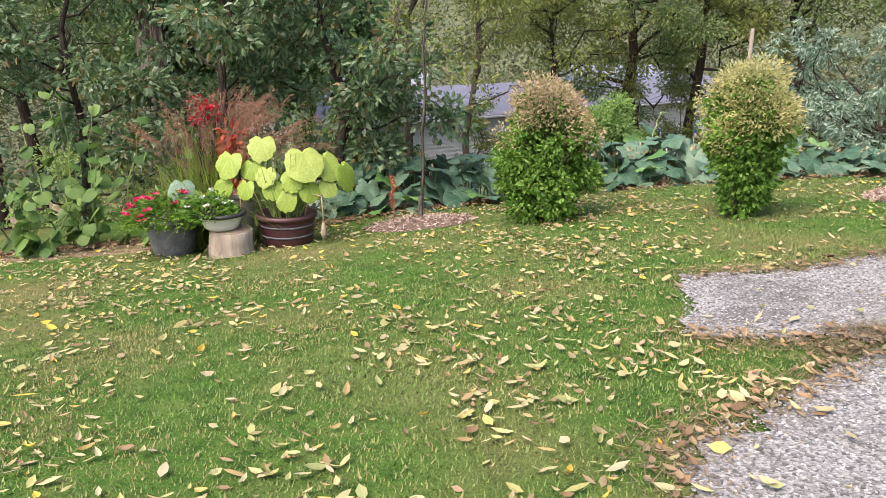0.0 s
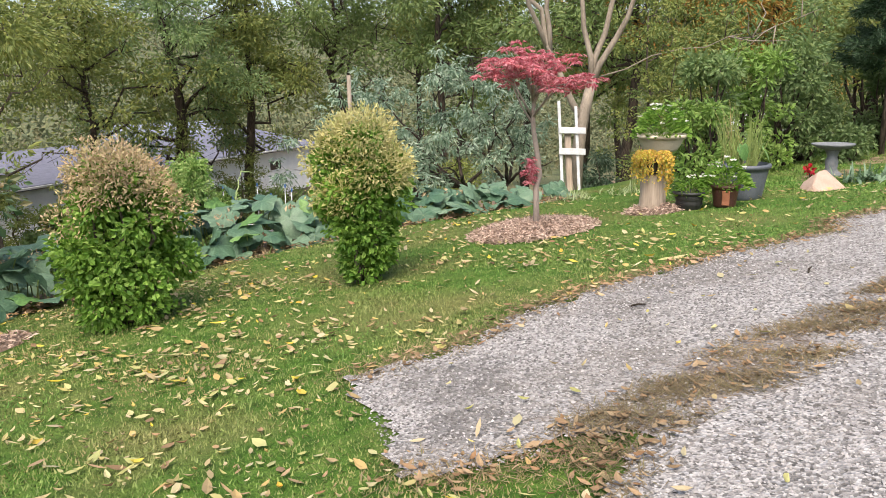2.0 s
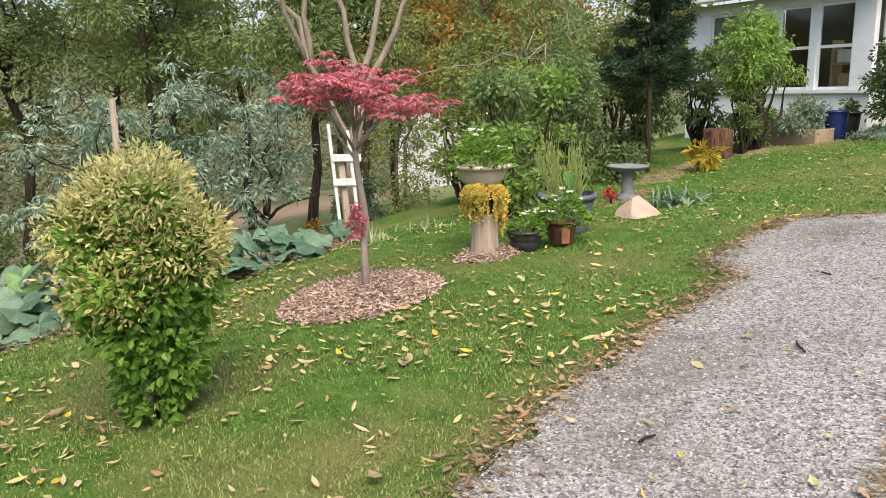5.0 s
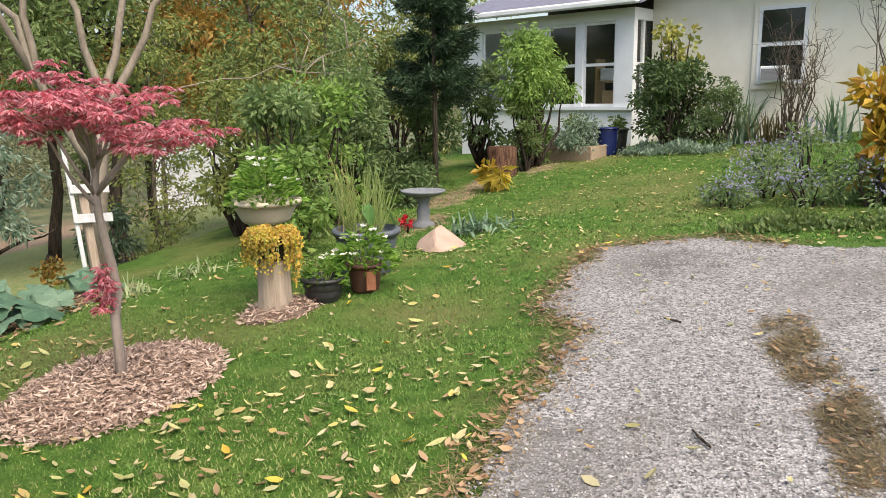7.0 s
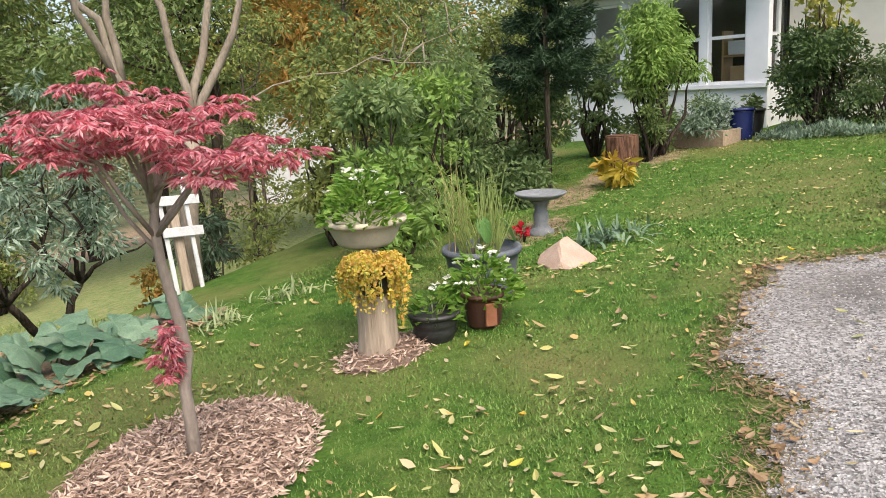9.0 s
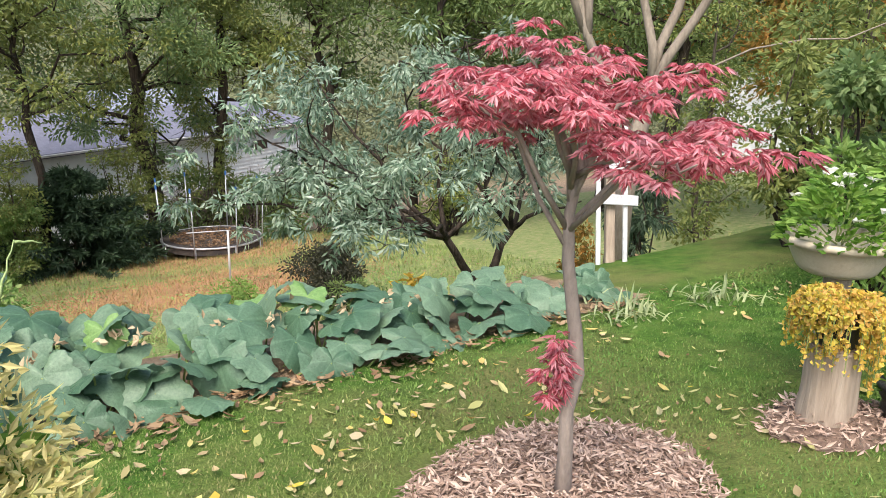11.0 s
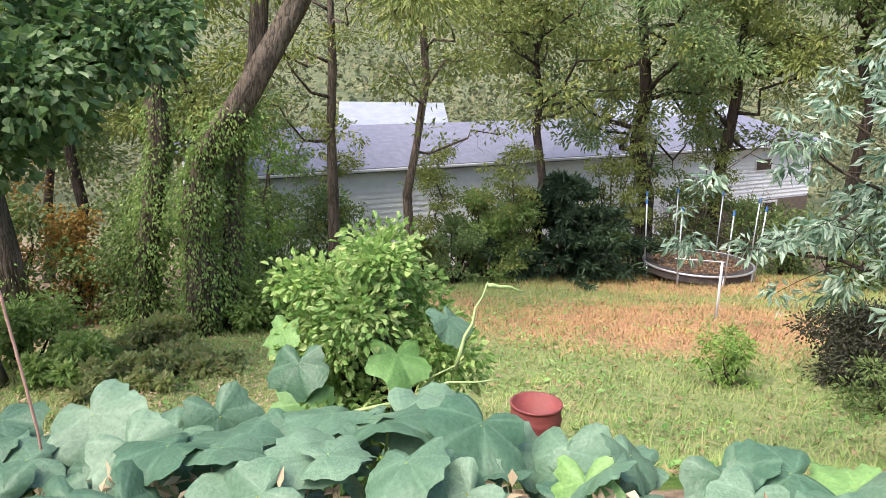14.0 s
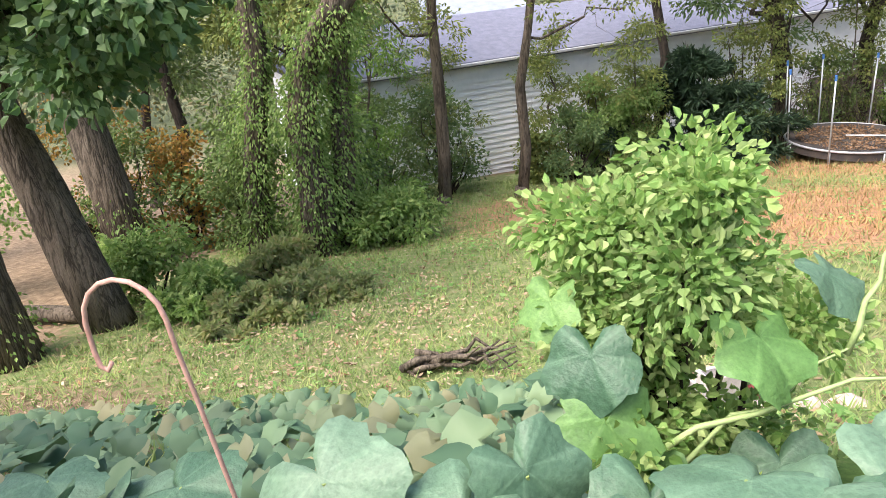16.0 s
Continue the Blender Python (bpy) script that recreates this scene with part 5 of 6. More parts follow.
def silver_tree():
    rng = np.random.default_rng(600)
    x, y = 8.65, 13.05
    t = thing("peach_tree", x, y, "low forked tree with drooping silvery green leaves", "tree")
    limbs = [(-1.6, -.8, 1.5), (-2.2, .3, 2.3), (-.9, .6, 3.1), (.6, -.2, 2.6), (1.4, .4, 2.2), (1.1, -.6, 1.4), (-.3, -.6, 2.4), (-2.3, -.5, 1.7), (.2, .8, 3.4), (-2.9, 1.7, 1.3), (-2.6, 1.4, 2.3), (-1.8, 1.2, 3.0), (-1.9, .9, 1.2)]
    g = tube([(0, 0, -.3), (0, 0, .25)], [.1, .085], 10)
    fork = {-1: np.array([-.62, -.1, 1.0]), 1: np.array([.5, .05, .95])}
    for k in fork.values():
        tube(bend((0, 0, .15), k, rng, .06, 5), [.075, .062, .055, .05, .046], 9, g)
    cs, rs = [], []
    for e in limbs:
        mid = np.array([e[0] * .55, e[1] * .5, .95 + .2 * e[2]])
        p = np.concatenate([bend(fork[-1 if e[0] < 0 else 1], mid, rng, .1, 4), bend(mid, e, rng, .15, 5)[1:]])
        tube(p, list(np.linspace(.036, .008, len(p))), 8, g)
        for q in p[4:]:
            for _ in range(2):
                c = q + rng.normal(size=3) * (.36, .34, .34)
                if c[2] < (1.45 if c[0] > -1.6 else .8):
                    continue
                tube(bend(q, c, rng, .2, 4), [.012, .009, .006, .004], 4, g)
                for _ in range(3):
                    w = c + rng.normal(size=3) * (.24, .24, .2)
                    tube(bend(c, w, rng, .2, 3), [.005, .004, .002], 3, g)
                    cs.append(w)
                    rs.append(rng.uniform(.09, .2))
    part("trunk", g, M_BARK_DARK, t, smooth=True)
    pos, out = cloud(rng, cs, np.array(rs) * 1.15, 12500, .1)
    part("crown", leaves(pos, .112, .036, rng, .75, out=out * (1, 1, .5), stray=.8), G_SILVER, t)


silver_tree()
for _k, (_x, _y, _r, _h) in enumerate([(11.9, 13.4, .6, 1.5)]):
    shrub("glossy_shrub", _x, _y, _r, _h, "open shrub with long dark glossy leaves", leafy("leaves_glossy", [(.03, .07, .035), (.07, .12, .07), (.14, .19, .13)], .2, .35), 610 + _k, 1500, (.15, .04), low=.2, clumps=22, hang=.8)

# ---- lower yard ----
shrub("round_bush", 9.45, 19.8, 1.05, 1.4, "clipped round dark purple-green bush", leafy("leaves_purple", [(.025, .03, .02), (.05, .05, .03), (.07, .07, .04)], .15), 620, 8000, (.085, .045), clumps=46)
shrub("small_bush", 7.4, 19.6, .6, .9, "small loose light green bush", G_FRESH, 621, 1500, (.09, .04), clumps=18)
shrub("small_bush", 9.3, 18.3, .8, .8, "small loose light green bush", G_MID, 622, 1500, (.09, .04), clumps=18)
shrub("yellow_plant", 9.5, 16.4, .4, 1.1, "plant with large yellow autumn leaves", leafy("leaves_yellow_big", [(.55, .38, .04), (.66, .48, .08), (.45, .22, .04)], .4), 623, 60, (.24, .13), "plant", "", .3, 8)
shrub("yellow_bush", 12.2, 15.0, .5, 1.3, "bush with yellow and orange leaves", G_AUT, 624, 700, (.1, .06), clumps=14)


def trampoline(x, y):
    t = thing("trampoline", x, y, "round trampoline with bare net poles capped in blue", "trampoline")
    steel = plain("galvanised_pipe", (.38, .40, .43), (.58, .60, .63), 10, .4, .1, metal=.6)
    dark = plain("mat_black", (.02, .02, .024), (.07, .055, .045), 4, .8)
    rng = np.random.default_rng(33)
    blue = plain("cap_blue", (.03, .12, .35), (.06, .18, .45), 5, .5)
    r, h = 1.75, .58
    ring = [(r * math.cos(a), r * math.sin(a), h) for a in np.linspace(0, 2 * math.pi, 41)]
    part("frame_ring", tube(ring, .035, 6, cap=False), steel, t, smooth=True)
    part("mat", lathe([(.01, h - .03), (r - .3, h - .03), (r - .3, h - .02), (.01, h - .02)], 40), dark, t, "sagging black mat strewn with leaves")
    part("skirt", lathe([(r - .29, h - .025), (r - .05, h + .02), (r - .03, h - .02), (r - .03, h - .25), (r - .045, h - .25), (r - .05, h - .03)], 40), dark, t, "dark torn edge pad")
    a, k = rng.uniform(0, 6.28, 1500), (r - .32) * rng.uniform(0, 1, 1500) ** .5
    part("leaf_litter", leaves(np.column_stack([k * np.cos(a), k * np.sin(a), rng.uniform(h - .012, h + .02, 1500)]), .1, .06, rng, 0, out=np.column_stack([np.cos(a * 7), np.sin(a * 7), a * 0])), leafy("litter_brown", [(.10, .06, .035), (.22, .13, .08), (.34, .22, .14)], .1), t)["kind"] = "stuff"
    for k in range(8):
        a = 2 * math.pi * k / 8 + .2
        c, s = math.cos(a), math.sin(a)
        part("leg", tube([(r * c, r * s, -.1), (r * c, r * s, h - .04)], .025, 6), steel, t, smooth=True)
        pl = part("net_pole", tube([((r + .06) * c, (r + .06) * s, .1), ((r + .18) * c, (r + .18) * s, 2.55)], .022, 6), steel, t, smooth=True)
        part("cap", tube([((r + .18) * c, (r + .18) * s, 2.552), ((r + .19) * c, (r + .19) * s, 2.7)], .035, 6), blue, pl, "blue plastic cap")


trampoline(10.3, 32.4)
_t = thing("clothes_post", 8.75, 24.9, "grey metal post with a horizontal arm", "post")
part("post", tube([(0, 0, -.2), (0, 0, 1.45)], .03, 8), M_PORCHGREY, _t, smooth=True)
part("arm", tube([(-1.0, .3, 1.42), (.06, -.02, 1.45)], .014, 8), M_PORCHGREY, _t, smooth=True)


def drum(x, y):
    t = thing("steel_drum", x, y, "rusty red steel drum standing in the lower yard", "drum")
    m = plain("drum_red", (.12, .022, .022), (.24, .055, .05), 5, .65, .4)
    r, h, prof = .28, .74, [(.27, -.04), (.285, -.03)]
    for k in range(25):
        z = h * k / 24
        prof.append((r + (.012 if min(abs(z - .29), abs(z - .59)) < .025 else 0), z))
    prof += [(r + .012, h), (r + .012, h + .02), (r - .012, h + .02), (r - .014, .1), (.01, .09)]
    part("shell", lathe(prof, 40), m, t, smooth=True)
    return t


drum(3.98, 15.5)
M_BLOCK = plain("concrete_block", (.36, .33, .32), (.56, .52, .50), 8, .9, .5)
for _k, (_x, _y, _z0) in enumerate([(3.64, 15.25, 0), (3.6, 15.25, .196), (3.3, 15.5, 0)]):
    _t = thing("concrete_block", _x, _y, "weathered concrete block stacked beside the drum", "block", "concrete blocks", gz(_x, _y) + _z0 - .005, 15 + 9 * _k)
    for _a in ((-.2, .2, -.1, -.065), (-.2, .2, .065, .1), (-.2, -.165, -.065, .065), (.165, .2, -.065, .065), (-.018, .018, -.065, .065)):
        part("web", box(*_a, 0, .19, .004), M_BLOCK, _t)
for _k, (_x, _y) in enumerate([(3.95, 14.9), (4.25, 14.85), (4.6, 15.0), (3.75, 14.75)]):
    rock("stone", _x, _y, .15, .12, .11, "pinkish stone laid round the drum", plain("stone_pink", (.35, .26, .22), (.55, .44, .38), 7, .9), 10 + _k, "stones round the drum")


def shepherd_hook(x, y):
    t = thing("plant_hook", x, y, "rusty pink shepherd's hook standing empty", "hook")
    pts = [(-.02, 0, -.2), (-.05, -.03, .6), (-.085, -.06, 1.0), (-.1, -.07, 1.14)]
    pts += [(-.2 + .1 * math.cos(a), -.08, 1.2 + .11 * math.sin(a)) for a in np.linspace(.1, math.pi, 9)]
    pts += [(-.298, -.08, 1.13), (-.293, -.08, 1.09), (-.275, -.08, 1.08), (-.262, -.08, 1.1)]
    part("rod", tube(pts, .0062, 8), plain("rust_pink", (.34, .17, .13), (.55, .33, .27), 20, .7), t, smooth=True)


shepherd_hook(1.54, 10.6)


def vine_mound(x, y):
    t = shrub("vine_mound", x, y, .62, 1.63, "bright green leafy shrub draped with squash vine", G_VINE, 640, 11500, (.048, .036), low=.05, clumps=44, ovate=True)
    rng = np.random.default_rng(641)
    for k, (dx, dy, z, s, tilt, yaw) in enumerate([(-.35, -.45, .95, 1.1, 55, 170), (.2, -.5, 1.05, 1.15, 35, 200), (-.15, -.6, .5, 1.25, 60, 180), (.45, -.3, 1.2, .9, 40, 230), (-.5, -.2, 1.05, .9, 50, 150), (-.3, -.55, .75, 1.3, 55, 185), (.3, -.5, .55, 1.2, 50, 175), (.0, -.5, .3, 1.1, 50, 190)]):
        part("squash_leaf", (SQUASH_Y if k % 3 else SQUASH)[k % 2], None, t, at=pose(dx, dy, z, -tilt, 8 * (-1) ** k, yaw) @ Matrix.Diagonal((s, s, s, 1)))
    for a, b in (((-.3, -.6, .35), (.55, -.4, 1.0)), ((.5, -.4, .95), (.66, -.3, 1.42)), ((.66, -.3, 1.4), (.85, -.25, 1.36)), ((.1, -.55, .6), (.5, -.6, .25)), ((-.1, -.6, .7), (.75, -.5, .95))):
        part("vine", tube(bend(a, b, rng, .045, 7, -.05), list(np.linspace(.013, .004, 7)), 7), plain("vine_pale", (.20, .30, .10), (.34, .42, .18), 12, .6), t, smooth=True)


vine_mound(2.73, 11.95)


def branch_pile(x, y):
    rng = np.random.default_rng(650)
    t = thing("branch_pile", x, y, "pile of fallen bare branches in the grass", "branches")
    for k in range(9):
        a = rng.uniform(-.4, .6)
        l = rng.uniform(.8, 1.9)
        p = bend((-l / 2, rng.normal() * .3, .05), (l / 2 * math.cos(a), l / 2 * math.sin(a), rng.uniform(.1, .45)), rng, .12, 7)
        part("branch", tube(p, list(np.linspace(rng.uniform(.03, .06), .01, 7)), 7), M_BARK, t, smooth=True)


branch_pile(.9, 17.2)

# ---- big trees on the bank and their ivy ----
def ivy_tree(x, y, path, radii, label, seed, ivy=3500, thick=.6, bark_mat=None, top=.8, group="bank trees", canopy=None):
    """A leaning trunk along path, hung with ivy up to a share of its length."""
    rng = np.random.default_rng(seed)
    t = thing("tree", x, y, label, "tree", group)
    pts = np.array(path, float)
    part("trunk", tube(pts, radii, 22, rough=.35), bark_mat or M_BARK, t, smooth=True)
    if ivy:
        n = int(ivy * 1.5)
        f = rng.uniform(0, top, n) * (len(pts) - 1)
        i0 = np.minimum(f.astype(int), len(pts) - 2)
        c = pts[i0] + (pts[i0 + 1] - pts[i0]) * (f - i0)[:, None]
        u = unit(rng, n)
        u[:, 2] *= .5
        k = (np.interp(f, np.arange(len(pts)), radii) + thick * rng.uniform(0, 1, n) ** 1.6 * (.6 + .5 * np.sin(f * 5 + x)))[:, None]
        pos = c + u * k
        part("ivy", leaves(pos, .105, .06, rng, 1.1, out=u), G_IVY, t)
    if canopy is not None:
        cs, rs, n, leaf, mat = canopy
        g = Geo()
        for q in cs:
            b = pts[-1] if q[2] > pts[-2][2] else pts[-2]
            tube(bend(b, q, rng, .12, 6), [.1, .08, .06, .045, .03, .015], 6, g)
        part("limb", g, bark_mat or M_BARK, t, smooth=True)
        pos, out = cloud(rng, cs, np.array(rs), n, .2)
        part("crown", leaves(pos, leaf[0], leaf[1], rng, .5, out=out, ovate=leaf[1] > .1), mat, t)
    return t


ivy_tree(-3.3, 24.3, [(0, 0, -.3), (.1, 0, 1.5), (0, 0, 3), (.3, 0, 4.3), (1.3, 0, 5.6), (2.4, .2, 7.5), (3.6, .4, 10)], [.42, .36, .32, .3, .27, .24, .2], "big leaning rough-barked tree hung with ivy", 700, 5200, .75, top=.62,
         canopy=([(3.2, 0, 9), (1.5, 1, 8.5), (4.5, 1, 8.5), (0, 0, 8), (5, -.5, 7.8)], [1.5] * 5, 5000, (.2, .08), G_YEL))
ivy_tree(-3.2, 24.6, [(.3, .4, -.3), (.5, .4, 2), (.6, .5, 4.2), (1.2, .6, 6.5), (1.5, .6, 10)], [.28, .25, .23, .2, .17], "rough-barked tree hung with ivy", 701, 3500, .7, top=.7)
ivy_tree(-5.0, 24.9, [(0, 0, -.3), (.2, 0, 2), (.7, 0, 4.5), (.6, 0, 9)], [.3, .26, .24, .18], "ivy-covered tree on the bank", 702, 4500, .9, top=.9)
ivy_tree(-8.1, 24.3, [(.2, 0, -.3), (.05, 0, 2), (-.4, 0, 4.5), (-.7, 0, 9)], [.5, .42, .38, .28], "tall grey tree with deeply furrowed bark", 703, 500, .4, top=.3)
_rng = np.random.default_rng(44)
MAPLE_C = [tuple(np.array([1.0, -.7, 5.8]) + q * (3.3, 2.0, 2.3)) for q in unit(_rng, 24) * _rng.uniform(.35, 1, (24, 1))]
ivy_tree(-5.76, 20.0, [(.05, 0, -.3), (-.27, 0, 1.2), (-.63, 0, 2.5), (-.98, 0, 3.8), (-1.25, 0, 6)], [.46, .38, .35, .32, .24], "smooth grey maple leaning over the bank", 704, 0, bark_mat=M_BARK,
         canopy=(MAPLE_C, [1.05] * len(MAPLE_C), 15000, (.17, .155), G_MAPLE))
ivy_tree(-6.7, 18.5, [(.1, 0, -.3), (.0, 0, 1.5), (-.05, 0, 3.5), (-.1, 0, 8)], [.55, .42, .38, .28], "tall grey tree with deeply furrowed bark", 705, 350, .3, top=.25)
_t = thing("fallen_log", -7.0, 20.3, "fallen grey log lying on the bank", "log")
part("log", tube([(-1.6, .2, .12), (0, 0, .22), (1.5, -.1, .16)], [.17, .16, .13], 10, rough=.2), M_BARK, _t, smooth=True)
for _k, (_x, _y, _r, _h, _m) in enumerate([(-2.9, 19.9, 1.2, .45, G_BRAMBLE), (-4.2, 20.6, 1.3, .65, G_IVY), (-1.9, 20.9, .9, .35, G_BRAMBLE), (-3.6, 22.3, 1.4, .7, G_BRAMBLE), (-5.8, 21.6, 1.3, 1.3, G_IVY), (-1.6, 24.9, 1.2, 1.2, G_IVY), (-5.5, 25.5, 1.6, 3.0, G_MID),
                                           (-8.5, 25.5, 2.0, 3.5, G_MID), (-3.5, 26.5, 1.8, 3.2, G_OAK), (-1.5, 31.5, 1.6, 3.4, G_OAK), (-3.2, 29.5, 1.8, 3.6, G_MID), (-6.5, 28, 2.0, 4.0, G_MID), (2.4, 31.5, 1.1, 2.2, G_LOCUST), (3.6, 32.0, 1.4, 3.0, G_IVY),
                                           (1.3, 31.8, .8, 1.6, G_YEL), (7.4, 33.2, 1.1, 2.0, G_MID), (13.5, 33.5, 1.4, 2.6, G_MID), (14.5, 30, 1.5, 2.8, G_MID), (16.5, 26, 1.6, 2.8, G_YEL), (-10.5, 22, 2.0, 3.5, G_IVY), (-9, 18.5, 1.5, 2.0, G_IVY), (-11, 28, 2.2, 5, G_AUT), (3.0, 33.4, 1.2, 3.4, G_YEL), (4.2, 31.9, 1.2, 2.6, G_IVY), (7.9, 34.6, 1.6, 4.6, G_YEL), (10.6, 35.2, 1.4, 3.4, G_MID), (12.6, 35.5, 1.3, 2.6, G_IVY), (-7.5, 26.5, 1.5, 3.2, G_AUT)]):
    shrub("undergrowth", _x, _y, _r, _h, "tangled undergrowth of ivy and saplings", _m, 720 + _k, 3000, (.13, .09), clumps=26, group="undergrowth")
conifer(5.9, 33.0, 3.5, 3.7, .2, "spreading dark yew below the neighbour's house", 760, G_NEEDLE, 26000, .12, needle=(.3, .07))
for _k, (_x, _y) in enumerate([(8.9, 34.3), (10.2, 34.8), (11.4, 34.9), (12.6, 34.6)]):
    bare_shrub(_x, _y, 2.8, .9, 26, "tangle of bare brown brush behind the trampoline", 770 + _k)

# ---- dark trees behind the pots ----
for _k, (_x, _y, _h, _s, _n, _m, _l) in enumerate([(-2.9, 10.3, 4.6, 2.0, 9000, G_CRAB, (.115, .075)), (-1.4, 9.9, 4.6, 1.35, 7500, G_CRAB, (.115, .075)), (-5.4, 11.4, 5.0, 2.0, 8000, G_CRAB, (.12, .075)), (-7.8, 10.5, 5.5, 2.2, 7000, G_CRAB, (.12, .075))]):
    tree("crab_apple", _x, _y, _h, .08, "dense dark-leaved fruit tree behind the pots", M_BARK_DARK, _m, 800 + _k, (.12, 1), _s, _n, _l, 20, (0, 0), .6, group="fruit trees")

# ---- woodland ----
def pale_tree(x, y):
    rng = np.random.default_rng(31)
    t = thing("tree", x, y, "pale smooth-barked tree fanning into many limbs", "tree", "trees")
    part("trunk", tube([(0, 0, -.3), (.12, .05, .7), (.3, .1, 1.4), (.5, .1, 2.0)], [.15, .11, .1, .085], 12, rough=.15), M_BARK_PALE, t, smooth=True)
    cs = []
    for a, b, c, r in (((.45, .1, 1.85), (.9, -.3, 3.0), (1.9, -1.2, 5.2), .06), ((.48, .1, 1.9), (.8, .0, 3.2), (1.1, -.2, 6), .06), ((.48, .1, 1.9), (.45, .35, 3.3), (.3, .6, 6), .055),
                       ((.25, .08, 1.25), (-.2, .55, 2.6), (-1.1, 1.5, 5.0), .065), ((-.15, .5, 2.4), (-.1, .6, 3.6), (.1, .5, 6), .05), ((-.18, .53, 2.5), (-.6, .6, 3.6), (-1.2, .4, 5.5), .045), ((.55, .05, 2.0), (1.5, -1.0, 2.45), (2.8, -2.3, 2.9), .013)):
        p = np.concatenate([bend(a, b, rng, .08, 4), bend(b, c, rng, .1, 6)[1:]])
        part("limb", tube(p, list(np.linspace(r, r * .3, len(p))), 9), M_BARK_PALE, t, smooth=True)
        for q in p[5:]:
            for _ in range(2):
                e = q + rng.normal(size=3) * .45 + (0, 0, .25)
                cs.append(e)
                part("twig", tube(bend(q, e, rng, .15, 4), [.012, .009, .006, .003], 5), M_BARK_PALE, t, smooth=True)
    pos, out = cloud(rng, cs, np.full(len(cs), .4), 2600, .1)
    part("crown", leaves(pos, .12, .045, rng, .6, out=out), G_MID, t)


pale_tree(9.2, 11.25)
tree("tree", 9.0, 35, 13, .36, "tall dark-barked locust tree beside the trampoline", M_BARK_DARK, G_LOCUST, 32, (.3, 1), 5, 20000, (.19, .08), 15, (-1, 0), 1.6, wob=.03)
tree("tree", 11.6, 36, 13, .3, "tall dark-barked locust tree beside the trampoline", M_BARK_DARK, G_YEL, 33, (.3, 1), 5, 18000, (.19, .08), 15, (.5, 0), 1.6, wob=.03)
tree("tree", -1.3, 29.5, 14, .2, "slim straight grey-barked tree in the lower yard", M_BARK, G_YEL, 34, (.35, 1), 3.5, 4800, (.16, .07), 11, (.3, 0), 1.3, wob=.02)
tree("tree", .9, 29.5, 13, .17, "slim straight grey-barked tree in the lower yard", M_BARK, G_YEL, 35, (.35, 1), 3.5, 4800, (.16, .07), 11, (.8, 0), 1.3, wob=.02)
for _i, (_x, _y, _h, _m) in enumerate([(17, 27, 12, G_MID), (20, 31, 13, G_YEL), (23, 26, 12, G_MID), (26, 33, 14, G_MID), (30, 27, 12, G_YEL), (22, 38, 14, G_MID), (34, 34, 14, G_AUT), (15, 33, 12, G_MID),
                                       (-13, 34, 14, G_MID), (-9, 30, 13, G_IVY), (-14, 26, 13, G_OAK), (-19, 32, 14, G_MID), (-5.5, 31, 13, G_YEL), (5.0, 33.8, 10, G_YEL), (38, 24, 13, G_MID), (44, 32, 14, G_AUT),
                                       (28, 20, 9, G_MID), (35, 16, 9, G_YEL), (24, 17, 8, G_AUT), (21, 21, 9, G_MID)]):
    tree("tree", _x, _y, _h, .2 + .02 * (_i % 4), "tall woodland tree with thin green and yellow foliage", M_BARK_DARK, _m, 60 + _i, (.36 + .16 * (_i % 2), 1), 4.4, 13500 - 4500 * (_i % 2), (.21, .095), 14, ((_i % 3) - 1, 0), 1.7, wob=.04)


for _k, (_x, _y, _h, _s, _m) in enumerate([(-3.4, 30.6, 6.0, 2.0, G_LOCUST), (-1.9, 32.6, 5.6, 1.9, G_YEL), (-2.6, 27.5, 5.0, 1.5, G_FRESH), (1.7, 32.2, 4.6, 1.2, G_YEL), (4.2, 32.0, 4.4, 1.2, G_YEL), (8.3, 34.0, 5.0, 1.4, G_YEL), (11.0, 35.2, 4.6, 1.3, G_YEL)]):
    tree("sapling", _x, _y, _h, .06, "young locust sapling with feathery yellow-green leaves", M_BARK, _m, 90 + _k, (.12, 1), _s, 4200, (.13, .055), 14, (0, 0), .55, hang=.6)


# ---- distance ----
def far_woods():
    rng = np.random.default_rng(900)
    g = Geo()
    n = 1500
    x, y = rng.uniform(-260, 420, n), 95 + 330 * rng.uniform(0, 1, n) ** 1.3
    cs = np.column_stack([x, y, ground_z(x, y) + rng.uniform(2, 6, n)])
    pos, out = cloud(rng, cs, np.column_stack([rng.uniform(3, 6, n), rng.uniform(3, 6, n), rng.uniform(3.5, 7, n)]), 105000, .6)
    leaves(pos, 1.05, .8, rng, .2, g, out)
    # nearer belt of trees on the valley floor, open where the buildings stand
    n = 560
    x, y = rng.uniform(-70, 110, n), rng.uniform(54, 96, n)
    keep = (np.abs(x - 3.3 + .142 * (y - 7)) > 5) & (np.abs(x - 3.3 - .222 * (y - 7)) > 7) & (np.abs(x - 50) > 4)
    x, y = x[keep], y[keep]
    cs = np.column_stack([x, y, ground_z(x, y) + rng.uniform(1.5, 6, len(x))])
    pos, out = cloud(rng, cs, np.column_stack([rng.uniform(2, 3.6, len(x)), rng.uniform(2, 3.6, len(x)), rng.uniform(2, 4, len(x))]), 60000, .4)
    leaves(pos, .42, .3, rng, .2, g, out)
    return whole("far_woods", g, G_HILL, "hazy autumn woods covering the far hillside", "woods", "stuff")


far_woods()


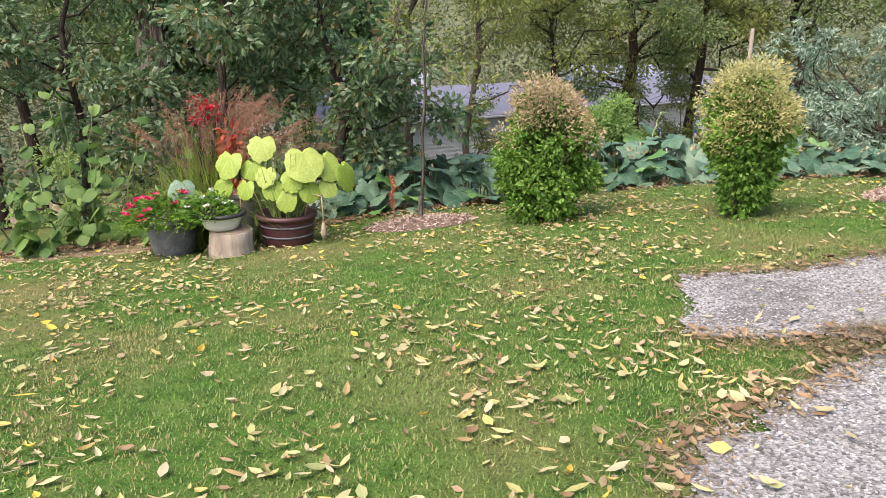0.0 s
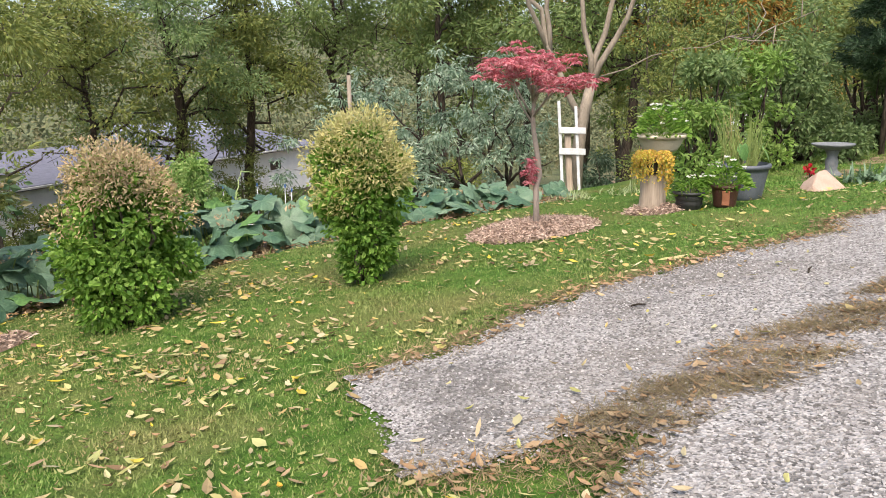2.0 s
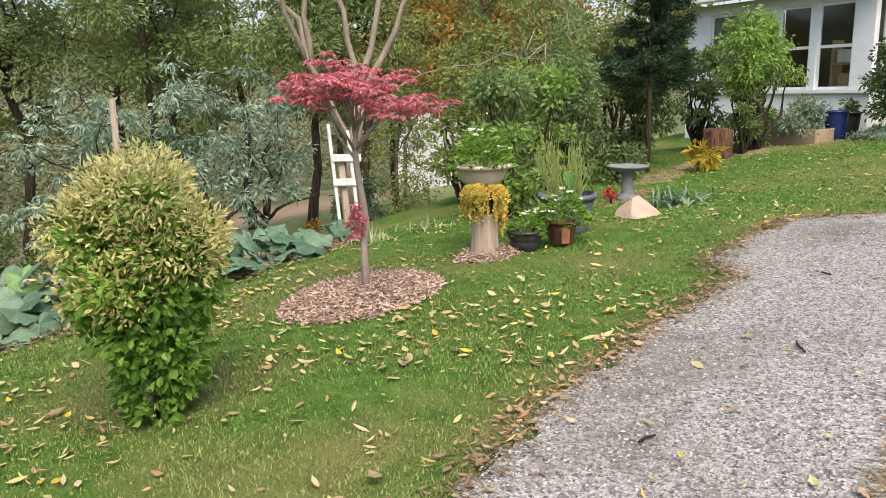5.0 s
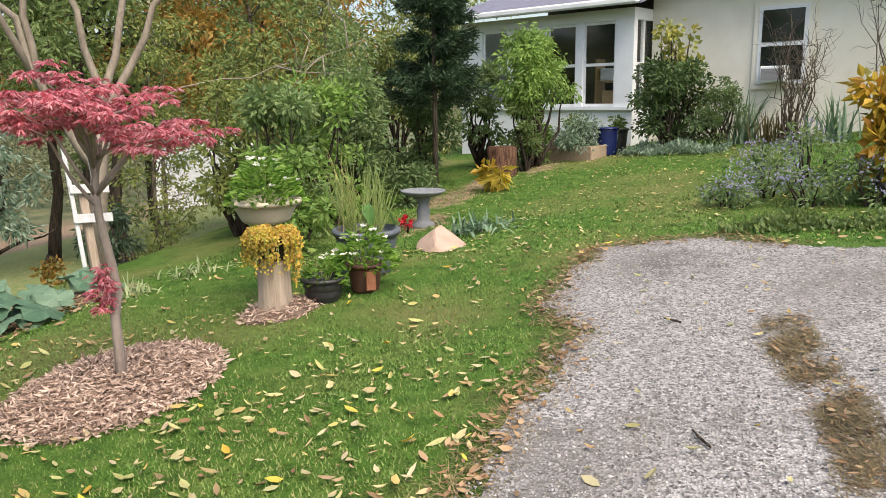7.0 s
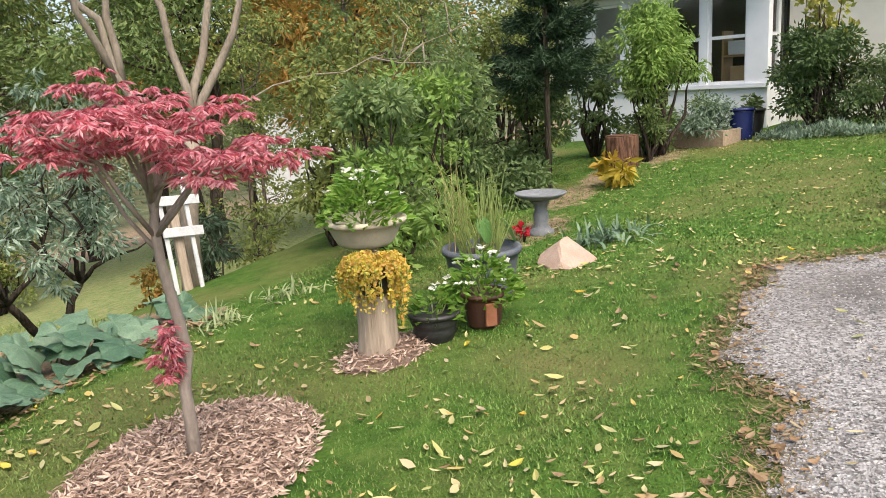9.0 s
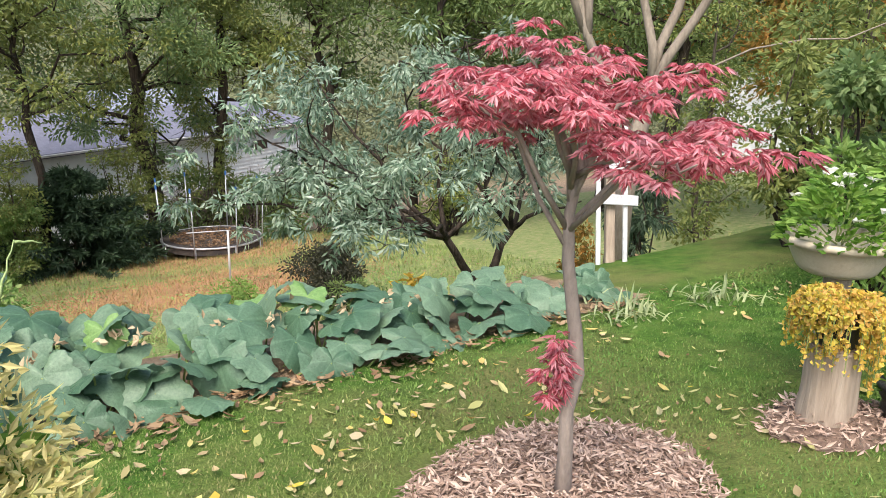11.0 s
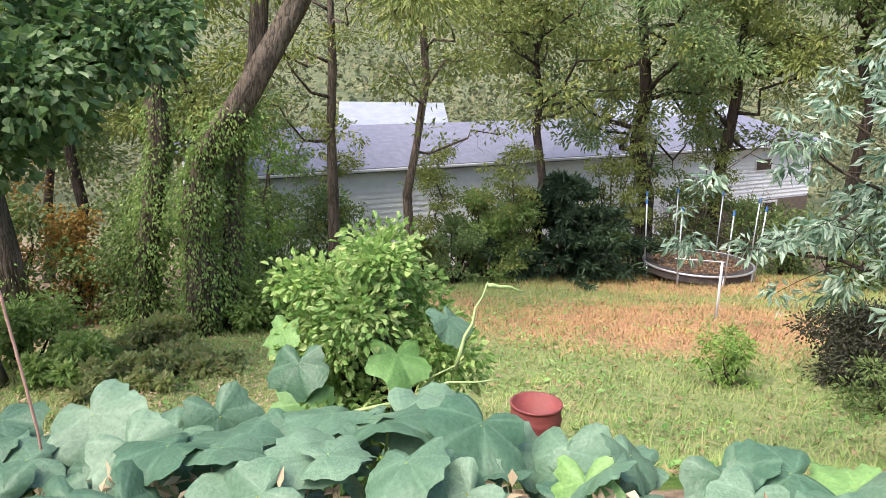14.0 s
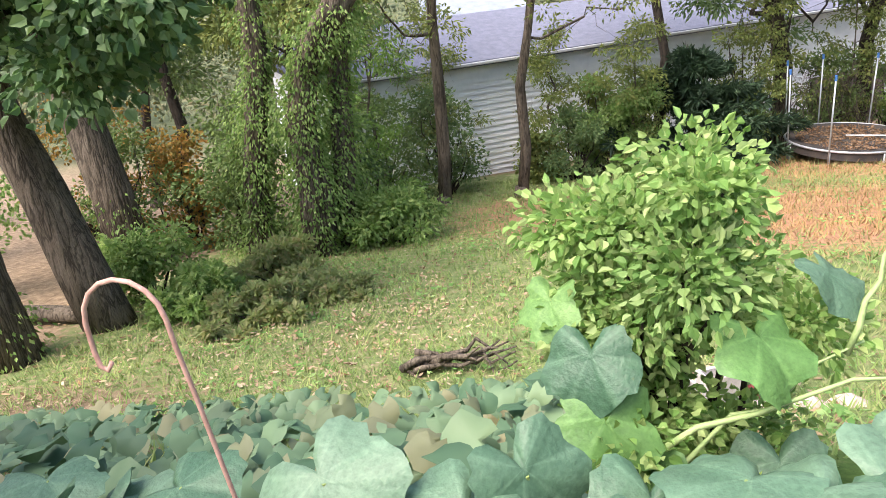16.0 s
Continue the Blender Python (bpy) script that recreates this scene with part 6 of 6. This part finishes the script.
def far_building(x, y, w, d, h, roof_h, label, wall_mat, roof_mat, turn, z=None):
    t = thing("far_building", x, y, label, "building", "far buildings", z=z, turn=turn)
    part("wall", box(-w / 2, w / 2, -d / 2, d / 2, -2, h), wall_mat, t)
    k = w / 2 + .3
    e = d / 2 + .3
    part("roof", Geo().add([(-k, -e, h), (k, -e, h), (k, e, h), (-k, e, h), (-k, 0, h + roof_h), (k, 0, h + roof_h)], [(0, 1, 5, 4), (2, 3, 4, 5), (0, 4, 3), (1, 2, 5), (3, 2, 1, 0)]), roof_mat, t)


M_METAL = plain("metal_roof_pale", (.15, .17, .21), (.25, .27, .32), 1, .7)
M_PINKROOF = plain("roof_pinkish", (.45, .36, .33), (.60, .50, .46), 2, .8)
far_building(-6.4, 82, 9.5, 10, 6.2, 1.9, "pale metal-roofed shed beyond the trees", M_PINKROOF, M_METAL, 10)
far_building(19.5, 84, 12, 9, 5.6, 1.8, "pale metal-roofed barn beyond the trees", M_WHITE, M_METAL, 10)
far_building(50, 38, 7, 8, 7.0, 1.8, "far house with a pinkish roof among trees", M_WHITE, M_PINKROOF, 40)


# ---- grass, fallen leaves, gravel ----
LAWN_GAP = [(5.1, 7.42, .72), (-.2, 8.2, .5), (6.62, 7.2, .3), (1.15, 7.8, .25), (2.87, 6.94, .2), (-2.66, 7.55, .25), (-2.05, 7.32, .25), (-1.5, 7.68, .3)]


def on_lawn(px, py, edge=0.0):
    ok = ~inside(DRIVE, px, py)
    ok &= py < np.interp(px, [-6, -1.5, 0, 2, 5, 8], [7.6, 8.7, 9.3, 9.6, 9.4, 9.6])
    for cx, cy, r in LAWN_GAP:
        ok &= (px - cx) ** 2 + (py - cy) ** 2 > r * r
    return ok


def lawn_grass():
    rng = np.random.default_rng(1000)
    n = 740000
    # thicker near the walk, thinner far off
    px, py = rng.uniform(-5, 16.5, n), rng.uniform(1.2, 9.6, n)
    near = np.min([np.hypot(px - a, py - b) for a, b in ((0, 1), (.5, 3), (1.8, 4.4), (3.2, 5.5), (3.4, 7), (2.4, 9), (5, 6))], 0)
    keep = on_lawn(px, py) & (rng.uniform(0, 1, n) < np.clip(1.15 - near / 7, .2, 1))
    px, py = px[keep], py[keep]
    m = len(px)
    a, l = rng.uniform(0, 6.28, m), rng.uniform(.014, .031, m)
    w = (.0032 + .003 * (rng.uniform(0, 1, m) < .2)) * np.where(px > 8.5, 2.2, 1)
    base = np.column_stack([px, py, ground_z(px, py) - .004])
    d = np.column_stack([np.cos(a), np.sin(a), np.zeros(m)])
    s = np.column_stack([-np.sin(a), np.cos(a), np.zeros(m)])
    tip = base + d * (l * rng.uniform(.2, 1.0, m))[:, None] + np.array([0, 0, 1]) * (l * rng.uniform(.5, 1, m))[:, None]
    g = Geo().quads(np.stack([base - s * w[:, None], base + s * w[:, None], tip], 1), 3)
    n2 = Nodes("grass_blades")
    r = n2.add("NewGeometry").outputs["Random Per Island"]
    pos = n2.add("NewGeometry").outputs["Position"]
    c = n2.ramp(r, [(0, (.04, .105, .016)), (.5, (.085, .19, .028)), (.88, (.14, .25, .05)), (1, (.28, .26, .11))])
    sp = n2.add("SeparateXYZ")
    n2.link(pos, sp.inputs[0])
    worn = n2.ramp(n2.math("MULTIPLY", n2.math("ADD", sp.outputs[0], 4.0), .1), [(.5, (1, 1, 1)), (.85, (.5, .5, .5)), (1.0, (.12, .12, .12))])
    patch = n2.ramp(n2.noise(.9, pos, 4), [(.36, (0, 0, 0)), (.64, (1, 1, 1))])
    lush = n2.ramp(n2.noise(2.3, pos, 3), [(.54, (0, 0, 0)), (.7, (.6, .6, .6))])
    c = n2.mix(lush, c, (.065, .19, .03))
    c = n2.mix(n2.mix(1.0, patch, worn, "MULTIPLY"), c, (.27, .215, .10))
    n2.finish(c, .6, spec=.25)
    whole("grass", g, n2.m, "short green lawn grass with worn patches", "grass", "stuff")


def scatter_leaves(name, n, zone, mat, label, seed, size=.085, lift=.03):
    """Curled fallen leaves lying on the ground."""
    rng = np.random.default_rng(seed)
    px, py, m = zone(rng, n)
    k = len(px)
    a = rng.uniform(0, 6.28, k)
    d = np.column_stack([np.cos(a), np.sin(a), rng.normal(size=k) * .18])
    s = np.column_stack([-np.sin(a), np.cos(a), rng.normal(size=k) * .3])
    grow = np.clip(rng.lognormal(-.1, .38, k), .35, 1.55)
    l, w = (size * grow * rng.uniform(.8, 1.3, k))[:, None], (size * grow * rng.uniform(.2, .52, k))[:, None]
    c = np.column_stack([px, py, ground_z(px, py) + lift + rng.uniform(0, .02, k)])
    up = np.array([0, 0, 1.0])
    curl = (size * rng.uniform(-.05, .36, k))[:, None] * up
    v = np.stack([c - d * l / 2 + curl * .7, c - d * l * .15 - s * w / 2 + curl * .5, c + d * l * .2 - s * w * .42 + curl * .6, c + d * l / 2 + curl, c + d * l * .2 + s * w * .42 + curl * .4, c - d * l * .15 + s * w / 2 + curl * .3, c - d * l * .15, c + d * l * .2], 1)
    g = Geo()
    base = np.arange(k)[:, None] * 8
    f = np.concatenate([base + np.array([q]) for q in ((0, 1, 6), (0, 6, 5))]).tolist()
    q4 = np.concatenate([base + np.array([q]) for q in ((1, 2, 7, 6), (6, 7, 4, 5))]).tolist()
    f += np.concatenate([base + np.array([q]) for q in ((2, 3, 7), (7, 3, 4))]).tolist() + q4
    g.add(v.reshape(-1, 3), f)
    return whole(name, g, mat, label, "leaves", "stuff")


M_FALLEN = leafy("fallen_leaves", [(.24, .16, .10), (.44, .36, .21), (.52, .47, .27), (.42, .44, .17), (.34, .22, .13), (.56, .42, .13), (.34, .38, .15), (.54, .47, .33), (.44, .34, .24), (.48, .50, .22)], .15, .75, .2)
M_BROWNLEAF = leafy("brown_leaves", [(.14, .085, .05), (.28, .19, .115), (.42, .31, .20), (.26, .14, .075)], .1, .85, .2)


def lawn_zone(rng, n):
    px, py = rng.uniform(-6, 9, n), rng.uniform(.8, 9.6, n)
    dens = np.clip(1.15 - .11 * np.maximum(px, 0), .25, 1) * np.clip(.5 + .5 * np.sin(px * 1.7 + py) * np.sin(py * 1.3) + .5 * np.sin(px * 5.3 - py * 2.1) * np.sin(py * 4.7 + px), .12, 1)
    k = on_lawn(px, py) & (rng.uniform(0, 1, n) < dens)
    return px[k], py[k], k


def drive_zone(rng, n):
    px, py = rng.uniform(.6, 9, n), rng.uniform(0, 5.2, n)
    k = inside(DRIVE, px, py)
    return px[k], py[k], k


def edge_zone(rng, n):
    p = np.array(DRIVE)
    seg = np.array([0, 1, 2, 3, 4, 5, 6, 7, 8, 9, 10, 17, 18, 19, 20, 21, 22])
    size = np.linalg.norm(p[seg + 1] - p[seg], axis=1)
    i = seg[rng.choice(len(seg), n, p=size / size.sum())]
    f = rng.uniform(0, 1, n)[:, None]
    q = p[i] * (1 - f) + p[i + 1] * f + rng.normal(size=(n, 2)) * (.10, .09)
    return q[:, 0], q[:, 1], None


def strip_zone(rng, n):
    f = rng.uniform(0, 1, n)
    px = 1.9 + 4.3 * f + rng.normal(size=n) * .12
    py = 3.33 + .25 * np.clip((f - .4) * 2, 0, 1) + rng.uniform(-1, 1, n) * (.34 - .2 * f) * (.85 + .2 * np.sin(px * 2.3)) * rng.uniform(.6, 1.15, n)
    return px, py, None


def bed_zone(rng, n):
    px = rng.uniform(-6, 7.5, n)
    py = np.interp(px, [-6, -1.5, 0, 2, 5, 8], [7.7, 8.8, 9.4, 9.7, 9.45, 9.6]) + rng.normal(size=n) * .16
    return px, py, None


def lower_zone(rng, n):
    px, py = rng.uniform(-8, 14, n), rng.uniform(12, 32, n)
    return px, py, None


def clover_zone(rng, n):
    px, py = rng.uniform(-4, 12, n), rng.uniform(12.5, 27, n)
    k = np.sin(px * 1.3 + np.sin(py * .9) * 1.5) * np.sin(py * 1.1 + px * .4) + .35 * np.sin(px * 4.1) * np.sin(py * 3.7) > .05
    return px[k], py[k], k


def bank_zone(rng, n):
    px, py = rng.normal(-1.5, 2.6, n), rng.normal(18.5, 2.6, n)
    return px, py, None


def far_lawn_zone(rng, n):
    px, py = rng.uniform(8.5, 16, n), rng.uniform(2.5, 7.2, n)
    k = ~inside(DRIVE, px, py)
    return px[k], py[k], k


lawn_grass()
scatter_leaves("fallen_leaves", 24000, lawn_zone, M_FALLEN, "pale yellow and tan leaves fallen on the lawn", 1010, .058, .012)
scatter_leaves("fallen_leaves", 4000, lawn_zone, M_BROWNLEAF, "curled brown leaves fallen on the lawn", 1018, .055, .012)
scatter_leaves("fallen_leaves", 900, lawn_zone, leafy("fallen_bright", [(.62, .48, .05), (.70, .58, .12), (.60, .34, .06), (.45, .50, .10)], .2, .7, .2), "bright yellow and orange leaves fallen on the lawn", 1019, .07, .014)
scatter_leaves("fallen_leaves", 1400, far_lawn_zone, M_FALLEN, "small yellow leaves fallen on the far lawn", 1016, .05, .01)
scatter_leaves("fallen_leaves", 380, drive_zone, M_FALLEN, "scattered leaves fallen on the gravel", 1011, .058, .024)
scatter_leaves("edge_litter", 1500, edge_zone, M_BROWNLEAF, "brown leaf litter along the driveway edge", 1012, .042, .018)
scatter_leaves("strip_litter", 650, strip_zone, M_BROWNLEAF, "brown leaf litter on the driveway's middle strip", 1013, .036, .02)
scatter_leaves("bed_litter", 2200, bed_zone, M_BROWNLEAF, "wood chips and dry leaves along the bed", 1014, .07, .02)
scatter_leaves("lower_yard_litter", 6500, lower_zone, M_BROWNLEAF, "dry leaves strewn over the lower yard", 1015, .085, .03)
scatter_leaves("clover", 14000, clover_zone, leafy("clover_leaves", [(.13, .29, .07), (.22, .40, .12), (.34, .48, .20)], .4, .6, .3, spread=1.0), "low green weeds in patches across the lower yard", 1022, .075, .07)
scatter_leaves("bank_litter", 3800, bank_zone, leafy("bank_leaves", [(.30, .20, .14), (.46, .34, .24), (.55, .45, .33), (.38, .24, .17)], .1, .85, .2), "reddish brown leaves strewn below the bank", 1017, .062, .05)


def wild_grass(name, n, x0, x1, y0, y1, length, mat, label, seed, mask=None):
    """Longer loose grass in the lower yard."""
    rng = np.random.default_rng(seed)
    px, py = rng.uniform(x0, x1, n), rng.uniform(y0, y1, n)
    if mask is not None:
        k = rng.uniform(0, 1, n) < mask(px, py)
        px, py = px[k], py[k]
    m = len(px)
    a, l = rng.uniform(0, 6.28, m), length * rng.uniform(.4, 1.2, m)
    w = np.full(m, .012)
    base = np.column_stack([px, py, ground_z(px, py) - .01])
    d = np.column_stack([np.cos(a), np.sin(a), np.zeros(m)])
    s = np.column_stack([-np.sin(a), np.cos(a), np.zeros(m)])
    tip = base + d * (l * rng.uniform(.3, 1.1, m))[:, None] + np.array([0, 0, 1]) * (l * rng.uniform(.4, .9, m))[:, None]
    whole(name, Geo().quads(np.stack([base - s * w[:, None], base + s * w[:, None], tip], 1), 3), mat, label, "grass", "stuff")


def dry_mask(px, py):
    return np.maximum(blob(px, py, 7.5, 24.5, 6.5, 4.5), .6 * blob(px, py, 10, 31, 7, 4))


wild_grass("dry_grass", 60000, 0, 17, 19, 35, .22, leafy("dry_grass_blades", [(.32, .19, .09), (.48, .31, .17), (.40, .27, .12)], .2, .9), "tan dead grass in the lower yard", 1020, dry_mask)
wild_grass("wild_grass", 90000, -6, 15, 12.5, 33, .2, leafy("wild_grass_blades", [(.16, .28, .07), (.27, .37, .125), (.40, .38, .19)], .35, .7), "rough green grass in the lower yard", 1021, lambda px, py: 1 - .85 * dry_mask(px, py))


def gravel_stones():
    rng = np.random.default_rng(1030)
    n = 80000
    px, py = rng.uniform(.6, 9, n), rng.uniform(1.0, 5.2, n)
    near = np.min([np.hypot(px - a, py - b) for a, b in ((1.5, 3), (3, 3.5), (4.5, 4))], 0)
    strip = np.abs(py - 3.35 - .2 * np.clip((px - 3.2) / 2, 0, 1)) < .36 - .04 * (px - 2)
    k = inside(DRIVE, px, py) & (rng.uniform(0, 1, n) < np.clip(1.2 - near / 5, .25, 1) * np.where(strip & (px > 1.8) & (px < 6.5), .3, 1))
    px, py = px[k], py[k]
    m = len(px)
    r = (.0032 + .0068 * rng.uniform(0, 1, m) ** 1.8)[:, None]
    c = np.column_stack([px, py, ground_z(px, py) + .015])
    a = rng.uniform(0, 6.28, m)
    e1 = np.column_stack([np.cos(a), np.sin(a), rng.normal(size=m) * .2]) * r * rng.uniform(.8, 1.5, (m, 1))
    e2 = np.column_stack([-np.sin(a), np.cos(a), rng.normal(size=m) * .2]) * r
    up = np.column_stack([rng.normal(size=m) * .2, rng.normal(size=m) * .2, np.ones(m)]) * r * .7
    v = np.stack([c + e1, c + e2, c - e1, c - e2, c + up + e1 * .3, c + up - e1 * .4 + e2 * .3], 1)
    base = np.arange(m)[:, None] * 6
    f = np.concatenate([base + np.array([q]) for q in ((0, 1, 4), (1, 5, 4), (1, 2, 5), (2, 3, 5), (3, 4, 5), (3, 0, 4))]).tolist()
    n2 = Nodes("gravel_stone")
    rr = n2.add("NewGeometry").outputs["Random Per Island"]
    n2.finish(n2.ramp(rr, [(0, (.09, .086, .082)), (.5, (.25, .24, .235)), (.9, (.34, .33, .325)), (1, (.44, .43, .42))]), .85, spec=.25)
    whole("gravel", Geo().add(v.reshape(-1, 3), f), n2.m, "loose crushed grey stones on the driveway", "gravel", "stuff")


gravel_stones()


def strip_straw():
    """Dead grass matted on the driveway's middle strip, in clumps, and along its edge."""
    rng = np.random.default_rng(1040)
    x1, y1, _ = strip_zone(rng, 24000)
    keep = (np.sin(x1 * 4.1) * np.sin(x1 * 9.3 + y1 * 11) + rng.uniform(-.5, .7, len(x1))) > .05
    x2, y2, _ = edge_zone(rng, 9000)
    px, py = np.concatenate([x1[keep], x2]), np.concatenate([y1[keep], y2])
    m = len(px)
    a, l = rng.uniform(0, 6.28, m), rng.uniform(.03, .09, m)
    base = np.column_stack([px, py, ground_z(px, py) + .014])
    d = np.column_stack([np.cos(a), np.sin(a), rng.uniform(.0, .45, m)]) * l[:, None]
    s = np.column_stack([-np.sin(a), np.cos(a), np.zeros(m)]) * .0025
    whole("straw", Geo().quads(np.stack([base - s, base + s, base + d], 1), 3), leafy("straw_blades", [(.10, .07, .045), (.20, .145, .09), (.34, .26, .16), (.16, .16, .07)], .1, .9), "matted brown dead grass on the driveway", "grass", "stuff")


strip_straw()

for _x, _y, _a, _l in ((4.6, 4.05, 25, .16), (3.4, 4.4, -20, .1), (6.2, 4.2, 60, .12)):
    _t = thing("stick", _x, _y, "small dark stick lying on the gravel", "stick", "sticks", gz(_x, _y) + .026, _a)
    part("twig", tube([(-_l / 2, 0, 0), (0, .008, .004), (_l / 2, 0, .002)], [.006, .007, .004], 6), M_BARK_DARK, _t, smooth=True)
